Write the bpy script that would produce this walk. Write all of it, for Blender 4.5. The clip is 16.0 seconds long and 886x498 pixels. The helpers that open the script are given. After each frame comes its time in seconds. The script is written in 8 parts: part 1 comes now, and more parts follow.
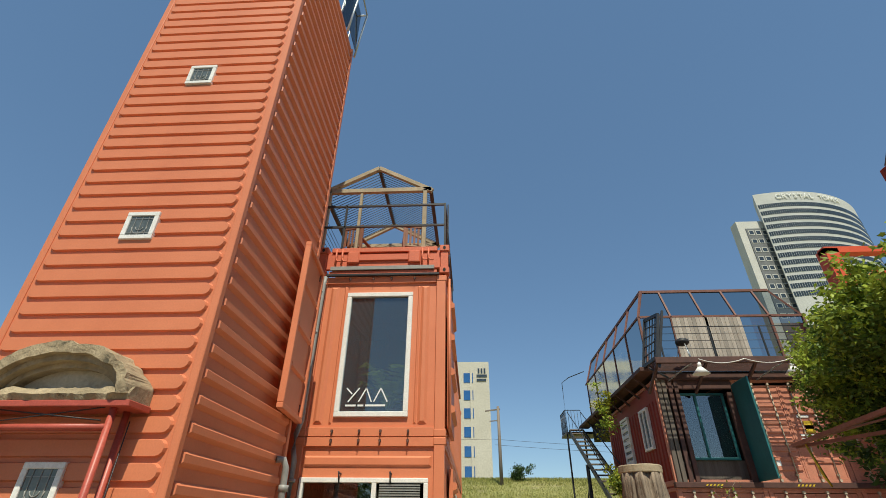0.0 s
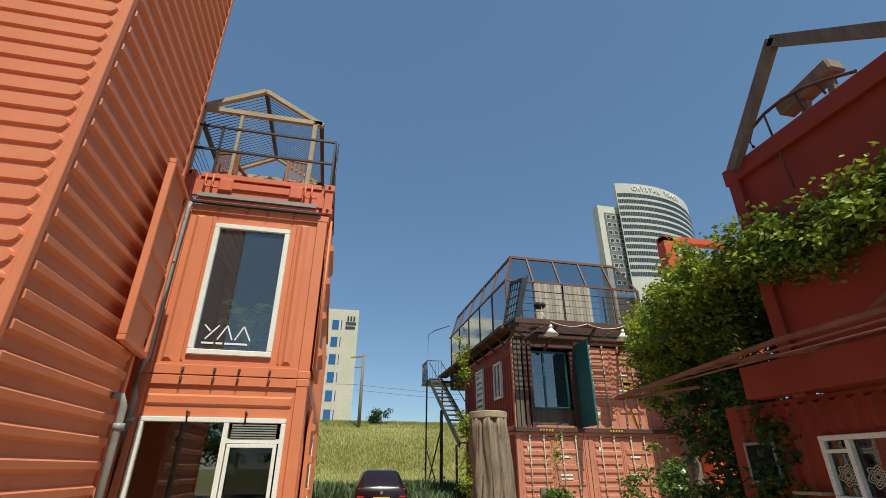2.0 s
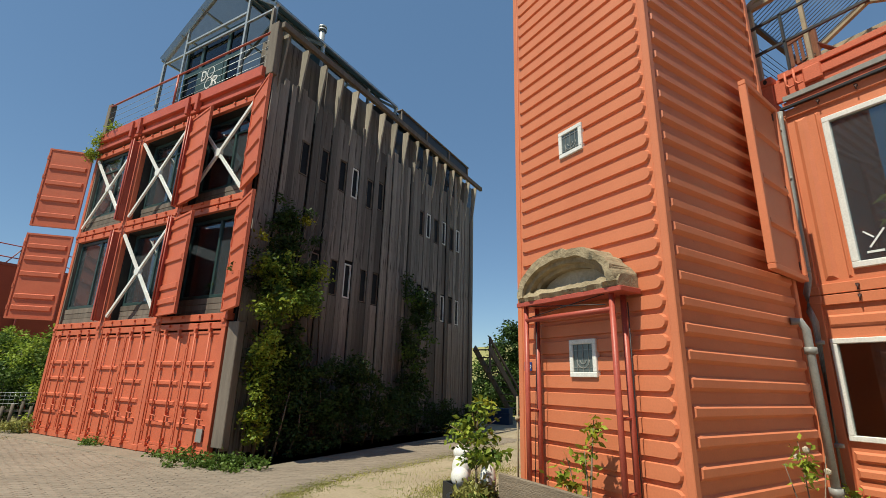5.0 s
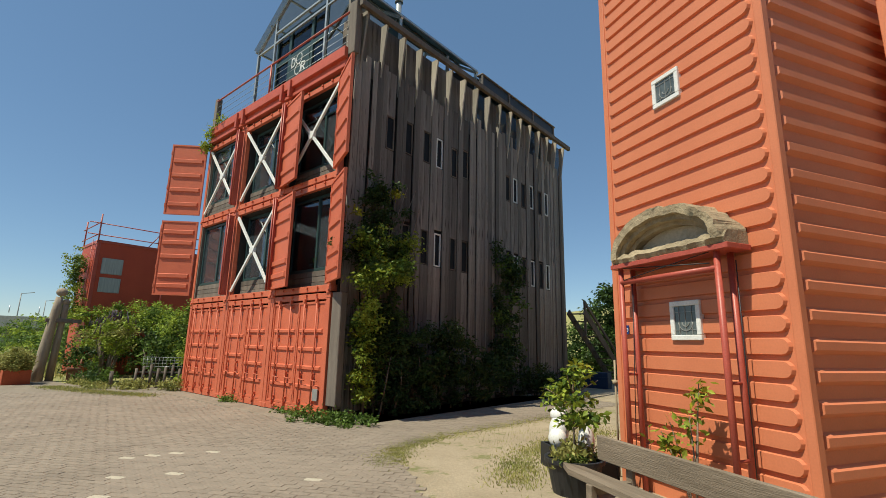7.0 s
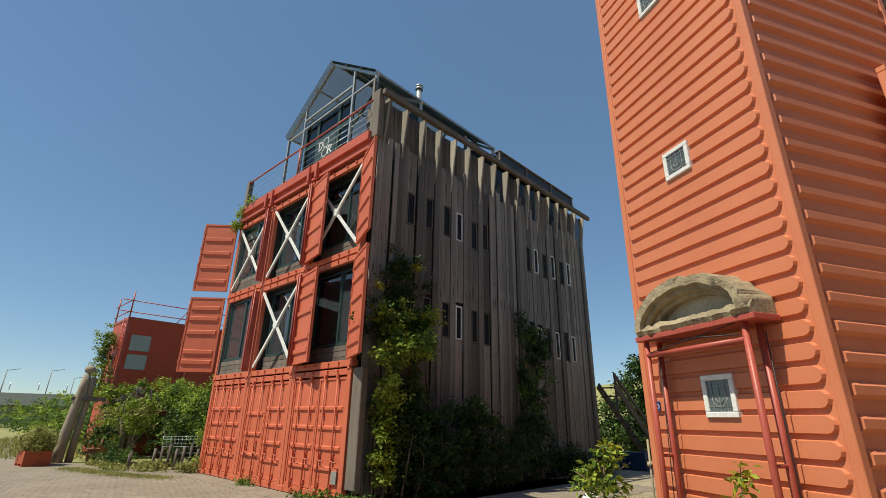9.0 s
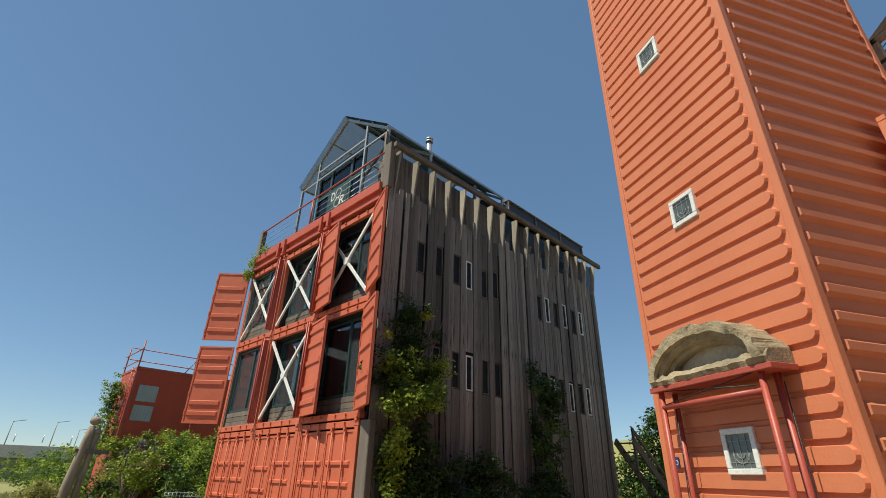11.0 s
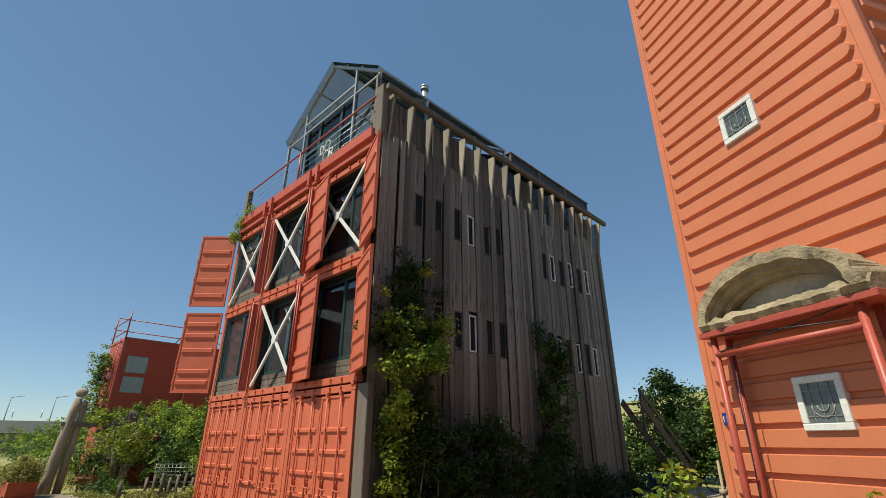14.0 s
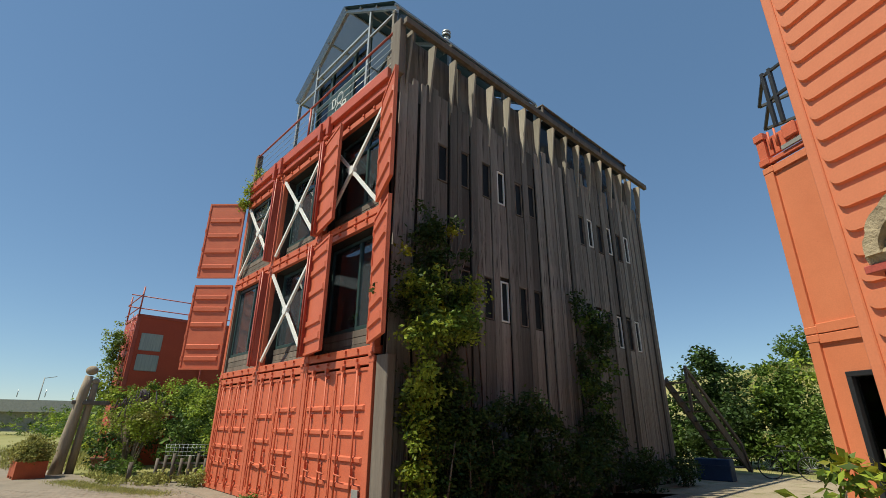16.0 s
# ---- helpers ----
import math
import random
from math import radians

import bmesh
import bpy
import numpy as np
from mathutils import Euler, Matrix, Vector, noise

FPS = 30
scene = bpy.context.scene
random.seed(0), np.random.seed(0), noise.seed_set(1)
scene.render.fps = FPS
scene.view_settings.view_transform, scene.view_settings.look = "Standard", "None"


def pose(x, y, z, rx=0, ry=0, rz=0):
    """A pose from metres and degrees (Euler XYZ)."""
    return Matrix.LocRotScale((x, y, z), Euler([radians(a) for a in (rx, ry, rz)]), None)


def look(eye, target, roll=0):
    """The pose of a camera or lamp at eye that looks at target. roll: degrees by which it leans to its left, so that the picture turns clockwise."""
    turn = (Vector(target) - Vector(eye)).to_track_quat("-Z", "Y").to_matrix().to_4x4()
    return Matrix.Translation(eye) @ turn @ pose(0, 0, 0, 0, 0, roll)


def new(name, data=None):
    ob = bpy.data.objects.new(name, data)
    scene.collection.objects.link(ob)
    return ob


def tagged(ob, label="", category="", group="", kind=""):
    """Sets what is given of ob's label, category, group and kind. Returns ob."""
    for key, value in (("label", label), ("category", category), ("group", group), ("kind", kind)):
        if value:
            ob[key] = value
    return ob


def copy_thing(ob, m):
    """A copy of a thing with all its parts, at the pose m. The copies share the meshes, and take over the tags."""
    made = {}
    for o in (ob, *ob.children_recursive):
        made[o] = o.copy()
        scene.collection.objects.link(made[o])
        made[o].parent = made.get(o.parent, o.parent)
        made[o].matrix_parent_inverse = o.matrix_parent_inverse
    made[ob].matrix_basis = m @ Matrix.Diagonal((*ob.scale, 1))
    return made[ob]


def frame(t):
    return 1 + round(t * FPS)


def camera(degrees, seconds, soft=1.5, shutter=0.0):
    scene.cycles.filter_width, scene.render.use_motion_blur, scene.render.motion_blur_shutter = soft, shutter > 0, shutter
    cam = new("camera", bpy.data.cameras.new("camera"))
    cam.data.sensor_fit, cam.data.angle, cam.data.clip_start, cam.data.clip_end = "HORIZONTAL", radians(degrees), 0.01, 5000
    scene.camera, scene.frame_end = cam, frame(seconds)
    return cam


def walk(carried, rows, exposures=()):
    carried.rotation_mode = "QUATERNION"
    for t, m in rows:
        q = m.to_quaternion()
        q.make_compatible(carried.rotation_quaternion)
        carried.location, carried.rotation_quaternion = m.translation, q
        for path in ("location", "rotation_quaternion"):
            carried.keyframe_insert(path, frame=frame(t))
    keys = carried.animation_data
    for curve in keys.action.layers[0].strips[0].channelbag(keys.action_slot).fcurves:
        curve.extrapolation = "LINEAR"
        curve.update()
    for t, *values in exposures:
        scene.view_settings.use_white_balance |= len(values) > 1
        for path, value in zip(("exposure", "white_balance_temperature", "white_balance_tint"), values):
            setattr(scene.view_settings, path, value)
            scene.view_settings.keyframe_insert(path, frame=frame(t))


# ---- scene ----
cam = camera(86.6, 16.0, soft=0.6)
PATH = [
    (0, (0.029, -0.083, 1.601), (-0.077, 1.632, 2.626), 0.58),
    (0.5, (-0.000, -0.032, 1.603), (0.035, 1.682, 2.634), 0.46),
    (1, (-0.003, -0.004, 1.609), (0.181, 1.719, 2.608), 0.24),
    (1.5, (-0.008, 0.025, 1.608), (0.297, 1.762, 2.550), 0.11),
    (2, (-0.014, 0.045, 1.598), (0.385, 1.812, 2.445), 0.08),
    (2.5, (-0.005, 0.066, 1.597), (0.379, 1.880, 2.346), 0.21),
    (3, (-0.004, 0.073, 1.582), (0.098, 1.957, 2.247), 0.38),
    (3.5, (-0.091, 0.046, 1.551), (-0.542, 1.890, 2.180), 0.91),
    (4, (-0.141, 0.034, 1.538), (-1.114, 1.660, 2.179), 1.32),
    (4.5, (-0.082, -0.002, 1.568), (-1.429, 1.344, 2.179), 1.64),
    (5, (0.014, 0.034, 1.574), (-1.622, 1.048, 2.118), 1.61),
    (7.5, (0.063, 0.024, 1.568), (-1.784, 0.678, 1.972), 1.08),
    (8, (0.064, 0.023, 1.572), (-1.799, 0.604, 2.009), 1.00),
    (8.5, (0.085, 0.013, 1.570), (-1.751, 0.582, 2.125), 1.06),
    (9, (0.125, 0.056, 1.590), (-1.664, 0.628, 2.276), 1.04),
    (9.5, (0.166, 0.060, 1.599), (-1.583, 0.625, 2.388), 1.06),
    (9.7, (0.165, 0.066, 1.597), (-1.569, 0.626, 2.420), 1.14),
    (11.8, (0.101, 0.087, 1.562), (-1.627, 0.573, 2.443), 1.33),
    (12, (0.070, 0.071, 1.574), (-1.667, 0.557, 2.438), 1.02),
    (12.5, (-0.068, 0.032, 1.564), (-1.826, 0.517, 2.385), 0.82),
    (13, (-0.268, 0.177, 1.546), (-2.035, 0.673, 2.340), 0.60),
    (13.5, (-0.530, 0.277, 1.561), (-2.299, 0.802, 2.331), 0.37),
    (14, (-0.887, 0.274, 1.569), (-2.656, 0.809, 2.332), 0.20),
    (14.5, (-1.223, 0.345, 1.548), (-2.999, 0.887, 2.291), 0.28),
    (15, (-1.590, 0.444, 1.568), (-3.365, 1.017, 2.289), 0.33),
    (15.5, (-1.977, 0.461, 1.574), (-3.769, 0.999, 2.280), 0.32),
    (16, (-2.312, 0.526, 1.556), (-4.129, 0.987, 2.254), 0.49),
]
walk(cam, [(t, look(eye, target, roll)) for t, eye, target, roll in PATH], [(0.0, 0.62, 6550, 0), (16.0, 0.62, 6550, 0)])

# ---- light ----
SUN = Vector((0.11, -0.56, 1.0)).normalized()
world = bpy.data.worlds.new("sky")
scene.world = world
world.use_nodes = True
wn = world.node_tree.nodes
sky = wn.new("ShaderNodeTexSky")
sky.sky_type = "NISHITA"
sky.sun_disc = False
sky.sun_elevation = math.asin(SUN.z)
sky.sun_rotation = math.atan2(SUN.x, SUN.y)
sky.air_density, sky.dust_density, sky.ozone_density = 0.88, 0.0, 1.2
wn["Background"].inputs[1].default_value = 0.110
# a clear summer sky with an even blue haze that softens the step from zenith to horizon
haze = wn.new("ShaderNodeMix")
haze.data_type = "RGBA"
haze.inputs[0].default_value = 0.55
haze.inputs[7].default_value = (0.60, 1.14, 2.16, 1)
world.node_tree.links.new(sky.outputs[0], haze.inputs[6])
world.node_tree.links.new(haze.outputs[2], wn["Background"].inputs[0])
sun = new("sun", bpy.data.lights.new("sun", "SUN"))
sun.data.energy, sun.data.angle, sun.data.color = 3.6, radians(0.5), (1.0, 0.91, 0.78)
sun.matrix_world = look(SUN * 60, (0, 0, 0))

# ---- materials ----


def material(name, base, second=None, rough=0.6, metal=0.0, scale=6.0, grain=40.0, bump=0.15, mix=0.5, stretch=(1, 1, 1), wear=None, wear_at=0.62, island=0.0, spec=0.4, rand=0.0, tone=1.0):
    """Two colours mixed by a broad noise, a fine grain in tone and relief, and worn spots."""
    m = bpy.data.materials.new(name)
    m.use_nodes = True
    nt, nd = m.node_tree, m.node_tree.nodes
    b = nd["Principled BSDF"]
    lk = nt.links.new
    second = second or tuple(c * 0.72 for c in base)
    tc, mp = nd.new("ShaderNodeTexCoord"), nd.new("ShaderNodeMapping")
    mp.inputs["Scale"].default_value = stretch
    lk(tc.outputs["Object"], mp.inputs[0])
    big, fine = nd.new("ShaderNodeTexNoise"), nd.new("ShaderNodeTexNoise")
    for n, s, d in ((big, scale, 5), (fine, grain, 4)):
        n.inputs["Scale"].default_value, n.inputs["Detail"].default_value, n.inputs["Roughness"].default_value = s, d, 0.62
        lk(mp.outputs[0], n.inputs["Vector"])
    ramp = nd.new("ShaderNodeValToRGB")
    ramp.color_ramp.elements[0].position, ramp.color_ramp.elements[1].position = 0.5 - 0.22 * (1.3 - mix), 0.5 + 0.22 * (1.3 - mix)
    lk(big.outputs[0], ramp.inputs[0])
    mx = nd.new("ShaderNodeMix")
    mx.data_type = "RGBA"
    mx.inputs[6].default_value, mx.inputs[7].default_value = (*base, 1), (*second, 1)
    lk(ramp.outputs[0], mx.inputs[0])
    hsv = nd.new("ShaderNodeHueSaturation")
    mr = nd.new("ShaderNodeMapRange")
    mr.inputs[1].default_value, mr.inputs[2].default_value, mr.inputs[3].default_value, mr.inputs[4].default_value = 0.25, 0.75, 1 - 0.18 * tone, 1 + 0.16 * tone
    lk(fine.outputs[0], mr.inputs[0])
    lk(mx.outputs[2], hsv.inputs["Color"])
    val = mr.outputs[0]
    for amount, node, out in ((rand, "ShaderNodeObjectInfo", "Random"), (island, "ShaderNodeNewGeometry", "Random Per Island")):
        if amount:
            r, q, mu = nd.new(node), nd.new("ShaderNodeMapRange"), nd.new("ShaderNodeMath")
            q.inputs[3].default_value, q.inputs[4].default_value = 1 - amount, 1 + amount
            mu.operation = "MULTIPLY"
            lk(r.outputs[out], q.inputs[0])
            lk(val, mu.inputs[0])
            lk(q.outputs[0], mu.inputs[1])
            val = mu.outputs[0]
    lk(val, hsv.inputs["Value"])
    col = hsv.outputs[0]
    if wear:
        wt, wr, wm = nd.new("ShaderNodeTexNoise"), nd.new("ShaderNodeValToRGB"), nd.new("ShaderNodeMix")
        wt.inputs["Scale"].default_value, wt.inputs["Detail"].default_value, wt.inputs["Roughness"].default_value = scale * 2.3, 8, 0.7
        lk(mp.outputs[0], wt.inputs["Vector"])
        wr.color_ramp.elements[0].position, wr.color_ramp.elements[1].position = wear_at, wear_at + 0.08
        lk(wt.outputs[0], wr.inputs[0])
        wm.data_type = "RGBA"
        wm.inputs[7].default_value = (*wear, 1)
        lk(wr.outputs[0], wm.inputs[0])
        lk(col, wm.inputs[6])
        col = wm.outputs[2]
    lk(col, b.inputs["Base Color"])
    b.inputs["Metallic"].default_value = metal
    b.inputs["Specular IOR Level"].default_value = spec
    rr = nd.new("ShaderNodeMapRange")
    rr.inputs[3].default_value, rr.inputs[4].default_value = max(rough - 0.12, 0.02), min(rough + 0.12, 1)
    lk(fine.outputs[0], rr.inputs[0])
    lk(rr.outputs[0], b.inputs["Roughness"])
    if bump:
        bp = nd.new("ShaderNodeBump")
        bp.inputs["Strength"].default_value, bp.inputs["Distance"].default_value = bump, 0.02
        lk(fine.outputs[0], bp.inputs["Height"])
        lk(bp.outputs[0], b.inputs["Normal"])
    return m


def leaf_material(name, a, b2, shine=0.22):
    m = material(name, a, b2, rough=0.5, scale=1.4, grain=9, bump=0, island=0.45, spec=shine)
    nd, lk = m.node_tree.nodes, m.node_tree.links.new
    out, b = nd["Material Output"], nd["Principled BSDF"]
    tr, ms = nd.new("ShaderNodeBsdfTranslucent"), nd.new("ShaderNodeMixShader")
    src = b.inputs["Base Color"].links[0].from_socket
    lk(src, tr.inputs[0])
    ms.inputs[0].default_value = 0.3
    lk(b.outputs[0], ms.inputs[1])
    lk(tr.outputs[0], ms.inputs[2])
    lk(ms.outputs[0], out.inputs[0])
    return m


def glass_material(name, tint=(0.75, 0.8, 0.8), ior=1.5):
    m = bpy.data.materials.new(name)
    m.use_nodes = True
    nd, lk = m.node_tree.nodes, m.node_tree.links.new
    nd.remove(nd["Principled BSDF"])
    t, g, f, x = (nd.new("ShaderNode" + n) for n in ("BsdfTransparent", "BsdfGlossy", "Fresnel", "MixShader"))
    t.inputs[0].default_value = (*tint, 1)
    g.inputs["Roughness"].default_value = 0.015
    f.inputs[0].default_value = ior
    lk(f.outputs[0], x.inputs[0])
    lk(t.outputs[0], x.inputs[1])
    lk(g.outputs[0], x.inputs[2])
    lk(x.outputs[0], nd["Material Output"].inputs[0])
    return m


ORANGE = material("orange_paint", (0.65, 0.216, 0.106), (0.58, 0.182, 0.087), rough=0.5, scale=1.3, grain=55, bump=0.03, wear=(0.42, 0.105, 0.055), wear_at=0.70, tone=0.4)
ORANGE_WORN = material("worn_orange_paint", (0.60, 0.15, 0.075), (0.53, 0.12, 0.06), rough=0.55, scale=1.6, grain=45, bump=0.1, wear=(0.26, 0.07, 0.04), wear_at=0.67)
# red paint with the shade on these walls put into its colour
RED_SHADE = material("shaded_red_paint", (0.265, 0.036, 0.018), (0.22, 0.029, 0.015), rough=0.65, scale=1.2, grain=45, bump=0.06, wear=(0.20, 0.04, 0.03), wear_at=0.7)
RED_POST = material("red_post_paint", (0.44, 0.092, 0.062), (0.38, 0.075, 0.052), rough=0.42, scale=5, grain=60, bump=0.06, wear=(0.25, 0.06, 0.05), wear_at=0.68)
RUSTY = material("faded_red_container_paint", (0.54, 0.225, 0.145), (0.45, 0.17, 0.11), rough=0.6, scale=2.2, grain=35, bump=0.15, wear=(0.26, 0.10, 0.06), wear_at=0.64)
DARK_RUST = material("dark_rusted_steel", (0.10, 0.045, 0.035), (0.06, 0.03, 0.025), rough=0.7, scale=4, grain=40, bump=0.2)
GREY_WOOD = material("weathered_grey_wood", (0.20, 0.165, 0.135), (0.12, 0.097, 0.08), rough=0.85, scale=2.2, grain=26, bump=0.5, stretch=(3, 3, 0.25), rand=0.3)
DARK_WOOD = material("dark_weathered_cladding", (0.255, 0.232, 0.205), (0.125, 0.108, 0.092), rough=0.88, scale=1.6, grain=26, bump=0.5, stretch=(4, 4, 0.22), rand=0.5, island=0.1, wear=(0.068, 0.056, 0.047), wear_at=0.54)
PALE_WOOD = material("pale_timber", (0.42, 0.34, 0.23), (0.30, 0.24, 0.16), rough=0.75, scale=2, grain=30, bump=0.3, stretch=(2, 2, 2))
BENCH_WOOD = material("weathered_bench_wood", (0.26, 0.205, 0.15), (0.15, 0.115, 0.08), rough=0.8, scale=2.6, grain=32, bump=0.5, stretch=(0.3, 4, 4))
TEAK = material("reddish_teak", (0.26, 0.11, 0.06), (0.18, 0.07, 0.04), rough=0.6, scale=5, grain=40, bump=0.2)
BARK = material("grey_bark", (0.34, 0.265, 0.195), (0.14, 0.105, 0.078), rough=0.95, scale=3.5, grain=26, bump=0.9, stretch=(4, 4, 0.35), wear=(0.07, 0.05, 0.038), wear_at=0.56)
WHITE = material("white_window_paint", (0.80, 0.79, 0.75), (0.70, 0.69, 0.66), rough=0.4, scale=5, grain=40, bump=0.03)
PVC = material("grey_pipe", (0.30, 0.30, 0.28), (0.23, 0.23, 0.22), rough=0.45, scale=5, grain=40, bump=0.03)
STEEL = material("galvanised_steel", (0.52, 0.54, 0.54), (0.40, 0.42, 0.42), rough=0.42, metal=0.6, scale=8, grain=60, bump=0.03)
BLACK_STEEL = material("black_steel", (0.03, 0.032, 0.037), (0.02, 0.022, 0.026), rough=0.45, scale=6, grain=50, bump=0.04)
GREEN_FRAME = material("dark_green_frame", (0.035, 0.07, 0.068), (0.025, 0.05, 0.05), rough=0.45, scale=5, grain=40, bump=0.03)
TEAL = material("teal_door_paint", (0.02, 0.14, 0.145), (0.015, 0.10, 0.11), rough=0.5, scale=2, grain=40, bump=0.06, wear=(0.06, 0.17, 0.17), wear_at=0.7)
STONE = material("weathered_sandstone", (0.42, 0.335, 0.215), (0.24, 0.19, 0.12), rough=0.95, scale=3.5, grain=22, bump=0.9, wear=(0.10, 0.085, 0.055), wear_at=0.6)
PLASTER = material("pale_mortar", (0.50, 0.44, 0.34), (0.40, 0.35, 0.27), rough=0.95, scale=5, grain=30, bump=0.5)
# near-black colour that carries the shade inside rooms and holes
DARK = material("unlit_interior", (0.03, 0.027, 0.025), (0.02, 0.018, 0.016), rough=0.9, scale=3, grain=20, bump=0)
GLASS = glass_material("window_glass", (0.72, 0.78, 0.78), 2.3)
DIM_GLASS = glass_material("dim_window_glass", (0.5, 0.55, 0.56), 1.5)
SKYLIT_GLASS = glass_material("skylit_window_glass", (0.6, 0.66, 0.68), 2.1)
ROOF_GLASS = glass_material("roof_glass", (0.45, 0.5, 0.52), 1.55)
CONCRETE = material("pale_concrete", (0.55, 0.54, 0.51), (0.46, 0.45, 0.43), rough=0.8, scale=0.2, grain=3, bump=0.05)
CREAM = material("cream_facade", (0.52, 0.49, 0.43), (0.46, 0.43, 0.37), rough=0.8, scale=0.2, grain=3, bump=0.05)
FAR_GLASS = material("far_window_glass", (0.045, 0.06, 0.075), (0.03, 0.04, 0.055), rough=0.12, scale=0.3, grain=3, bump=0, spec=0.6)
BLUE_GLASS = material("blue_window_glass", (0.03, 0.12, 0.33), (0.02, 0.08, 0.25), rough=0.15, scale=0.3, grain=3, bump=0, spec=0.6)
PLASTIC = material("black_plastic", (0.025, 0.025, 0.027), (0.018, 0.018, 0.02), rough=0.5, scale=5, grain=40, bump=0.05)
SIGN_WHITE = material("white_lettering", (0.78, 0.78, 0.76), (0.72, 0.72, 0.70), rough=0.5, scale=5, grain=40, bump=0)
# faint blue-grey diffuse share stands for sky reflected in the panes
nd_ = SKYLIT_GLASS.node_tree.nodes
sky_tint, dmix = nd_.new("ShaderNodeBsdfDiffuse"), nd_.new("ShaderNodeMixShader")
sky_tint.inputs[0].default_value, dmix.inputs[0].default_value = (0.26, 0.31, 0.36, 1), 0.07
SKYLIT_GLASS.node_tree.links.new(nd_["Mix Shader"].outputs[0], dmix.inputs[1])
SKYLIT_GLASS.node_tree.links.new(sky_tint.outputs[0], dmix.inputs[2])
SKYLIT_GLASS.node_tree.links.new(dmix.outputs[0], nd_["Material Output"].inputs[0])
# the light and dark greens also carry sunlit and shaded foliage
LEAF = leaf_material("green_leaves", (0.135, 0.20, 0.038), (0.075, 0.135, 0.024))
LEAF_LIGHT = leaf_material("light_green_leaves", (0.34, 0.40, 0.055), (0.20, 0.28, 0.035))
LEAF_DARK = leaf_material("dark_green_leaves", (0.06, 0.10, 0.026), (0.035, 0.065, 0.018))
LEAF_YELLOW = leaf_material("yellow_green_leaves", (0.30, 0.27, 0.02), (0.18, 0.20, 0.02))
GRASS_LEAF = leaf_material("meadow_grass", (0.37, 0.345, 0.11), (0.23, 0.25, 0.07), 0.2)
LILAC = leaf_material("faded_purple_blossom", (0.20, 0.15, 0.19), (0.13, 0.11, 0.12), 0.2)

# ---- mesh helpers ----


def part(name, bm, mat, parent=None, label="", smooth=False):
    me = bpy.data.meshes.new(name)
    bmesh.ops.recalc_face_normals(bm, faces=bm.faces)
    if smooth:
        for f in bm.faces:
            f.smooth = True
    bm.to_mesh(me)
    bm.free()
    me.materials.append(mat)
    ob = new(name, me)
    ob.parent = parent
    if label:
        ob["label"] = label
    return ob


def thing(name, label, category, m=None, group="", kind=""):
    ob = new(name)
    ob.empty_display_size = 0.2
    if m is not None:
        ob.matrix_world = m
    return tagged(ob, label, category, group, kind)


def quad(bm, *ps):
    return bm.faces.new([bm.verts.new(p) for p in ps])


def box(bm, x0, y0, z0, x1, y1, z1, bev=0.0, m=None):
    v = [bm.verts.new((x, y, z)) for z in (z0, z1) for y in (y0, y1) for x in (x0, x1)]
    fs = [bm.faces.new([v[i] for i in f]) for f in ((0, 2, 3, 1), (4, 5, 7, 6), (0, 1, 5, 4), (2, 6, 7, 3), (0, 4, 6, 2), (1, 3, 7, 5))]
    if m is not None:
        bmesh.ops.transform(bm, matrix=m, verts=v)
    if bev:
        bmesh.ops.bevel(bm, geom=list({e for f in fs for e in f.edges}), offset=bev, segments=1, affect="EDGES")
    return bm


def frame_to(p, q):
    p, q = Vector(p), Vector(q)
    return Matrix.Translation(p) @ (q - p).to_track_quat("Z", "Y").to_matrix().to_4x4(), (q - p).length


def beam(bm, p, q, w, h=None, bev=0.0):
    """A square bar from p to q."""
    m, n = frame_to(p, q)
    h = h or w
    return box(bm, -w / 2, -h / 2, 0, w / 2, h / 2, n, bev, m)


def rod(bm, p, q, r, n=8, r2=None):
    m, d = frame_to(p, q)
    r2 = r if r2 is None else r2
    a = [[bm.verts.new(m @ Vector((rr * math.cos(2 * math.pi * i / n), rr * math.sin(2 * math.pi * i / n), z))) for i in range(n)] for rr, z in ((r, 0), (r2, d))]
    for i in range(n):
        j = (i + 1) % n
        bm.faces.new((a[0][i], a[0][j], a[1][j], a[1][i])).smooth = True
    bm.faces.new(a[0][::-1])
    bm.faces.new(a[1])
    return bm


def tube(bm, pts, r, n=7):
    """A round bar along points."""
    pts = [Vector(p) for p in pts]
    rings = []
    for i, p in enumerate(pts):
        d = (pts[min(i + 1, len(pts) - 1)] - pts[max(i - 1, 0)]).normalized()
        q = d.to_track_quat("Z", "Y").to_matrix()
        rr = r[i] if isinstance(r, (list, tuple)) else r
        rings.append([bm.verts.new(p + q @ Vector((rr * math.cos(2 * math.pi * k / n), rr * math.sin(2 * math.pi * k / n), 0))) for k in range(n)])
    for a, b in zip(rings, rings[1:]):
        for k in range(n):
            bm.faces.new((a[k], a[(k + 1) % n], b[(k + 1) % n], b[k])).smooth = True
    bm.faces.new(rings[0][::-1])
    bm.faces.new(rings[-1])
    return bm


def prism(bm, pts, m, d):
    """A flat outline in the xy plane of m, d thick."""
    a = [bm.verts.new(m @ Vector((x, y, 0))) for x, y in pts]
    b = [bm.verts.new(m @ Vector((x, y, d))) for x, y in pts]
    bm.faces.new(a[::-1])
    bm.faces.new(b)
    for i in range(len(pts)):
        j = (i + 1) % len(pts)
        bm.faces.new((a[i], a[j], b[j], b[i]))
    return bm


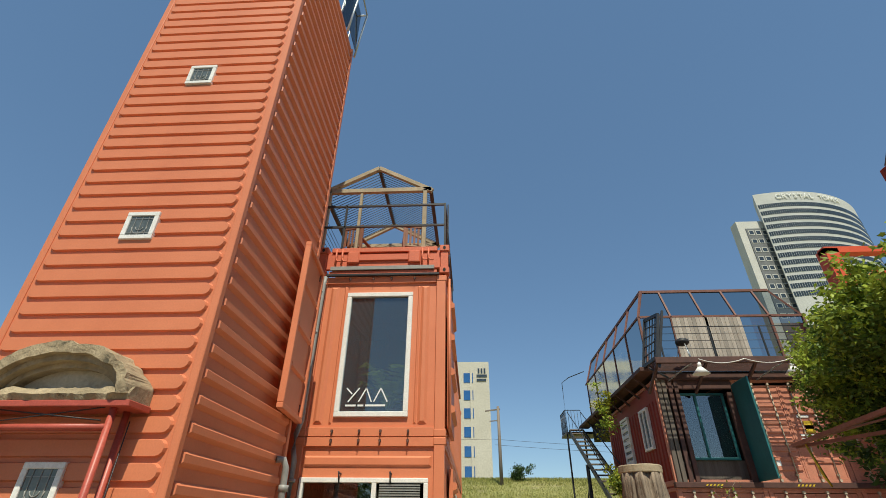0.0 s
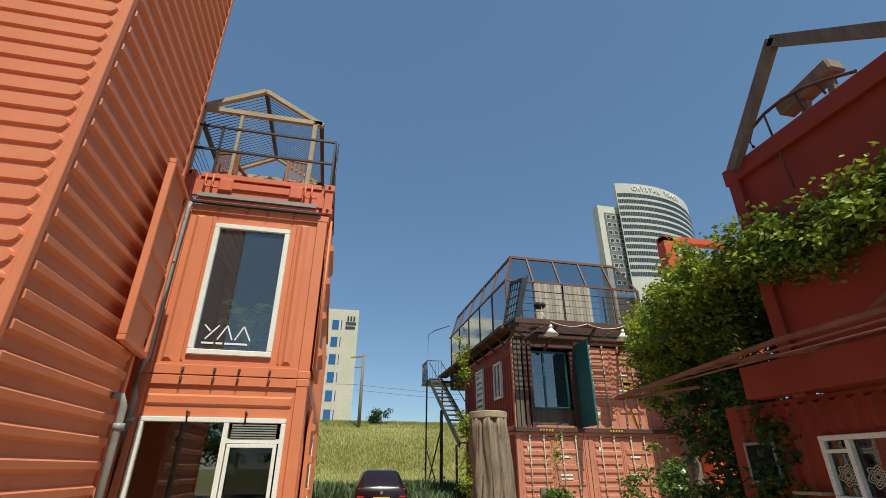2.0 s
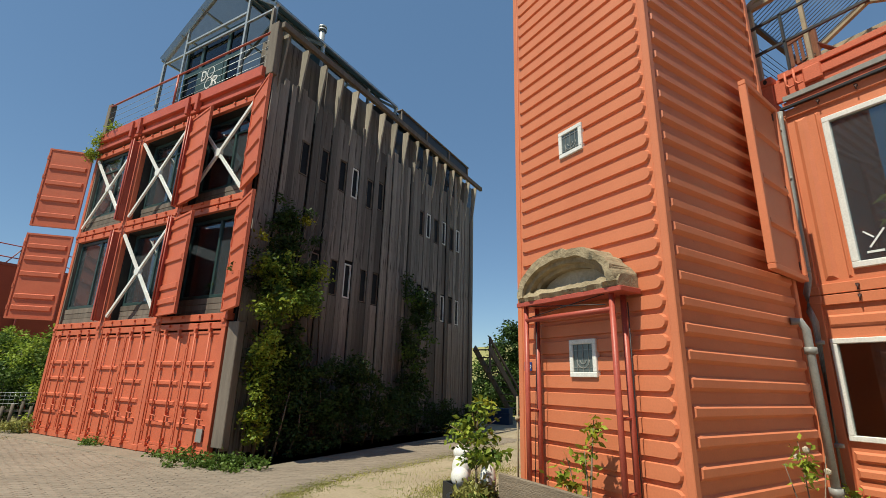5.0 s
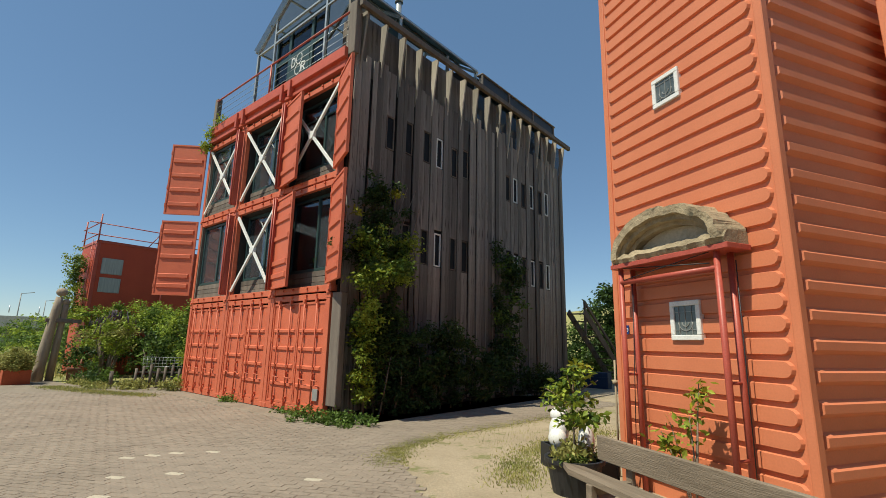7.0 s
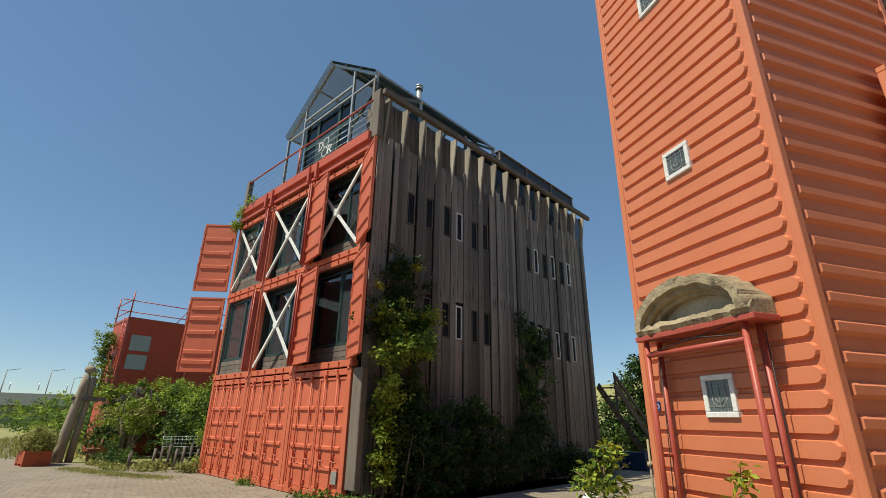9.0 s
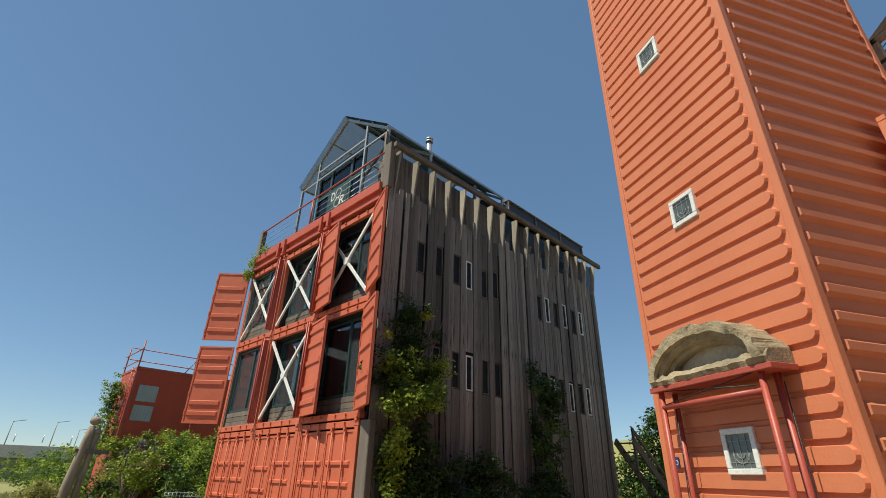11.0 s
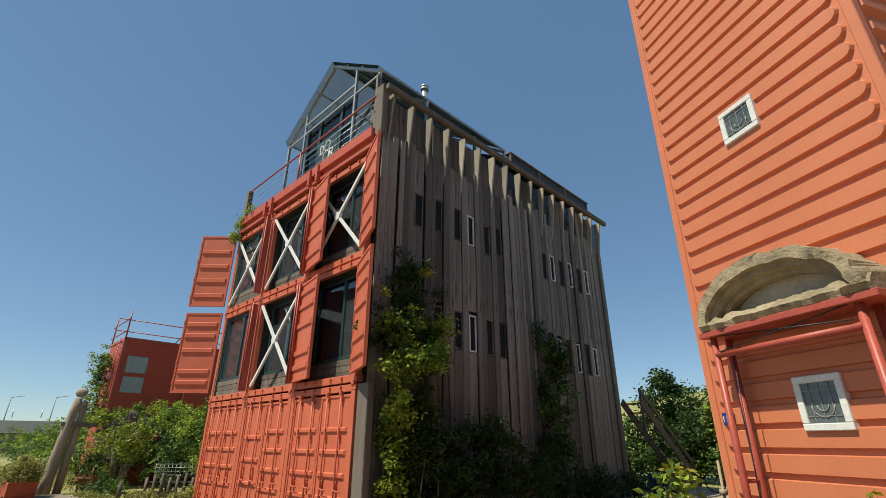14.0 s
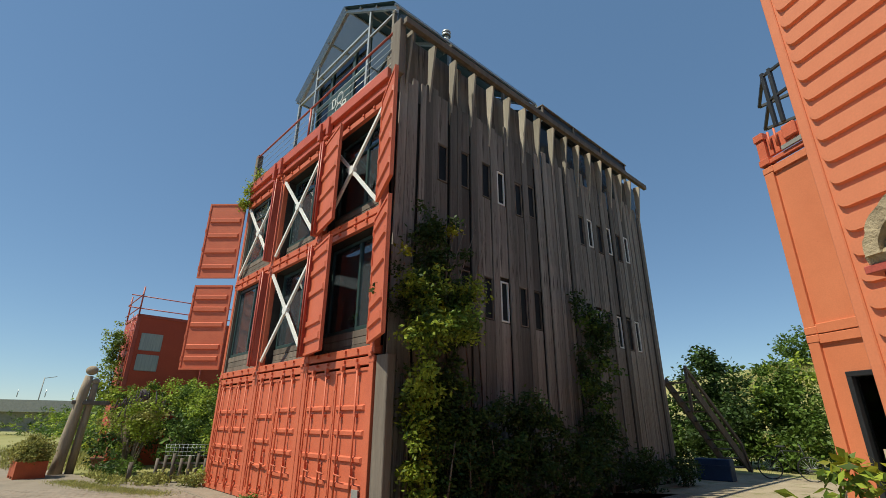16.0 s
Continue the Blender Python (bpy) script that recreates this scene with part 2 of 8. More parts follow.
def rib(bm, m, x0, x1, y, w, h, side, end, rounded=False):
    """A pressed rib on a sheet in the xy plane of m: from x0 to x1 along x, w wide about y, h proud."""
    def outline(a, b, hw):
        if not rounded:
            return [(a, y - hw), (b, y - hw), (b, y + hw), (a, y + hw)]
        arc = [math.pi * (i / 6 - 0.5) for i in range(7)]
        return [(b - hw + hw * math.cos(t), y + hw * math.sin(t)) for t in arc] + [(a + hw - hw * math.cos(t), y - hw * math.sin(t)) for t in arc]
    lo = [bm.verts.new(m @ Vector((px, py, 0))) for px, py in outline(x0, x1, w / 2)]
    hi = [bm.verts.new(m @ Vector((px, py, h))) for px, py in outline(x0 + end, x1 - end, w / 2 - side)]
    for i in range(len(lo)):
        j = (i + 1) % len(lo)
        bm.faces.new((lo[i], lo[j], hi[j], hi[i]))
    bm.faces.new(hi)


def plane_m(o, ex, ey):
    ex, ey = Vector(ex).normalized(), Vector(ey).normalized()
    ez = ex.cross(ey)
    return Matrix(((ex.x, ey.x, ez.x, o[0]), (ex.y, ey.y, ez.y, o[1]), (ex.z, ey.z, ez.z, o[2]), (0, 0, 0, 1)))


def ring(bm, m, x0, y0, x1, y1, w, d, bev=0.0):
    """A rectangular frame in the xy plane of m, w wide and d deep."""
    for a in ((x0, y0, x1, y0 + w), (x0, y1 - w, x1, y1), (x0, y0 + w, x0 + w, y1 - w), (x1 - w, y0 + w, x1, y1 - w)):
        box(bm, a[0], a[1], 0, a[2], a[3], d, bev, m)
    return bm


def leaves(name, mat, parent, blobs, count, size, seed=1, label="", shell=0.45, droop=0.3, flat=0.0):
    """Many small folded leaves within ellipsoids given as (centre, radii)."""
    rng = np.random.default_rng(seed)
    vol = np.array([b[1][0] * b[1][1] + b[1][1] * b[1][2] + b[1][0] * b[1][2] for b in blobs])
    pick = rng.choice(len(blobs), count, p=vol / vol.sum())
    c = np.array([b[0] for b in blobs], float)[pick]
    r = np.array([b[1] for b in blobs], float)[pick]
    d = rng.normal(size=(count, 3))
    d /= np.linalg.norm(d, axis=1)[:, None]
    k = 1 - shell * np.abs(rng.normal(size=count)) ** 1.3
    k = np.clip(k, 0.05, 1.18)
    wob = 1 + 0.22 * np.sin(d[:, 0] * 5 + pick) * np.cos(d[:, 2] * 6 + pick * 2) + 0.10 * rng.normal(size=count)
    p = c + d * r * (k * wob)[:, None]
    heads = max(count // 45, 1)
    if count > 400:
        p = p[:heads][rng.integers(0, heads, count)] + rng.normal(size=(count, 3)) * size * np.array([0.95, 0.95, 0.7])
    u = rng.normal(size=(count, 3))
    u[:, 2] = u[:, 2] * 0.6 - droop
    u /= np.linalg.norm(u, axis=1)[:, None]
    nrm = d * 0.7 + rng.normal(size=(count, 3)) * 0.8 + np.array([0, 0, 0.5])
    w = np.cross(nrm, u)
    w /= np.linalg.norm(w, axis=1)[:, None] + 1e-9
    n = np.cross(u, w)
    s = size * rng.uniform(0.6, 1.35, count)[:, None]
    tip, mid = p + u * s, p + u * s * 0.45 - n * s * 0.08
    a, b = mid + w * s * 0.26 + n * s * 0.11, mid - w * s * 0.26 + n * s * 0.11
    verts = np.stack([p, a, tip, b], 1).reshape(-1, 3)
    i = np.arange(count)[:, None] * 4
    faces = np.concatenate([i + [0, 1, 2], i + [0, 2, 3]], 1).reshape(-1, 3)
    me = bpy.data.meshes.new(name)
    me.from_pydata(verts.tolist(), [], faces.tolist())
    me.materials.append(mat)
    ob = new(name, me)
    ob.parent = parent
    if label:
        ob["label"] = label
    if count < 1000:
        ob["kind"] = "stuff"
    return ob


def strokes(bm, m, lines, w, d=0.004):
    for (x0, y0), (x1, y1) in lines:
        v = Vector((x1 - x0, y1 - y0))
        nn = Vector((-v.y, v.x)).normalized() * w / 2
        prism(bm, [(x0 - nn.x, y0 - nn.y), (x1 - nn.x, y1 - nn.y), (x1 + nn.x, y1 + nn.y), (x0 + nn.x, y0 + nn.y)], m, d)


def lettering(name, words, size, m, mat, parent, depth=0.003):
    cu = bpy.data.curves.new(name, "FONT")
    cu.body, cu.size, cu.extrude, cu.align_x = words, size, depth, "CENTER"
    cu.resolution_u = 2
    tmp = bpy.data.objects.new(name, cu)
    scene.collection.objects.link(tmp)
    me = bpy.data.meshes.new_from_object(tmp.evaluated_get(bpy.context.evaluated_depsgraph_get()))
    bpy.data.objects.remove(tmp)
    me.transform(m)
    me.materials.clear()
    me.materials.append(mat)
    ob = new(name, me)
    ob.parent = parent
    return ob


B = bmesh.new

# ---- ground ----


def ground_z(x, y):
    """Level yard, a gentle rise towards the embankment, and the embankment itself."""
    z = 0.14 * min(max((y - 8) / 8, 0), 1) * min(max((x + 8) / 6, 0), 1)
    foot = 23 if x > -6 else 23 + 0.12 * (-6 - x)
    k = min(max((y - foot) / 20, 0), 1)
    k = k * k * (3 - 2 * k)
    top = 5.0 + 2.6 * min(max((-x - 5) / 30, 0), 1)
    return z + k * top


bm = B()
xs = [-900, -300, -120, -70] + [x * 2.0 for x in range(-28, 29)] + [70, 120, 300, 900]
ys = [-900, -200, -60, -20, -8, 0] + [y * 1.5 for y in range(3, 36)] + [60, 80, 150, 400, 1500]
gv = [[bm.verts.new((x, y, ground_z(x, y) + (0.12 * noise.noise(Vector((x * 0.2, y * 0.2, 0))) if y > 25 else 0))) for x in xs] for y in ys]
for j in range(len(ys) - 1):
    for i in range(len(xs) - 1):
        bm.faces.new((gv[j][i], gv[j][i + 1], gv[j + 1][i + 1], gv[j + 1][i]))
MEADOW = material("dry_meadow", (0.31, 0.28, 0.11), (0.22, 0.22, 0.07), rough=0.95, scale=0.35, grain=6, bump=0.8, wear=(0.30, 0.26, 0.13), wear_at=0.56)
tagged(part("ground", bm, MEADOW, smooth=True), "grassy ground rising to a meadow embankment", "ground", kind="structure")

SAND = material("sandy_gravel", (0.40, 0.325, 0.225), (0.30, 0.24, 0.16), rough=0.95, scale=0.9, grain=30, bump=0.8, wear=(0.19, 0.185, 0.075), wear_at=0.55)
PAVE = material("worn_clinker_paving", (0.285, 0.232, 0.180), (0.225, 0.182, 0.140), rough=0.9, scale=0.7, grain=30, bump=0.4, island=0.07, rand=0.07)
JOINT = material("sandy_joint", (0.27, 0.222, 0.17), (0.21, 0.172, 0.13), rough=0.95, scale=1.5, grain=30, bump=0.4)


def sheet(name, pts, lift, mat, label, cat):
    bm = B()
    f = bm.faces.new([bm.verts.new((x, y, 0)) for x, y in pts])
    bmesh.ops.triangulate(bm, faces=[f])
    for _ in range(3):
        bmesh.ops.subdivide_edges(bm, edges=bm.edges[:], cuts=1)
    for v in bm.verts:
        v.co.z = ground_z(v.co.x, v.co.y) + lift
    return tagged(part(name, bm, mat), label, cat, kind="structure")


sheet("yard", [(-14, -30), (30, -30), (30, 8), (12, 14.6), (4.6, 14.4), (3.6, 18), (3.1, 22), (0.6, 22), (-0.2, 14), (-2, 7.7), (-5, 7), (-9, 12), (-15, 16), (-20, 15), (-15, 9), (-9.2, 1.5)], 0.008, SAND, "sandy gravel yard with sparse grass", "ground")
sheet("pavement", [(-60, -16), (-20, -16), (-6, -14), (3, -12), (3, -1), (-5.6, 1.9), (-7.3, 1.9), (-8.1, 3.1), (-9.0, 5.2), (-11.2, 9.9), (-13.2, 9.2), (-9.4, 2.0), (-11.2, 2.4), (-17.2, -1.4), (-19.5, -5.6), (-24, -9.2), (-34, -13), (-60, -15)], 0.014, JOINT, "worn sand-coloured clinker paving", "pavement")



def ribs(parent, m, x0, x1, offsets, w, h, side, end, rounded=False, mat=None):
    """A row of pressed ribs, each a part of its own on one shared mesh, offset along y of m."""
    bm = B()
    rib(bm, m, x0, x1, 0, w, h, side, end, rounded)
    first = part("rib", bm, mat or ORANGE, parent)
    up = m.to_3x3() @ Vector((0, 1, 0))
    for i, o in enumerate(offsets):
        ob = first if i == 0 else new("rib", first.data)
        ob.parent = parent
        ob.location = up * o


# ---- tower: a container standing on end ----
TX0, TX1, TY0, TY1, TZ = -4.83, -2.57, 4.25, 6.93, 11.25
tower = thing("container_tower", "orange-painted shipping container standing upright as a tower", "tower", pose(TX0, TY0, 0))
TW, TD = TX1 - TX0, TY1 - TY0
bm = B()
box(bm, 0.06, 0.02, 0.0, TW - 0.06, TD - 0.02, TZ)
part("core", bm, ORANGE, tower)
for x in (0, TW):
    for y in (0, TD):
        bm = B()
        sx, sy = (1 if x == 0 else -1), (1 if y == 0 else -1)
        box(bm, min(x, x + sx * 0.085), min(y, y + sy * 0.085), 0, max(x, x + sx * 0.085), max(y, y + sy * 0.085), TZ + 0.02, 0.008)
        part("corner_rail", bm, ORANGE, tower)
bm = B()
fm = plane_m((0, 0.02, 0), (1, 0, 0), (0, 0, 1))
SMALL_WINDOWS = [(0.93, 1.665, 1.315, 2.08), (0.905, 4.39, 1.29, 4.76), (0.905, 6.98, 1.29, 7.36)]
box(bm, 0.085, 0.016, 0.0, TW - 0.085, 0.024, TZ)
front = part("front_sheet", bm, ORANGE, tower)
zs = []
z = 0.2445
while z < TZ - 0.1:
    zs.append(z)
    z += 0.1955
ribs(front, fm, 0.10, TW - 0.10, zs, 0.156, 0.036, 0.010, 0.02, True)
bm = B()
box(bm, TW - 0.052, 0.04, 0.0, TW - 0.045, TD - 0.04, TZ)
side = part("side_sheet", bm, ORANGE, tower)
sm = plane_m((TW - 0.045, 0, 0), (0, 1, 0), (0, 0, 1))
zs = []
z = 0.343
while z < TZ - 0.1:
    zs.append(z)
    z += 0.2562
ribs(side, sm, 0.11, TD - 0.11, zs, 0.145, 0.048, 0.038, 0.03)
bm = B()
box(bm, 0.045, 0.04, 0.0, 0.052, TD - 0.04, TZ)
far_side = part("far_sheet", bm, ORANGE, tower)
wm_ = plane_m((0.045, TD, 0), (0, -1, 0), (0, 0, 1))
zs = []
z = 0.343
while z < TZ - 0.1:
    zs.append(z)
    z += 0.2562
ribs(far_side, wm_, 0.10, TD - 0.10, zs, 0.205, 0.04, 0.07, 0.03)
LEAD = material("leaded_glass", (0.13, 0.15, 0.15), (0.07, 0.085, 0.085), rough=0.15, scale=9, grain=30, bump=0.05, spec=0.6)
for x0, z0, x1, z1 in SMALL_WINDOWS:
    bm = B()
    ring(bm, plane_m((0, -0.045, 0), (1, 0, 0), (0, 0, 1)) @ Matrix.Diagonal((1, 1, -1, 1)), x0, z0, x1, z1, 0.055, 0.10, 0.006)
    w = part("window", bm, WHITE, tower, "small white-framed window with leaded glass")
    bm = B()
    box(bm, x0 + 0.05, -0.028, z0 + 0.05, x1 - 0.05, 0.01, z1 - 0.05)
    part("pane", bm, LEAD, w)
    bm = B()
    xm, zm = (x0 + x1) / 2, (z0 + z1) / 2
    for dx in (-0.08, 0, 0.08):
        box(bm, xm + dx - 0.003, -0.034, z0 + 0.05, xm + dx + 0.003, -0.028, z1 - 0.05)
    for dz in (-0.1, 0.09):
        box(bm, x0 + 0.05, -0.034, zm + dz - 0.003, x1 - 0.05, -0.028, zm + dz + 0.003)
    tube(bm, [(xm + 0.09 * math.cos(a), -0.031, zm - 0.02 + 0.09 * math.sin(a)) for a in [math.pi + i * math.pi / 8 for i in range(9)]], 0.005, 5)
    tube(bm, [(xm + 0.045 * math.cos(a), -0.031, zm - 0.02 + 0.045 * math.sin(a)) for a in [math.pi + i * math.pi / 8 for i in range(9)]], 0.005, 5)
    part("lead_strip", bm, PVC, w)
# open steel hatch on the side
bm = B()
hy0, hz0, hz1 = 5.98 - TY0, 2.92, 5.42
hm = plane_m((TW + 0.10, hy0, hz0), (-0.09, 1, 0), (0, 0, 1))
ring(bm, hm, 0, 0, 1.08, hz1 - hz0, 0.07, 0.09, 0.008)
hatch = part("hatch", bm, ORANGE, tower, "open orange steel hatch")
bm = B()
box(bm, 0.07, 0.07, 0.01, 1.01, hz1 - hz0 - 0.07, 0.04, 0, hm)
part("hatch_sheet", bm, ORANGE, hatch)
ribs(hatch, hm @ Matrix.Translation((0, 0, 0.04)), 0.1, 0.98, (0.62, 1.2, 1.85), 0.1, 0.04, 0.025, 0.03)
bm = B()
for zz in (0.15, 1.2, 2.3):
    box(bm, TW - 0.01, hy0 + 0.98, hz0 + zz, TW + 0.06, hy0 + 1.05, hz0 + zz + 0.1)
part("hinge", bm, DARK_RUST, hatch)
# glazed lookout on top
bm = B()
for a, b2 in (((TW - 0.25, 2.05), (TW + 0.18, 2.05)), ((TW - 0.25, TD + 0.05), (TW + 0.18, TD + 0.05))):
    rod(bm, (a[0], a[1], TZ), (a[0] + 0.1, a[1], TZ + 1.5), 0.02)
    rod(bm, (b2[0] - 0.16, b2[1], TZ - 0.1), (b2[0], b2[1], TZ + 1.5), 0.025)
    rod(bm, (a[0] + 0.1, a[1], TZ + 1.5), (b2[0], b2[1], TZ + 1.5), 0.02)
rod(bm, (TW + 0.18, 2.05, TZ + 1.5), (TW + 0.18, TD + 0.05, TZ + 1.5), 0.02)
look_out = part("lookout_frame", bm, STEEL, tower)
bm = B()
box(bm, TW - 0.2, 2.05, TZ + 0.05, TW + 0.05, 2.062, TZ + 1.45)
box(bm, TW + 0.03, 2.08, TZ + 0.05, TW + 0.042, TD, TZ + 1.45)
part("lookout_pane", bm, GLASS, look_out)

# ---- studio: two stacked containers with a roof terrace ----
SX0, SX1, SY = -2.87, -0.41, 7.92
studio = thing("container_studio", "two stacked orange shipping containers converted into a studio", "building", pose(SX0, SY, 0))
SW = SX1 - SX0
LEN = 12.19


def container_frame(bm, x0, x1, y0, y1, z0, z1, post=0.15):
    """Posts, rails and corner castings of a container."""
    for x in (x0, x1 - post):
        for y in (y0, y1 - post):
            box(bm, x, y, z0 + 0.1, x + post, y + post, z1 - 0.1, 0.006)
            for z in (z0, z1 - 0.12):
                box(bm, x - 0.008, y - 0.008, z, x + post + 0.02, y + post + 0.008, z + 0.12, 0.012)
    for y in (y0 + 0.01, y1 - 0.11):
        box(bm, x0 + post, y, z0 + 0.005, x1 - post, y + 0.1, z0 + 0.15, 0.006)
        box(bm, x0 + post, y, z1 - 0.14, x1 - post, y + 0.1, z1 - 0.005, 0.006)
    for x in (x0 + 0.01, x1 - 0.09):
        box(bm, x, y0 + post, z0 + 0.01, x + 0.08, y1 - post, z0 + 0.15, 0.006)
        box(bm, x, y0 + post, z1 - 0.1, x + 0.08, y1 - post, z1 - 0.01, 0.006)


def walled(bm, x0, z0, x1, z1, holes, y0, y1):
    """A wall between y0 and y1 with one rectangular opening (x0, z0, x1, z1), or none."""
    if not holes:
        return box(bm, x0, y0, z0, x1, y1, z1)
    h = holes[0]
    xs_, zs_ = (x0, h[0], h[2], x1), (z0, h[1], h[3], z1)
    for a in range(3):
        for b in range(3):
            if (a, b) != (1, 1):
                box(bm, xs_[a], y0, zs_[b], xs_[a + 1], y1, zs_[b + 1])
    bmesh.ops.remove_doubles(bm, verts=bm.verts[:], dist=0.0005)
    return bm


FLOORS = [(0.10, 2.875), (2.88, 5.80)]
HOLES = [(0.19, 0.985, 2.21, 2.28), (0.60, 3.19, 1.845, 5.46)]
for k, (z0, z1) in enumerate(FLOORS):
    bm = B()
    container_frame(bm, 0, SW, 0, LEN, z0, z1, 0.17)
    part("container_frame", bm, ORANGE, studio)
    bm = B()
    walled(bm, 0.17, z0 + 0.15, SW - 0.17, z1 - 0.14, [HOLES[k]], 0.05, 0.09)
    fw = part("front_wall", bm, ORANGE, studio)
    for x0, y0, x1, y1 in ((0.04, 0.17, 0.07, LEN - 0.17), (0.17, LEN - 0.09, SW - 0.17, LEN - 0.05)):
        bm = B()
        box(bm, x0, y0, z0 + 0.15, x1, y1, z1 - 0.1)
        part("outer_wall", bm, ORANGE, studio)
    bm = B()
    box(bm, SW - 0.07, 0.17, z0 + 0.15, SW - 0.04, LEN - 0.17, z1 - 0.1)
    cw = part("outer_wall", bm, ORANGE, studio)
    fmm = plane_m((0, 0.05, 0), (1, 0, 0), (0, 0, 1))
    vm = plane_m((0, 0.05, 0), (0, 0, 1), (-1, 0, 0))
    if k == 0:
        ribs(fw, fmm, 0.2, SW - 0.2, (0.40, 0.60, 0.80), 0.13, 0.034, 0.03, 0.04)
        ribs(fw, fmm, 0.2, SW - 0.2, (2.52,), 0.16, 0.03, 0.03, 0.04)
    else:
        ribs(fw, vm, z0 + 0.2, z1 - 0.2, (-0.34, -2.08), 0.16, 0.034, 0.05, 0.05)
        ribs(fw, vm, z0 + 0.2, z1 - 0.2, (-0.55, -1.96), 0.05, 0.02, 0.02, 0.03)
    ribs(cw, plane_m((SW - 0.04, 0, 0), (0, 0, -1), (0, 1, 0)), -(z1 - 0.16), -(z0 + 0.2), [0.45 + 0.28 * q for q in range(41)], 0.14, 0.036, 0.035, 0.04)
    # near-black lining stands for the shade inside the container
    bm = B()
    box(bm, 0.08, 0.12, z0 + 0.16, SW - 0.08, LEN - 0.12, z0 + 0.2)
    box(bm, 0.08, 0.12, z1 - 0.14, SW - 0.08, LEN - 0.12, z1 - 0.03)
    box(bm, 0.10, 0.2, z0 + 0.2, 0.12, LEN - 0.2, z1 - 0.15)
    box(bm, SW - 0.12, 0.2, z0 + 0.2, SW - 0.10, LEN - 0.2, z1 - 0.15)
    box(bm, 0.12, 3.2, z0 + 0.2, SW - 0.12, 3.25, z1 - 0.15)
    part("shade_lining", bm, DARK, studio)
    # small lugs along the rails
    bm = B()
    for xx in (0.6, 1.05, 1.4, 1.85):
        for zz in (z0 + 0.07, z1 - 0.07):
            box(bm, xx, -0.03, zz, xx + 0.035, 0.02, zz + 0.035)
            rod(bm, (xx + 0.018, -0.025, zz - 0.05), (xx + 0.018, -0.025, zz + 0.02), 0.008, 6)
    part("lugs", bm, DARK_RUST, studio)

bm = B()
fm = plane_m((0, 0.0, 0), (1, 0, 0), (0, 0, 1)) @ Matrix.Diagonal((1, 1, -1, 1))
ring(bm, fm, *HOLES[1], 0.085, 0.09, 0.008)
win = part("window", bm, WHITE, studio, "tall white-framed window with lettering on the glass")
bm = B()
box(bm, 0.68, 0.05, 3.27, 1.765, 0.058, 5.38)
part("pane", bm, SKYLIT_GLASS, win).visible_shadow = False
bm = B()
lm = plane_m((0.755, 0.046, 3.34), (1, 0, 0), (0, 0, 1))
strokes(bm, lm, [((0.02, 0.33), (0.12, 0.23)), ((0.06, 0.1), (0.24, 0.33)), ((0.24, 0.1), (0.36, 0.33)), ((0.36, 0.33), (0.46, 0.1)), ((0.5, 0.1), (0.61, 0.33)), ((0.61, 0.33), (0.73, 0.1))], 0.022)
for x0, x1 in ((0.02, 0.2), (0.23, 0.33), (0.36, 0.7)):
    strokes(bm, lm, [((x0, 0.04), (x1, 0.04))], 0.03)
part("window_lettering", bm, SIGN_WHITE, win)
bm = B()
h = HOLES[0]
ring(bm, fm, *h, 0.07, 0.09, 0.008)
win2 = part("window", bm, WHITE, studio, "wide white-framed window with a louvred vent")
bm = B()
box(bm, 1.34, 0.0, h[1] + 0.07, 1.41, 0.09, h[3] - 0.07)
part("mullion", bm, WHITE, win2)
bm = B()
box(bm, 1.41, 0.0, 1.93, h[2] - 0.07, 0.09, 1.99)
part("transom", bm, WHITE, win2)
bm = B()
ring(bm, plane_m((0, -0.02, 0), (1, 0, 0), (0, 0, 1)) @ Matrix.Diagonal((1, 1, -1, 1)), 1.43, h[1] + 0.08, h[2] - 0.09, 1.92, 0.05, 0.03, 0.004)
part("casement", bm, WHITE, win2)
for x0, z0, x1, z1, gl in ((h[0] + 0.06, h[1] + 0.06, 1.35, h[3] - 0.06, GLASS), (1.46, h[1] + 0.12, h[2] - 0.12, 1.88, DIM_GLASS)):
    bm = B()
    box(bm, x0, 0.045, z0, x1, 0.053, z1)
    part("pane", bm, gl, win2).visible_shadow = False
bm = B()
for i in range(6):
    z = 2.0 + i * 0.034
    box(bm, 1.46, -0.012, z, h[2] - 0.12, 0.03, z + 0.018, 0, None)
part("vent_louvre", bm, PVC, win2)
bm = B()
for xx in (0.83, 1.63):
    rod(bm, (xx, -0.10, 2.34), (xx, 0.05, 2.34), 0.012)
    rod(bm, (xx, -0.02, 2.2), (xx, -0.10, 2.36), 0.012)
part("window_hook", bm, BLACK_STEEL, win2)
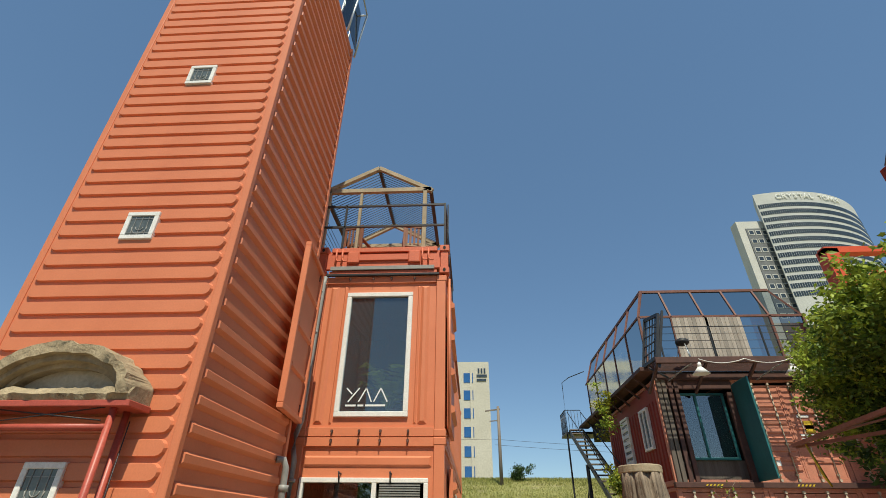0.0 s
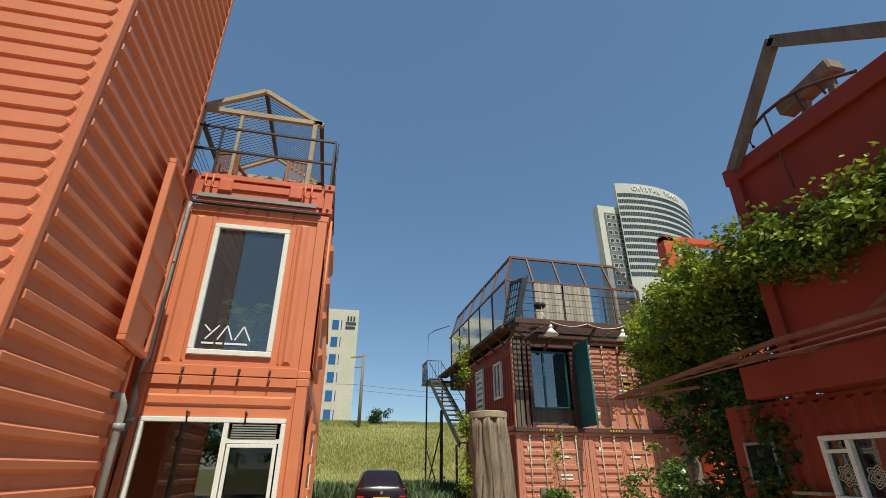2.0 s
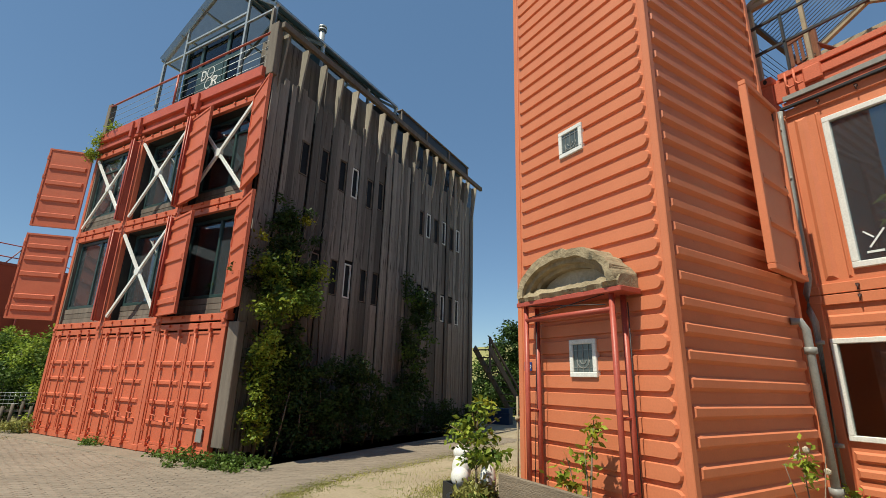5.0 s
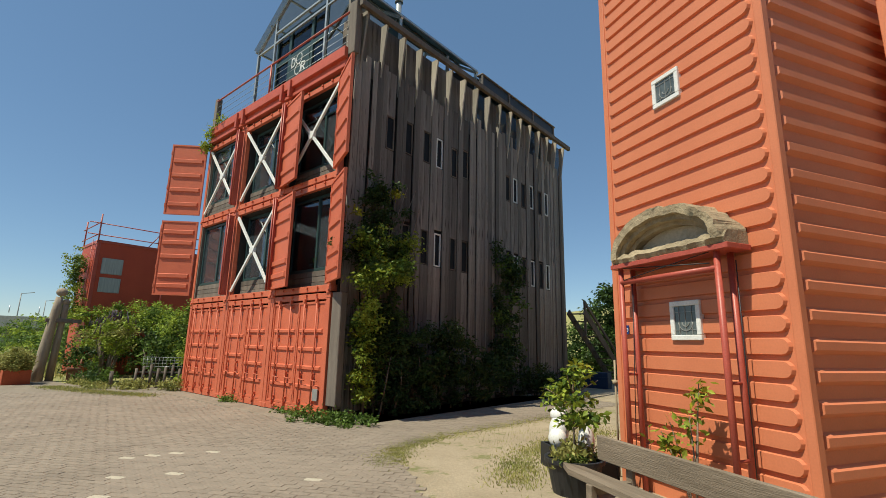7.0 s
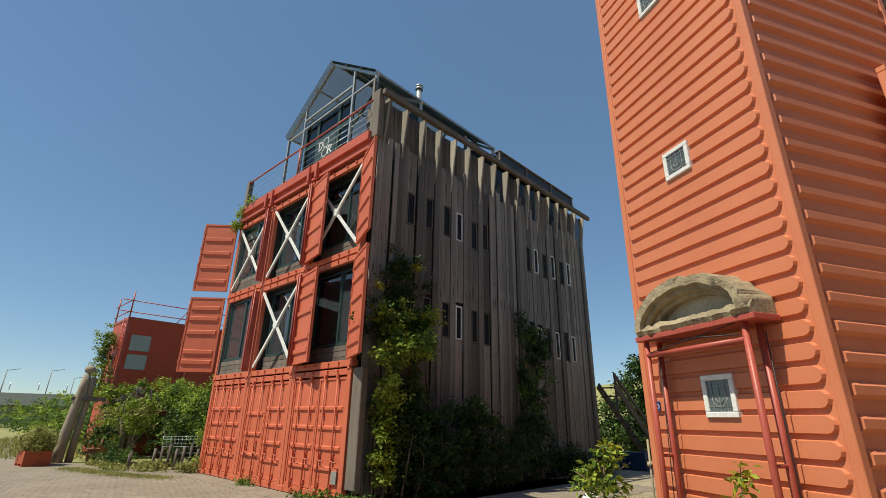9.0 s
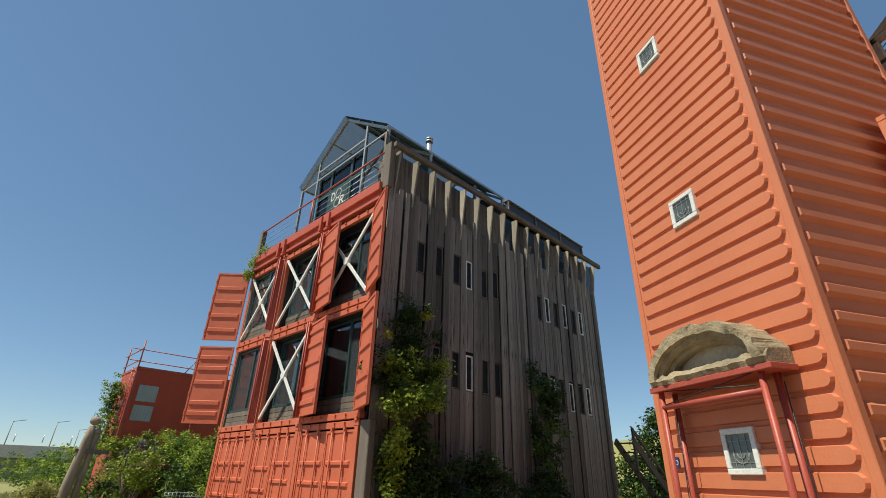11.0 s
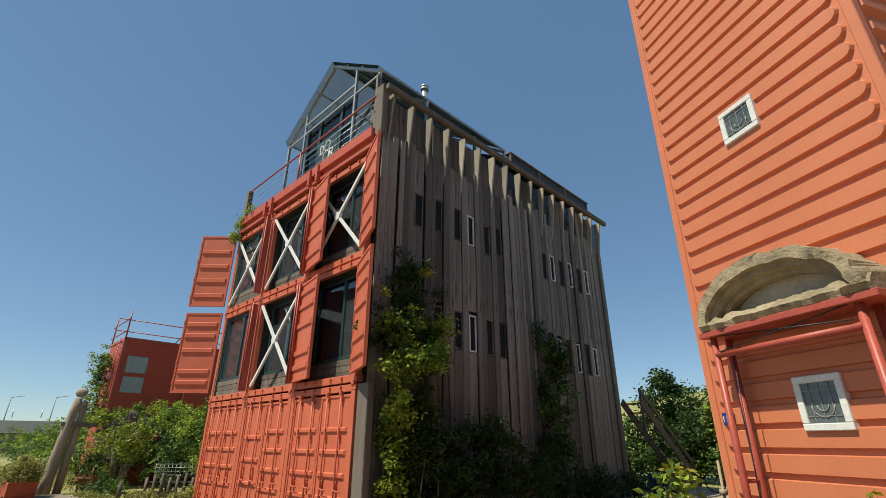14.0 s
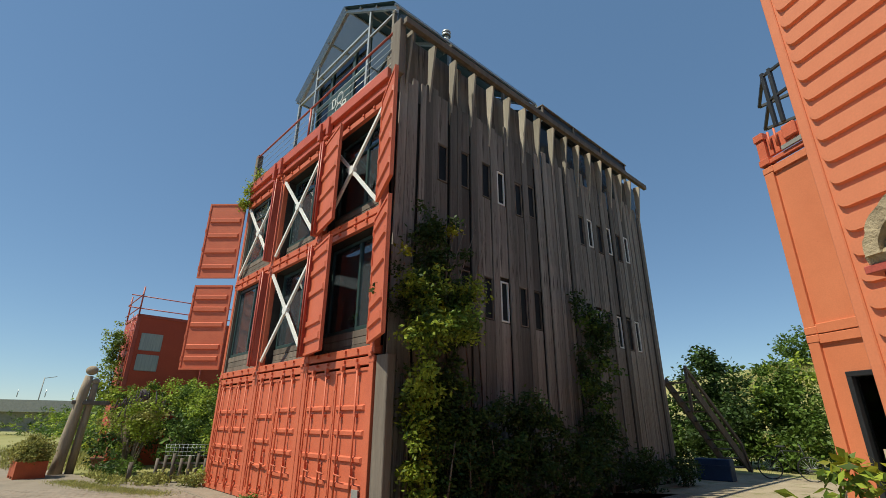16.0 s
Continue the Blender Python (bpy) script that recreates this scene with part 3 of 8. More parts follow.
# things seen faintly through the glass
bm = B()
box(bm, 0.3, 1.4, 1.5, 1.4, 1.46, 2.2)
box(bm, 0.3, 1.0, 0.95, 2.1, 1.7, 1.0)
part("workbench", bm, BENCH_WOOD, studio)
palm = thing("potted_palm", "green palm in a pot behind the tall studio window", "potted plant", pose(SX0 + 1.38, SY + 0.75, 3.08))
bm = B()
rod(bm, (0, 0, 0), (0, 0, 0.32), 0.15, 14, 0.19)
part("pot", bm, PVC, palm)
prng = random.Random(12)
for i in range(15):
    a, up_ = i * 2.4, 0.55 + 0.75 * (i / 15)
    spine = [Vector((0.5 * t * math.cos(a), 0.5 * t * math.sin(a) * 0.8, 0.3 + up_ * (1.5 * t - 0.75 * t * t))) for t in [k / 10 for k in range(11)]]
    bm = B()
    tube(bm, spine, [0.012 - 0.001 * k for k in range(11)], 5)
    for k in range(3, 11):
        d = (spine[k] - spine[k - 1]).normalized()
        side_ = d.cross(Vector((0, 0, 1))).normalized()
        for sg_ in (-1, 1):
            tip = spine[k] + side_ * sg_ * 0.20 + d * 0.12 + Vector((0, 0, -0.07))
            quad(bm, spine[k], spine[k] + d * 0.03, tip, spine[k] - d * 0.02 + side_ * sg_ * 0.08)
    part("frond", bm, LEAF_LIGHT, palm)

# side shutters on the long wall
for y0, y1, z0, z1 in ((0.12, 1.6, 3.05, 5.6), (0.9, 2.1, 0.5, 2.5)):
    bm = B()
    box(bm, SW + 0.03, y0, z0, SW + 0.10, y1, z1, 0.006)
    for zz in (0.12, 0.37, 0.62, 0.87):
        rib(bm, plane_m((SW + 0.10, y0, z0), (0, 1, 0), (0, 0, 1)), 0.08, y1 - y0 - 0.08, zz * (z1 - z0), 0.14, 0.06, 0.03, 0.04)
    part("side_shutter", bm, ORANGE, studio)
bm = B()
ring(bm, plane_m((SW + 0.0, 0.35, 0.55), (0, 1, 0), (0, 0, 1)), 2.3, 0.3, 3.6, 1.7, 0.08, 0.07, 0.006)
part("side_window", bm, WHITE, studio)
for xx, yy in ((SW + 0.02, 0.08),):
    bm = B()
    rod(bm, (xx + 0.05, yy, 3.0), (xx + 0.05, yy, 5.75), 0.022)
    part("corner_bar", bm, ORANGE, studio)

# panel that closes the slot between the studio and the annex
bm = B()
box(bm, -2.62, 0.22, 0.1, 0.03, 0.28, 5.75)
lw = part("link_wall", bm, ORANGE, studio, "orange steel panel joining the two stacks")
ribs(lw, plane_m((0, 0.22, 0), (0, 0, 1), (-1, 0, 0)), 0.3, 5.6, [0.25 + 0.28 * q for q in range(8)], 0.14, 0.036, 0.035, 0.04)
# terrace platform: an open container base
platform = bm = B()
for z0, z1 in ((5.84, 5.97), (6.33, 6.47)):
    for x in (-0.09, SW - 0.12):
        box(bm, x, -0.03, z0, x + 0.19, 0.16, z1, 0.012)
box(bm, -0.07, -0.005, 5.97, 0.08, 0.13, 6.33, 0.006)
box(bm, SW - 0.10, -0.005, 5.97, SW + 0.05, 0.13, 6.33, 0.006)
box(bm, 0.08, 0.04, 5.99, SW - 0.10, 0.1, 6.34, 0.006)
box(bm, 0.55, 0.0, 6.16, SW - 0.55, 0.06, 6.3, 0.01)
box(bm, 0.50, -0.02, 6.1, 0.74, 0.07, 6.36, 0.02)
box(bm, SW - 0.74, -0.02, 6.1, SW - 0.50, 0.07, 6.36, 0.02)
box(bm, 0.17, 0.01, 6.36, SW - 0.17, 0.12, 6.46, 0.006)
box(bm, 0.17, -0.01, 5.84, SW - 0.17, 0.08, 5.92, 0.006)
for xx in (0.28, 0.4, SW - 0.46, SW - 0.34):
    rod(bm, (xx, -0.03, 6.05), (xx, -0.03, 6.4), 0.018)
    tube(bm, [(xx, -0.03, 6.2), (xx + 0.04, -0.05, 6.12), (xx + 0.1, -0.03, 6.14)], 0.014)
box(bm, 0.0, 0.13, 6.30, SW, LEN, 6.44)
part("terrace_platform", bm, ORANGE_WORN, studio)
for x in (0.005, SW - 0.025):
    for z in (5.905, 6.40):
        # thin dark pad on the casting stands for the shade in its hole
        bm = B()
        prism(bm, [(0.028 * math.cos(a), 0.042 * math.sin(a)) for a in [k * math.pi / 7 for k in range(14)]], plane_m((x, -0.030, z), (1, 0, 0), (0, 0, 1)), 0.004)
        part("casting_hole_pad", bm, DARK, studio)
bm = B()
box(bm, 0.2, -0.045, 5.93, SW - 0.22, -0.012, 6.01, 0.004)
part("grey_profile", bm, PVC, studio)
bm = B()
box(bm, 0.14, -0.06, 5.795, SW - 0.12, -0.01, 5.838, 0.004)
part("gutter", bm, BLACK_STEEL, studio)
# railing
bm = B()
R0 = (-0.1, 0.03)
for x, y in ((0.35, 0.03), (SW - 0.02, 0.03), (SW - 0.02, 1.8), (SW - 0.02, 3.6)):
    box(bm, x - 0.02, y - 0.02, 6.44, x + 0.02, y + 0.02, 7.53, 0.004)
for z in (6.98, 7.50):
    beam(bm, (-0.15, 0.03, z), (SW - 0.02, 0.03, z), 0.04)
    beam(bm, (SW - 0.02, 0.03, z), (SW - 0.02, 4.2, z), 0.04)
rod(bm, (SW + 0.04, 0.05, 5.85), (SW + 0.04, 0.05, 7.5), 0.014)
part("railing", bm, BLACK_STEEL, studio)

# pergola on the terrace
pergola = thing("pergola", "pale timber gabled pergola on the roof terrace", "pergola", pose(SX0 - 0.10, SY, 6.46))
GX0, GX1, PY0, PY1 = -0.22, 2.10, 0.55, 3.0
EV, AP = 1.85, 2.52
apex = (GX0 + GX1) / 2
for y in (PY0, PY1):
    bm = B()
    beam(bm, (GX0 - 0.12, y, EV - 0.04), (apex, y, AP), 0.09, 0.10, 0.006)
    beam(bm, (GX1 + 0.12, y, EV - 0.04), (apex, y, AP), 0.09, 0.10, 0.006)
    beam(bm, (GX0 - 0.1, y, EV), (GX1 + 0.1, y, EV), 0.09, 0.11, 0.006)
    part("gable_frame", bm, PALE_WOOD, pergola)
    for x in (GX0 + 0.06, GX1 - 0.05):
        bm = B()
        box(bm, x - 0.045, y - 0.045, 0, x + 0.045, y + 0.045, EV, 0.006)
        part("post", bm, PALE_WOOD, pergola)
bm = B()
beam(bm, (apex, PY0, AP), (apex, PY1, AP), 0.07, 0.1)
part("ridge_beam", bm, BLACK_STEEL, pergola)
for x in (GX0 - 0.08, GX1 + 0.08):
    bm = B()
    beam(bm, (x, PY0, EV), (x, PY1, EV), 0.08)
    part("eave_beam", bm, BLACK_STEEL, pergola)
bm = B()
beam(bm, (apex - 0.35, PY0, EV), (apex - 0.35, PY0 + 0.02, 0.0), 0.06)
part("middle_post", bm, PALE_WOOD, pergola)
for i in range(26):
    bm = B()
    y = PY0 + 0.06 + i * (PY1 - PY0 - 0.12) / 25
    rod(bm, (GX0 - 0.08, y, EV + 0.05), (apex, y, AP + 0.05), 0.008, 5)
    rod(bm, (GX1 + 0.08, y, EV + 0.05), (apex, y, AP + 0.05), 0.008, 5)
    part("roof_bar", bm, BLACK_STEEL, pergola)
bm = B()
for i in range(9):
    rod(bm, (GX0, PY0 + 0.1, 0.1 + i * 0.14), (GX0, PY1, 0.1 + i * 0.14), 0.006, 5)
    rod(bm, (GX0, PY1, 0.1 + i * 0.14), (GX1, PY1, 0.1 + i * 0.14), 0.006, 5)
part("side_wires", bm, BLACK_STEEL, pergola)


def garden_chair(m):
    ch = thing("garden_chair", "reddish slatted wooden garden chair on the roof terrace", "chair", m, "chairs on the terrace")
    for x in (-0.22, 0.22):
        for y, hgt in ((-0.2, 0.6), (0.2, 0.92)):
            bm = B()
            box(bm, x - 0.025, y - 0.025, 0, x + 0.025, y + 0.025, hgt, 0.004)
            part("leg", bm, TEAK, ch)
        bm = B()
        box(bm, x - 0.035, -0.26, 0.6, x + 0.035, 0.22, 0.63, 0.004)
        part("armrest", bm, TEAK, ch)
    for i in range(6):
        bm = B()
        box(bm, -0.2, -0.22 + i * 0.075, 0.40, 0.2, -0.16 + i * 0.075, 0.42, 0.003)
        part("seat_slat", bm, TEAK, ch)
    for i in range(5):
        bm = B()
        x = -0.17 + i * 0.085
        box(bm, x - 0.024, 0.2, 0.45, x + 0.024, 0.22, 0.9, 0.003)
        part("back_slat", bm, TEAK, ch)
    bm = B()
    box(bm, -0.24, 0.19, 0.88, 0.24, 0.23, 0.96, 0.005)
    part("top_rail", bm, TEAK, ch)
    return ch


chair = garden_chair(pose(SX0 + 0.42, SY + 0.85, 6.44, 0, 0, 165))
copy_thing(chair, pose(SX0 + 1.70, SY + 0.85, 6.44, 0, 0, 190))

# drain pipes
bm = B()
tube(bm, [(-2.72, 7.83, 5.75), (-2.72, 7.8, 5.6), (-2.74, 7.8, 3.1), (-2.80, 7.8, 2.9), (-2.80, 7.8, 2.65), (-2.76, 7.8, 2.5), (-2.78, 7.8, 0.0)], 0.042, 10)
for z in (0.9, 2.2, 3.2, 4.6, 5.4):
    rod(bm, (-2.75, 7.8, z), (-2.75, 7.8, z + 0.05), 0.056, 10)
tagged(part("drain_pipe", bm, PVC), "grey metal drain pipe down the studio corner", "pipe")
bm = B()
tube(bm, [(-2.56, 6.55, 2.38), (-2.48, 6.6, 2.38), (-2.44, 6.62, 2.28), (-2.44, 6.65, 0.0)], 0.045, 10)
for z in (0.5, 2.0):
    rod(bm, (-2.44, 6.64, z), (-2.44, 6.64, z + 0.08), 0.068, 10)
tagged(part("drain_pipe", bm, PVC), "short grey plastic drain pipe beside the tower", "pipe")

# ---- second container stack beyond the tower ----
AX0, AX1 = -7.98, -5.50
annex = thing("container_annex", "two stacked orange shipping containers beyond the tower", "building", pose(AX0, SY - 0.15, 0))
AW = AX1 - AX0
for k, (z0, z1) in enumerate(FLOORS):
    bm = B()
    container_frame(bm, 0, AW, 0, LEN, z0, z1, 0.17)
    part("container_frame", bm, ORANGE, annex)
    bm = B()
    walled(bm, 0.17, z0 + 0.15, AW - 0.17, z1 - 0.14, [(0.42, 0.3, 1.4, 2.3)] if k == 0 else [], 0.05, 0.09)
    box(bm, 0.04, 0.17, z0 + 0.15, 0.07, LEN - 0.17, z1 - 0.1)
    box(bm, AW - 0.07, 0.17, z0 + 0.15, AW - 0.04, LEN - 0.17, z1 - 0.1)
    box(bm, 0.17, LEN - 0.09, z0 + 0.15, AW - 0.17, LEN - 0.05, z1 - 0.1)
    box(bm, 0.08, 0.12, z1 - 0.14, AW - 0.08, LEN - 0.12, z1 - 0.03)
    part("container_wall", bm, ORANGE, annex)
bm = B()
ring(bm, plane_m((0, 0.09, 0), (1, 0, 0), (0, 0, 1)), 0.42, 0.3, 1.4, 2.3, 0.07, 0.09, 0.006)
aw_ = part("window", bm, BLACK_STEEL, annex, "tall dark-framed window")
bm = B()
box(bm, 0.48, 0.07, 0.36, 1.34, 0.078, 2.24)
part("pane", bm, GLASS, aw_)
bm = B()
for z0, z1 in ((5.84, 5.97), (6.33, 6.47)):
    for x in (-0.02, AW - 0.17):
        box(bm, x, -0.03, z0, x + 0.19, 0.16, z1, 0.012)
box(bm, 0.0, -0.005, 5.97, 0.15, 0.13, 6.33, 0.006)
box(bm, AW - 0.15, -0.005, 5.97, AW, 0.13, 6.33, 0.006)
box(bm, 0.17, 0.04, 5.99, AW - 0.17, 0.1, 6.34, 0.006)
box(bm, 0.5, -0.02, 6.1, 0.74, 0.07, 6.36, 0.02)
box(bm, 0.17, -0.01, 5.84, AW - 0.17, 0.08, 5.92, 0.006)
for xx in (0.28, 0.4):
    rod(bm, (xx, -0.03, 6.05), (xx, -0.03, 6.4), 0.018)
part("terrace_platform", bm, ORANGE_WORN, annex)
bm = B()
box(bm, 0.45, -0.045, 5.93, AW - 0.3, -0.012, 6.01, 0.004)
part("grey_profile", bm, PVC, annex)
bm = B()
BAY_RAIL = [(0.42, 0.03), (-0.30, 0.72), (0.34, 1.02)]
for x, y in BAY_RAIL[::2] + [(0.56, 0.03), (AW - 0.02, 0.03)]:
    box(bm, x - 0.03, y - 0.03, 6.44, x + 0.03, y + 0.03, 7.56, 0.004)
for z in (6.98, 7.50):
    for (xa, ya), (xb, yb) in zip(BAY_RAIL, BAY_RAIL[1:]):
        beam(bm, (xa, ya, z), (xb, yb, z), 0.05)
    beam(bm, (0.42, 0.03, z), (AW, 0.03, z), 0.045)
    beam(bm, (0.34, 1.02, z), (0.02, 4.0, z), 0.045)
part("railing", bm, BLACK_STEEL, annex)

# ---- workshop building: nine containers, plank cladding and a glazed gable on top ----
OX, OY, ANG = -16.815, -2.125, 28.35
DB = pose(OX, OY, 0, 0, 0, ANG)
shed = thing("container_workshop", "three storeys of orange shipping containers with weathered plank cladding", "building", DB)
BW_, FH, DEEP = 2.44, 2.64, 11.0
BAY = [0.08 + 2.44 * i for i in range(3)]


def door_leaf(parent, m, w, h, ribs, bars=(), label="", mat=None, barmat=None, rw=0.15, rh=0.035):
    """A container door leaf in the xz plane of m, its front towards -y."""
    mat = mat or ORANGE_WORN
    fmx = plane_m((0, 0, 0), (1, 0, 0), (0, 0, 1))
    bm = B()
    box(bm, 0, 0, 0, w, 0.05, h, 0.005)
    for x0, x1 in ((0, 0.045), (w - 0.045, w)):
        box(bm, x0, -0.018, 0, x1, 0.0, h)
    box(bm, 0.045, -0.018, 0, w - 0.045, 0.0, 0.05)
    box(bm, 0.045, -0.018, h - 0.05, w - 0.045, 0.0, h)
    for z in ribs:
        rib(bm, fmx, 0.08, w - 0.08, z, rw, rh, 0.022, 0.03)
    for i in range(4):
        z = h * (i + 0.5) / 4
        for x in (-0.012,):
            box(bm, x, -0.025, z - 0.06, x + 0.035, 0.02, z + 0.06)
    bmesh.ops.transform(bm, matrix=m, verts=bm.verts[:])
    leaf = part("door_leaf", bm, mat, parent, label)
    for x in bars:
        bm = B()
        rod(bm, (x, -0.055, -0.04), (x, -0.055, h + 0.05), 0.017, 7)
        for z in (0.12, h * 0.36, h * 0.66, h - 0.1):
            box(bm, x - 0.035, -0.06, z - 0.025, x + 0.035, 0.0, z + 0.025)
        box(bm, x - 0.03, -0.085, -0.05, x + 0.03, -0.02, 0.02)
        box(bm, x - 0.03, -0.085, h - 0.01, x + 0.03, -0.02, h + 0.06)
        bmesh.ops.transform(bm, matrix=m, verts=bm.verts[:])
        part("locking_bar", bm, barmat or mat, leaf)
        bm = B()
        tube(bm, [(x, -0.06, 0.62), (x + 0.03, -0.085, 0.58), (x + 0.24, -0.085, 0.56)], 0.013, 6)
        box(bm, x - 0.03, -0.08, 0.58, x + 0.03, -0.03, 0.7)
        bmesh.ops.transform(bm, matrix=m, verts=bm.verts[:])
        part("handle", bm, mat, leaf)
    return leaf


for i, u in enumerate(BAY):
    for k in range(3):
        z0 = 0.02 + FH * k
        bm = B()
        container_frame(bm, u, u + BW_ - 0.02, 0, DEEP, z0, z0 + FH - 0.03, 0.13)
        for xx in (0.5, 0.9, 1.5, 1.9):
            for zz in (z0 + 0.07, z0 + FH - 0.1):
                box(bm, u + xx, -0.03, zz, u + xx + 0.05, 0.02, zz + 0.05)
        for xx in (0.02, BW_ - 0.14):
            box(bm, u + xx, -0.035, z0 + FH - 0.05, u + xx + 0.1, 0.05, z0 + FH + 0.03, 0.01)
        part("container_frame", bm, ORANGE_WORN, shed)
        if k == 0:
            for j in range(2):
                door_leaf(shed, Matrix.Translation((u + 0.14 + j * 1.08, 0.04, z0 + 0.16)), 1.065, 2.27, (0.42, 0.82, 1.22, 1.62) if (i, j) != (1, 0) else (0.5, 1.0, 1.5), (0.28, 0.76) if j else (0.3, 0.8), "", None, ORANGE_WORN, 0.10, 0.034)
            continue
        # recessed window behind a timber sill
        depth = 0.12 if i == 0 else 0.32
        # near-black box stands for the unlit room behind the window
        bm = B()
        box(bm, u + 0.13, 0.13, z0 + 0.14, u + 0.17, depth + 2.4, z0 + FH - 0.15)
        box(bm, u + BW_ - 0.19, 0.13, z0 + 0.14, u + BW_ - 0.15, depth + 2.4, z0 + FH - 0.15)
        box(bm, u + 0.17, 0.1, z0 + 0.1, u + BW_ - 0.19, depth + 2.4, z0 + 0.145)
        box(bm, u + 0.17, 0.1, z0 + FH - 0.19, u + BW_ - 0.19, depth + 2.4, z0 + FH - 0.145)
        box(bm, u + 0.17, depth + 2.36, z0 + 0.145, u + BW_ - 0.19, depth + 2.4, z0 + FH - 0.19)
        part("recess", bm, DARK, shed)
        for j in range(3):
            bm = B()
            zz = z0 + 0.15 + j * 0.135
            box(bm, u + 0.17, depth - 0.05 + 0.006 * (j % 2), zz, u + BW_ - 0.19, depth, zz + 0.128, 0.004)
            part("sill_board", bm, GREY_WOOD, shed)
        bm = B()
        x0, x1 = u + 0.19, u + BW_ - 0.21
        fz0, fz1 = z0 + 0.56, z0 + FH - 0.2
        fmx = plane_m((0, depth + 0.05, 0), (1, 0, 0), (0, 0, 1))
        ring(bm, fmx, x0, fz0, x1, fz1, 0.07, 0.07, 0.004)
        xm = x0 + (x1 - x0) * 0.55
        box(bm, xm - 0.035, depth - 0.02, fz0 + 0.07, xm + 0.035, depth + 0.05, fz1 - 0.07)
        if k == 2:
            box(bm, x0 + 0.07, depth - 0.02, fz1 - 0.5, xm - 0.035, depth + 0.05, fz1 - 0.46)
            box(bm, xm + 0.035, depth - 0.02, fz1 - 0.5, x1 - 0.07, depth + 0.05, fz1 - 0.46)
        wf = part("window", bm, GREEN_FRAME, shed, "dark green framed window set back in the container")
        for a, b2 in ((x0 + 0.06, xm - 0.03), (xm + 0.03, x1 - 0.06)):
            bm = B()
            box(bm, a, depth + 0.012, fz0 + 0.06, b2, depth + 0.02, fz1 - 0.06)
            part("pane", bm, SKYLIT_GLASS, wf).visible_shadow = False
        # pale cheek board on the outer bay
        if i == 0:
            bm = B()
            box(bm, u + 0.132, 0.02, z0 + 0.16, u + 0.19, depth, z0 + FH - 0.16)
            part("cheek_board", bm, GREY_WOOD, shed)
        if (i, k) in ((1, 1), (0, 2), (1, 2), (2, 2)):
            bm = B()
            a, b2, c, d = u + 0.2, u + BW_ - 0.2, z0 + 0.25, z0 + FH - 0.25
            xm, zm = (a + b2) / 2, (c + d) / 2
            for p in ((a, c), (b2, c), (a, d), (b2, d)):
                beam(bm, (p[0], -0.005, p[1]), (xm, -0.005, zm), 0.05, 0.07)
            rod(bm, (xm, -0.05, zm), (xm, 0.04, zm), 0.11, 8)
            part("cross_brace", bm, WHITE, shed, "white steel cross brace")

SHUT_RIBS = ((0.35, 0.85, 1.35, 1.85), (0.3, 0.62, 1.25, 1.7, 2.05))
for k in (1, 2):
    z0 = 0.02 + FH * k + 0.15
    rb = SHUT_RIBS[k % 2]
    for hx, ex, ey, lab in ((0.06, -0.76, -0.84, "open orange container door folded out as a shutter"), (4.96, 6.12, -0.22, "open orange container door folded over the facade"), (7.30, 8.36, -0.45, "open orange container door at the corner")):
        dx, dy = ex - hx, ey
        n = math.hypot(dx, dy)
        a = math.degrees(math.atan2(dy, dx))
        if dx < 0:
            m = Matrix.Translation((ex, ey - 0.03, z0)) @ pose(0, 0, 0, 0, 0, math.degrees(math.atan2(-dy, -dx)))
        else:
            m = Matrix.Translation((hx, -0.09, z0)) @ pose(0, 0, 0, 0, 0, a)
        out = dx < 0
        door_leaf(shed, m @ Matrix.Translation((0, 0, 0.10 if out else 0)), 1.12, 2.42 if out else 2.3, rb, (), lab)
    for ux in (2.50, 4.93, 5.03):
        bm = B()
        box(bm, ux - 0.03, -0.24 if ux < 3 else -0.18, z0, ux + 0.03, -0.036, z0 + 2.32, 0.006)
        rod(bm, (ux + 0.05, -0.2, z0 - 0.03), (ux + 0.05, -0.2, z0 + 2.35), 0.018, 6)
        part("door_stile", bm, RED_POST, shed)

for q in range(8):
    bm = B()
    box(bm, -0.25 + q * 0.97, -0.62, 0.0, 0.71 + q * 0.97, -0.50, 0.032, 0.008)
    tagged(part("kerb", bm, JOINT), "worn pale concrete kerb before the workshop doors", "kerb", "kerbs before the workshop", "structure").matrix_world = DB
bm = B()
box(bm, 6.98, -0.006, 0.34, 7.16, 0.02, 0.58, 0.002)
part("inspection_plate", bm, PVC, shed, "small grey metal plate on the door")
# parapet beam and terrace rail
bm = B()
box(bm, 0.05, -0.06, 8.02, 7.42, 0.1, 8.12, 0.01)
box(bm, 0.25, -0.10, 8.28, 7.42, 0.02, 8.56, 0.012)
box(bm, 0.05, 0.0, 8.10, 7.42, 0.09, 8.30)
for u in (2.1, 2.5, 4.7, 5.1):
    box(bm, u - 0.05, -0.16, 8.0, u + 0.05, -0.02, 8.5, 0.01)
part("parapet_beam", bm, material("parapet_red_paint", (0.54, 0.115, 0.068), (0.44, 0.085, 0.05), rough=0.5, scale=2, grain=45, bump=0.1, wear=(0.30, 0.08, 0.05), wear_at=0.64), shed, "red painted steel parapet beam")
bm = B()
rod(bm, (0.1, 0.02, 9.62), (7.4, 0.02, 9.55), 0.028)
rod(bm, (3.7, 0.02, 8.55), (3.7, 0.02, 9.58), 0.03)
part("terrace_rail", bm, RED_POST, shed)
bm = B()
for z in (8.75, 8.95, 9.15, 9.35):
    rod(bm, (0.1, 0.03, z + 0.03), (7.4, 0.03, z), 0.006, 5)
part("rail_wires", bm, STEEL, shed)
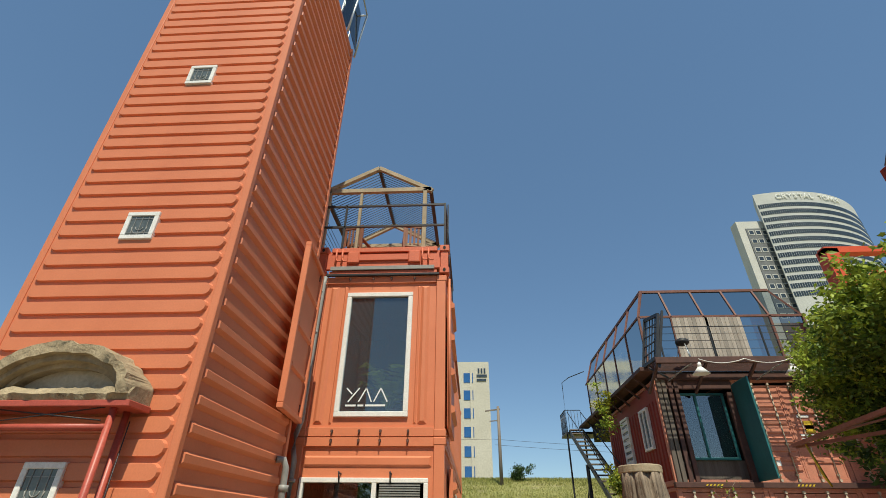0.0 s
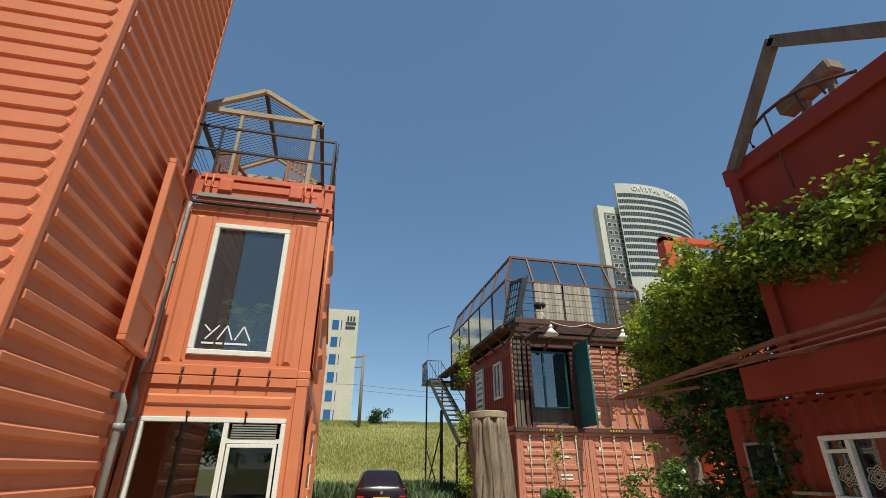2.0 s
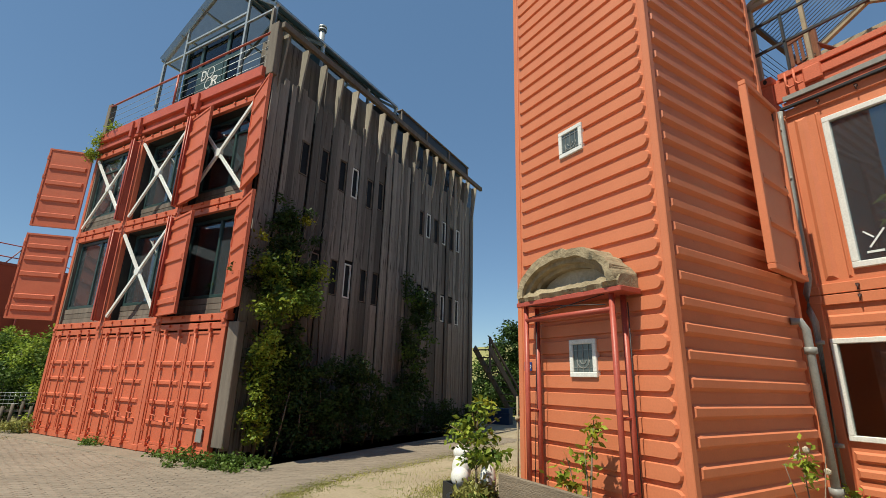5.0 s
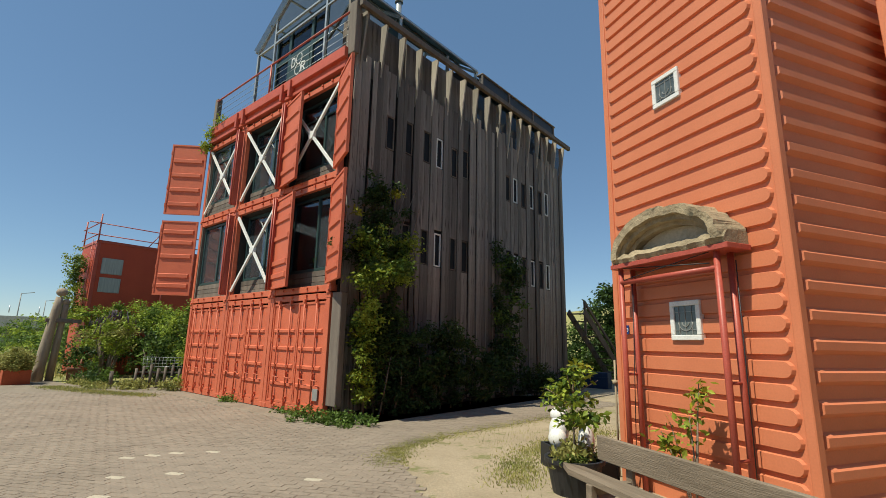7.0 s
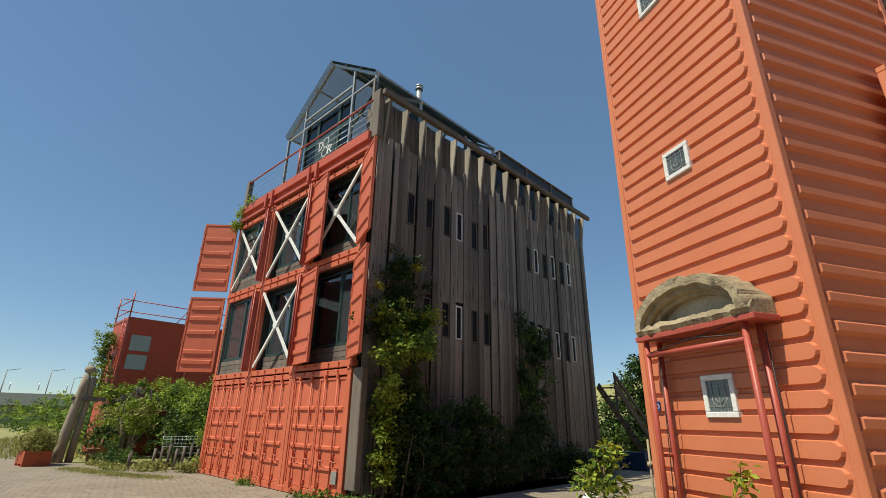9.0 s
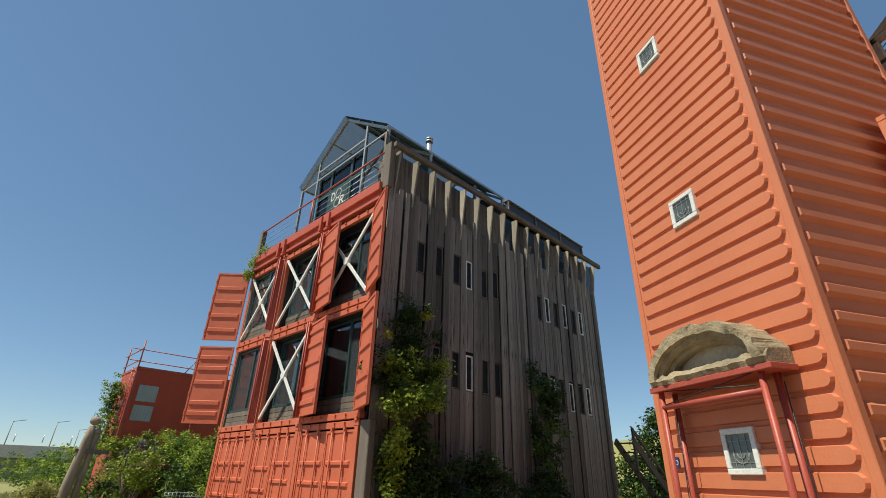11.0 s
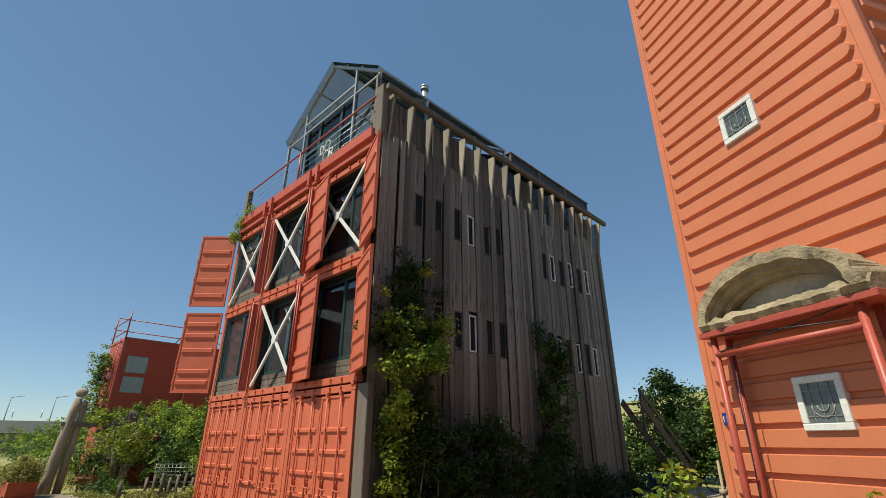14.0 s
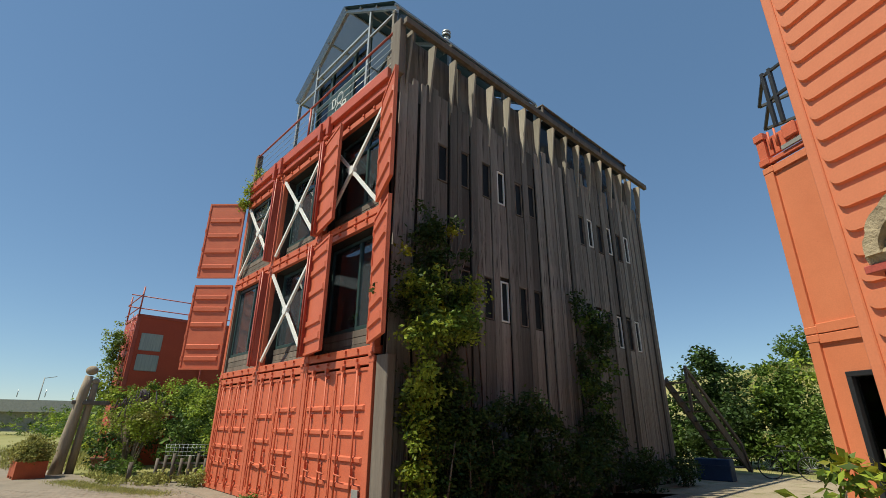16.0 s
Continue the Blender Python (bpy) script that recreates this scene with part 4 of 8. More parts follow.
for x0, x1, z0, z1 in ((0.0, 0.2, 8.3, 9.72), (7.38, 7.66, 8.35, 9.78), (7.46, 7.78, 0.28, 2.62)):
    bm = B()
    box(bm, x0, 0.0, z0, x1, 0.16, z1, 0.012)
    part("corner_post", bm, GREY_WOOD, shed, "weathered wooden corner post")
bm = B()
box(bm, 0.1, 0.1, 7.95, 7.4, DEEP, 8.1)
part("terrace_deck", bm, GREY_WOOD, shed)

# side cladding: upright planks with narrow window slots
clad = B()
box(clad, 7.40, 0.16, 0.0, 7.44, DEEP, 8.05)
cladding = part("cladding", clad, DARK, shed, "dark weathered plank cladding")
SLOT_GLASS = material("dim_slot_glass", (0.02, 0.022, 0.024), (0.012, 0.013, 0.015), rough=0.5, scale=3, grain=20, bump=0, spec=0.08)
SLOTS = {1.30: 0, 1.95: 1, 2.66: 2, 3.24: 3, 3.86: 4, 4.44: 5, 6.75: 6, 7.25: 7, 7.85: 8, 8.40: 9, 8.95: 10, 9.45: 11}
rng = random.Random(7)


def plank(v, w, z0, z1, proud, lean):
    bm = B()
    box(bm, 0, 0, 0, 0.034, w - 0.012, z1 - z0, 0.004)
    for vert in bm.verts:
        vert.co.x += lean * (vert.co.z / 9.0)
    ob = part("plank", bm, DARK_WOOD, cladding)
    ob.location = (7.44 + proud, v, z0)
    ob.rotation_euler = (rng.uniform(-0.004, 0.004), 0, rng.uniform(-0.05, 0.05))


v = 0.16
n = 0
while v < DEEP - 0.05:
    slot = min(SLOTS, default=99)
    if slot - v < 0.09:
        w = 0.31
        a0 = 6.42 + rng.uniform(-0.05, 0.08)
        for z0, z1 in ((0.10 + rng.uniform(-0.08, 0.08), 3.62), (4.58 + rng.uniform(-0.05, 0.1), a0), (a0 + 0.92, 8.52 + rng.uniform(-0.15, 0.2))):
            plank(v, w, z0, z1, rng.uniform(0, 0.02), 0)
        for z0 in (3.62, a0):
            white = slot in (3.24, 7.25, 8.40, 9.45)
            bm = B()
            ring(bm, plane_m((7.45, 0, 0), (0, 1, 0), (0, 0, 1)), v + 0.015, z0 + 0.02, v + w - 0.03, z0 + (0.94 if z0 < 5 else 0.9), 0.035 if white else 0.02, 0.04)
            sw = part("slot_window", bm, WHITE if white else GREY_WOOD, shed, "narrow slot window between the planks")
            bm = B()
            box(bm, 7.452, v + 0.03, z0 + 0.04, 7.458, v + w - 0.045, z0 + 0.89)
            part("pane", bm, SLOT_GLASS, sw)
        del SLOTS[slot]
        v += w
    else:
        w = min(rng.choice((0.17, 0.20, 0.22, 0.24)), max(slot - v, 0.09))
        full = n % 4 == 0
        plank(v, w, 0.10 + rng.uniform(-0.08, 0.1), (9.6 if full and n % 8 == 0 else 8.55 + rng.uniform(-0.2, 0.25)), rng.uniform(0, 0.06) + (0.02 if full else 0), 0.0)
        v += w
    n += 1
BRACKET_WOOD = material("silvered_bracket_timber", (0.40, 0.36, 0.30), (0.26, 0.23, 0.19), rough=0.85, scale=2.2, grain=26, bump=0.5, stretch=(3, 3, 0.25), rand=0.25)
# tapering brackets that carry the eave
for i in range(17):
    v = 0.35 + i * 0.655
    bm = B()
    prism(bm, [(0, -1.7), (0.02, -1.7), (0.24, 0), (0, 0)], plane_m((7.475, v, 9.62), (1, 0, 0), (0, 0, 1)), 0.05)
    part("eave_bracket", bm, BRACKET_WOOD, shed, "tapering timber eave bracket")
bm = B()
box(bm, 7.70, 0.05, 9.58, 7.82, DEEP + 0.15, 9.74, 0.008)
part("eave_beam", bm, GREY_WOOD, shed)
bm = B()
quad(bm, (7.80, 0.05, 9.75), (7.80, DEEP + 0.15, 9.75), (7.06, DEEP + 0.15, 10.5), (7.06, 0.05, 10.5))
bmesh.ops.solidify(bm, geom=bm.faces[:], thickness=0.05)
roof_strip = part("lean_to_roof", bm, ROOF_GLASS, shed, "glazed lean-to roof strip")
roof_strip.visible_shadow = False
# clerestory behind the eave brackets: boarded, then glazed
for i in range(17):
    v = 0.2 + i * 0.655
    bm = B()
    box(bm, 7.20, v, 8.05, 7.24, v + 0.645, 9.85)
    part("clerestory_panel", bm, FAR_GLASS if i > 7 and i % 3 else DARK_WOOD, shed)
bm = B()
for v in (0.2, 4.0, 8.0, DEEP):
    bm = B()
    box(bm, 7.1, v - 0.04, 8.1, 7.18, v + 0.04, 10.5)
    part("roof_post", bm, DARK_WOOD, shed)
for a in ((0.12, DEEP - 0.05, 0.1, 7.4, DEEP, 8.05), (0.05, 0.2, 0.1, 0.09, DEEP - 0.06, 8.0)):
    bm = B()
    box(bm, *a)
    part("rear_wall", bm, DARK_WOOD, shed)

# glazed gable house on the terrace
gable = thing("rooftop_greenhouse", "steel and glass gabled greenhouse on the terrace", "greenhouse", DB @ Matrix.Translation((0, 0, 8.1)))
G0, G1, GA, GE, GT = 2.24, 7.06, 4.68, 2.63, 4.38
YS = (0.3, 2.0, 5.6)
POLY_SHEET = material("clear_ribbed_sheet", (0.24, 0.27, 0.28), (0.19, 0.22, 0.23), rough=0.35, scale=1.5, grain=30, bump=0.05)
pn = POLY_SHEET.node_tree.nodes
p_out, p_mix, p_tl, p_tr, p_in = pn["Material Output"], pn.new("ShaderNodeMixShader"), pn.new("ShaderNodeBsdfTranslucent"), pn.new("ShaderNodeBsdfTransparent"), pn.new("ShaderNodeMixShader")
p_tl.inputs[0].default_value, p_tr.inputs[0].default_value = (0.32, 0.36, 0.38, 1), (0.55, 0.6, 0.62, 1)
p_in.inputs[0].default_value, p_mix.inputs[0].default_value = 0.8, 0.6
for a, b2 in ((p_tl.outputs[0], p_in.inputs[1]), (p_tr.outputs[0], p_in.inputs[2]), (pn["Principled BSDF"].outputs[0], p_mix.inputs[1]), (p_in.outputs[0], p_mix.inputs[2]), (p_mix.outputs[0], p_out.inputs[0])):
    POLY_SHEET.node_tree.links.new(a, b2)
for y in YS:
    bm = B()
    for x in (G0, G1):
        box(bm, x - 0.04, y - 0.04, 0, x + 0.04, y + 0.04, GE, 0.005)
    beam(bm, (G0 - 0.06, y, GE - 0.03), (GA, y, GT), 0.08, 0.08)
    beam(bm, (G1 + 0.06, y, GE - 0.03), (GA, y, GT), 0.08, 0.08)
    if y < 1:
        for x in (3.25, 5.95):
            box(bm, x - 0.035, y - 0.035, 0, x + 0.035, y + 0.035, GE + (0.72 if x < 4 else 0.75), 0.004)
        beam(bm, (3.25, y, GE - 0.1), (5.95, y, GE - 0.1), 0.06)
        beam(bm, (3.25, y, GE + 0.25), (5.95, y, GE + 0.25), 0.06)
        beam(bm, (G0, y, GE - 0.1), (3.25, y, GE - 0.1), 0.05)
        beam(bm, (5.95, y, GE - 0.1), (G1, y, GE - 0.1), 0.05)
    part("gable_frame", bm, STEEL, gable)
for t in (0, 0.33, 0.66, 1):
    for s in (G0 - 0.06, G1 + 0.06):
        bm = B()
        x, z = s + (GA - s) * t, GE - 0.03 + (GT - GE + 0.03) * t
        beam(bm, (x, 0.2, z + 0.05), (x, 5.6, z + 0.05), 0.05)
        part("purlin", bm, STEEL, gable)
for s in (G0 - 0.08, G1 + 0.08):
    bm = B()
    quad(bm, (s, 0.15, GE + 0.06), (s, 5.6, GE + 0.06), (GA, 5.6, GT + 0.1), (GA, 0.15, GT + 0.1))
    bmesh.ops.solidify(bm, geom=bm.faces[:], thickness=0.03)
    part("roof_panel", bm, POLY_SHEET if s < GA else GREEN_FRAME, gable, "clear ribbed plastic roof sheet" if s < GA else "dark green roof panel")
bm = B()
quad(bm, (G1 + 0.05, 5.6, GE - 0.2), (G1 + 0.05, 10.6, GE - 0.2), (GA, 10.6, GT - 0.5), (GA, 5.6, GT - 0.5))
quad(bm, (G0 - 0.05, 5.6, GE - 0.2), (G0 - 0.05, 10.6, GE - 0.2), (GA, 10.6, GT - 0.5), (GA, 5.6, GT - 0.5))
bmesh.ops.solidify(bm, geom=bm.faces[:], thickness=0.08)
part("rear_roof", bm, BLACK_STEEL, gable)
bm = B()
box(bm, 7.22, 5.55, 1.9, 7.36, 10.6, 2.42, 0.01)
rf = part("rear_fascia", bm, BLACK_STEEL, gable, "dark green glazed rear roof edge")
bm = B()
box(bm, 7.16, 5.5, 2.42, 7.42, 10.65, 2.46, 0.006)
for v in (5.55, 7.2, 8.9, 10.55):
    box(bm, 7.362, v - 0.03, 1.9, 7.40, v + 0.03, 2.42)
part("fascia_trim", bm, GREY_WOOD, rf)
bm = B()
box(bm, G1 - 0.05, 5.6, 0, G1, 10.6, GE - 0.2)
box(bm, G0, 10.5, 0, G1, 10.55, GE - 0.2)
box(bm, G0, 2.0, 0, G0 + 0.04, 10.5, GE - 0.2)
part("rear_wall", bm, GREEN_FRAME, gable)
fmx = plane_m((0, 0.42, 0), (1, 0, 0), (0, 0, 1))
for a, b2 in ((3.3, 4.05), (4.05, 5.2), (5.2, 5.9)):
    for c, d in ((0, 1.75), (1.75, 2.75)):
        bm = B()
        ring(bm, fmx, a, c, b2, d, 0.06, 0.06)
        bmesh.ops.remove_doubles(bm, verts=bm.verts[:], dist=0.0005)
        gw = part("glazing_frame", bm, GREEN_FRAME, gable)
        bm = B()
        box(bm, a + 0.05, 0.395, c + 0.05, b2 - 0.05, 0.405, d - 0.05)
        part("pane", bm, ROOF_GLASS, gw)
# dark panel added behind the front glazing so the glass looks darker
bm = B()
box(bm, 2.3, 2.1, 0.0, 7.0, 2.15, 2.6)
part("dark_backing", bm, GREEN_FRAME, gable)
bm = B()
box(bm, 4.11, 0.345, 0.5, 5.14, 0.36, 1.70)
sg = part("sign_board", bm, GREEN_FRAME, gable, "dark sign board with white ring-shaped lettering")
bm = B()
sm2 = plane_m((4.22, 0.34, 0.75), (1, 0, 0), (0, 0, 1)) @ Matrix.Diagonal((0.92, 0.92, 1, 1))
strokes(bm, sm2, [((0.05, 0.6), (0.05, 0.95)), ((0.05, 0.93), (0.2, 0.9)), ((0.2, 0.9), (0.24, 0.78)), ((0.24, 0.78), (0.2, 0.64)), ((0.2, 0.64), (0.05, 0.62)), ((0.62, 0.28), (0.62, 0.62)), ((0.62, 0.6), (0.8, 0.57)), ((0.8, 0.57), (0.8, 0.46)), ((0.8, 0.46), (0.62, 0.44)), ((0.7, 0.44), (0.82, 0.28)), ((0.05, 0.16), (0.85, 0.16)), ((0.1, 0.06), (0.8, 0.06))], 0.045)
for cx, cz in ((0.46, 0.80), (0.42, 0.44)):
    pts = [(cx + 0.16 * math.cos(a), cz + 0.18 * math.sin(a)) for a in [i * math.pi / 10 for i in range(21)]]
    strokes(bm, sm2, list(zip(pts, pts[1:])), 0.03)
part("sign_lettering", bm, SIGN_WHITE, sg)
bm = B()
box(bm, 5.9, 0.9, 0, 7.0, 0.94, 2.4)
part("bamboo_screen", bm, GREY_WOOD, gable)
bm = B()
cx, cy = 6.3, 2.6
rod(bm, (cx, cy, 1.5), (cx, cy, 3.85), 0.09, 12)
rod(bm, (cx, cy, 3.88), (cx, cy, 3.94), 0.13, 12)
rod(bm, (cx, cy, 3.98), (cx, cy, 4.04), 0.13, 12)
rod(bm, (cx, cy, 3.85), (cx, cy, 4.0), 0.06, 8)
part("flue_pipe", bm, STEEL, gable, "steel flue pipe with a ringed cap")

# ---- container house with a glazed upper floor ----
HX, HY = 5.73, 15.0
house = thing("container_house", "faded red container house with a balcony and glazed top floor", "house", pose(HX, HY, 0.1))
for i in range(3):
    for k in range(2):
        u, z0 = 2.46 * i, 2.62 * k
        bm = B()
        container_frame(bm, u, u + 2.44, 0, 6.0, z0, z0 + (2.59 if k == 0 else 3.0), 0.12)
        part("container_frame", bm, RUSTY, house)
        if (i, k) == (0, 1):
            continue
        for j in range(2):
            door_leaf(house, Matrix.Translation((u + 0.13 + 1.095 * j, 0.03, z0 + 0.15)), 1.085, 2.28 if k == 0 else 2.62, (0.3, 0.55, 0.8, 1.05, 1.3, 1.55, 1.8, 2.05) if j == 0 else (0.5, 0.95, 1.4, 1.85), (0.3, 0.78), "", RUSTY, PLASTER)
        for x, z, w, h in ((1.35, 1.95, 0.6, 0.06), (1.45, 1.82, 0.35, 0.06), (0.35, 2.02, 0.12, 0.12), (1.4, 1.3, 0.4, 0.05), (1.4, 1.2, 0.4, 0.05), (1.4, 1.1, 0.4, 0.05), (0.45, 0.5, 0.14, 0.2)):
            bm = B()
            box(bm, u + x, 0.002, z0 + z, u + x + w, 0.009, z0 + z + h)
            part("container_marking", bm, SIGN_WHITE, house)
# side wall in the shaded red, darker than the front doors
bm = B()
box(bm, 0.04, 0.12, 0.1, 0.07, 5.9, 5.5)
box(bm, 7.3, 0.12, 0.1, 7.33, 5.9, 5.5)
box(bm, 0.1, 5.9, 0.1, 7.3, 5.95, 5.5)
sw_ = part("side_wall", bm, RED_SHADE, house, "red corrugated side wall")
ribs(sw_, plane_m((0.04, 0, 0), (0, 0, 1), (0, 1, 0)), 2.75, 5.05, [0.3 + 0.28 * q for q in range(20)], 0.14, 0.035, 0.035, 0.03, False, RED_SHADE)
# side window and door
sm3 = plane_m((-0.035, 0, 0), (0, 1, 0), (0, 0, 1))
for y0, z0, y1, z1, lab in ((1.05, 3.72, 1.85, 4.98, "white-framed side window"), (3.2, 2.85, 4.1, 5.1, "white glazed side door")):
    bm = B()
    ring(bm, plane_m((-0.06, 0, 0), (0, 1, 0), (0, 0, 1)), y0, z0, y1, z1, 0.08, 0.09, 0.006)
    ym = (y0 + y1) / 2
    if y0 < 3:
        box(bm, -0.06, ym - 0.03, z0 + 0.08, 0.03, ym + 0.03, z1 - 0.08)
    wo = part("side_window", bm, WHITE, house, lab)
    bm = B()
    box(bm, -0.02, y0 + 0.06, z0 + 0.06, -0.01, y1 - 0.06, z1 - 0.06)
    part("pane", bm, FAR_GLASS, wo)
    if y0 > 3:
        bm = B()
        for q in range(9):
            box(bm, -0.05, y0 + 0.08, z0 + 0.25 + q * 0.22, -0.021, y1 - 0.08, z0 + 0.37 + q * 0.22)
        part("blind_slat", bm, WHITE, wo)
# large window, open teal door and timber uprights
bm = B()
box(bm, 0.13, 0.3, 2.75, 2.3, 0.34, 3.3)
part("window_apron", bm, GREY_WOOD, house)
bm = B()
ring(bm, plane_m((0, 0.3, 0), (1, 0, 0), (0, 0, 1)), 0.72, 3.3, 2.1, 5.22, 0.07, 0.08, 0.005)
box(bm, 1.2, 0.22, 3.37, 1.26, 0.3, 5.15)
bw = part("window", bm, TEAL, house, "large teal-framed window")
bm = B()
box(bm, 0.78, 0.26, 3.36, 2.04, 0.268, 5.16)
part("pane", bm, glass_material("coated_window_glass", (0.82, 0.86, 0.86), 3.0), bw).visible_shadow = False
# near-black walls carry the shade of the room in their colour
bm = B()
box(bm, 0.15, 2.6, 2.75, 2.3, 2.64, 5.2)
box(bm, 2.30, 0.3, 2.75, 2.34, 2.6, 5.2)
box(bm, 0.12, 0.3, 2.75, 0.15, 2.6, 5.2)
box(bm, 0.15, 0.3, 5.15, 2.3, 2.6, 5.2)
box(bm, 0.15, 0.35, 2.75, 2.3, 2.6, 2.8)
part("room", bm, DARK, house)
bm = B()
prism(bm, [(0, 0), (0.9, 0), (1.1, 0.35), (0.85, 0.7), (0.75, 1.35), (0.35, 1.35), (0.3, 0.7), (0.05, 0.35)], plane_m((1.1, 0.7, 3.45), (1, 0, 0), (0, 0, 1)), 0.12)
tagged(part("draped_armchair", bm, PLASTER, house), "pale draped armchair behind the window")
bm = B()
box(bm, 0, 0, 0, 1.02, 0.05, 2.68, 0.006, Matrix.Translation((2.28, -0.02, 2.72)) @ pose(0, 0, 0, 0, 0, -92))
td = part("open_door", bm, TEAL, house, "open teal steel door")
for x in (0.05, 0.2, 0.38, 0.56):
    bm = B()
    box(bm, x, -0.06, 2.7, x + 0.12, 0.06, 5.6, 0.008)
    part("upright", bm, DARK_RUST if x > 0.3 else GREY_WOOD, house)
bm = B()
box(bm, 2.12, 0.0, 2.7, 2.3, 0.12, 5.2, 0.01)
box(bm, 0.1, -0.1, 5.55, 7.35, 0.1, 5.75, 0.01)
box(bm, 0.1, -0.02, 5.28, 2.3, 0.06, 5.55, 0.01)
box(bm, -0.05, -0.12, 2.56, 7.4, 0.06, 2.70, 0.01)
part("lintel_beam", bm, DARK_RUST, house)
bm = B()
for x in (0.75, 3.2, 5.6):
    for q in range(5):
        prism(bm, [(0, 0), (0.05, 0), (0.09, 0.05), (0.04, 0.05)], plane_m((x + q * 0.1, -0.124, 2.6), (1, 0, 0), (0, 0, 1)), 0.004)
YELLOW = material("yellow_marking", (0.62, 0.42, 0.03), (0.52, 0.36, 0.03), rough=0.6, scale=5, grain=40, bump=0.02)
part("hazard_stripe", bm, YELLOW, house)
bm = B()
box(bm, 4.05, -0.005, 4.0, 4.3, 0.0, 4.35)
part("yellow_plate", bm, YELLOW, house)
SILVER_WOOD = material("silvered_boards", (0.40, 0.35, 0.30), (0.28, 0.24, 0.20), rough=0.85, scale=2.2, grain=26, bump=0.5, stretch=(3, 3, 0.25), rand=0.25)
# balcony
bm = B()
for x in (-0.2, 1.2, 2.6, 4.0, 5.82, 7.22):
    beam(bm, (x, -1.15, 5.78), (x, 0.0, 5.17), 0.07)
box(bm, -0.3, -1.3, 5.72, 7.4, -1.2, 5.90, 0.01)
box(bm, -0.45, -0.3, 5.78, 0.0, 9.5, 5.90, 0.01)
for y in (0.5, 1.6, 2.7, 3.8, 4.9, 6.42):
    beam(bm, (-0.42, y, 5.78), (0.0, y, 5.37), 0.06)
part("balcony_deck", bm, DARK_RUST, house, "dark rusted steel balcony")
for i in range(15):
    bm = B()
    y = -1.18 + i * 0.098
    box(bm, -0.25, y, 5.90, 7.4, y + 0.03, 5.92)
    part("deck_slat", bm, DARK_RUST, house)
bm = B()
for x in (0.0, 1.5, 3.0, 4.5, 6.42):
    box(bm, x - 0.02, -1.22, 5.92, x + 0.02, -1.18, 6.87)
for z in (6.17, 6.42, 6.64, 6.86):
    rod(bm, (-0.2, -1.2, z), (7.2, -1.2, z), 0.016 if z > 6.82 else 0.008, 6)
part("balcony_railing", bm, BLACK_STEEL, house)
# raised flap at the balcony's corner
bm = B()
fl = [(-0.2, -1.2, 5.92), (-0.28, -0.2, 5.92), (0.02, -0.3, 7.42), (0.12, -1.2, 7.27)]
for a, b2 in zip(fl, fl[1:] + fl[:1]):
    beam(bm, a, b2, 0.09)
flap = part("balcony_flap", bm, BLACK_STEEL, house, "raised dark steel flap at the balcony's corner")
for t in (0.2, 0.4, 0.6, 0.8):
    for a, b2, c, d in ((0, 3, 1, 2), (0, 1, 3, 2)):
        bm = B()
        beam(bm, Vector(fl[a]).lerp(Vector(fl[b2]), t), Vector(fl[c]).lerp(Vector(fl[d]), t), 0.03)
        part("grid_bar", bm, BLACK_STEEL, flap)
bm = B()
beam(bm, (-0.2, -1.2, 5.62), (0.25, -1.25, 7.37), 0.07)
part("flap_arm", bm, BLACK_STEEL, flap)
bm = B()
rod(bm, (-0.35, -0.8, 5.72), (0.15, -0.8, 5.42), 0.03)
part("flap_strut", bm, BLACK_STEEL, flap)
# glass storey: upright lower band, leaning upper band
LZ, MZ, HZ = 5.92, 7.78, 8.95
bm = B()
XS = [0.05 + 1.08 * i for i in range(6)]
for x in XS:
    beam(bm, (x, 0.25, LZ), (x, 0.25, MZ), 0.07)
    beam(bm, (x, 0.25, MZ), (min(max(x, 0.5), 4.95), 0.75, HZ), 0.06)
beam(bm, (0.05, 0.25, MZ), (5.45, 0.25, MZ), 0.07)
beam(bm, (0.45, 0.75, HZ), (4.95, 0.75, HZ), 0.09)
for y in (0.25, 1.9, 3.6, 5.3, 7.0, 8.7):
    beam(bm, (0.05, y, LZ), (0.05, y, MZ - (y - 0.25) * 0.0), 0.06)
    beam(bm, (0.05, y, MZ), (0.5, y + 0.4, HZ), 0.06)
beam(bm, (0.05, 0.25, MZ), (0.05, 9.0, MZ), 0.06)
beam(bm, (0.5, 0.75, HZ), (0.5, 9.0, HZ), 0.09)
FRAME_BROWN = material("red_brown_frame", (0.20, 0.085, 0.06), (0.14, 0.06, 0.045), rough=0.6, scale=4, grain=40, bump=0.1)
gf = part("glazing_bar", bm, FRAME_BROWN, house)
for i in range(5):
    a, b2 = XS[i], XS[i + 1]
    if i not in (1, 2):
        bm = B()
        quad(bm, (a, 0.26, LZ), (b2, 0.26, LZ), (b2, 0.26, MZ), (a, 0.26, MZ))
        part("pane", bm, ROOF_GLASS, gf)
    else:
        for q in range(9):
            bm = B()
            x = a + q * 0.13
            box(bm, x, 0.2, LZ, x + 0.124, 0.235, MZ - 0.05, 0.003)
            part("door_board", bm, SILVER_WOOD, house)
    bm = B()
    quad(bm, (max(a, 0.5), 0.75, HZ), (min(b2, 4.95), 0.75, HZ), (b2, 0.26, MZ), (a, 0.26, MZ))
    part("pane", bm, ROOF_GLASS, gf)
MIRROR = material("reflecting_side_glass", (0.55, 0.6, 0.62), (0.5, 0.55, 0.57), rough=0.03, metal=1.0, scale=0.5, grain=2, bump=0)
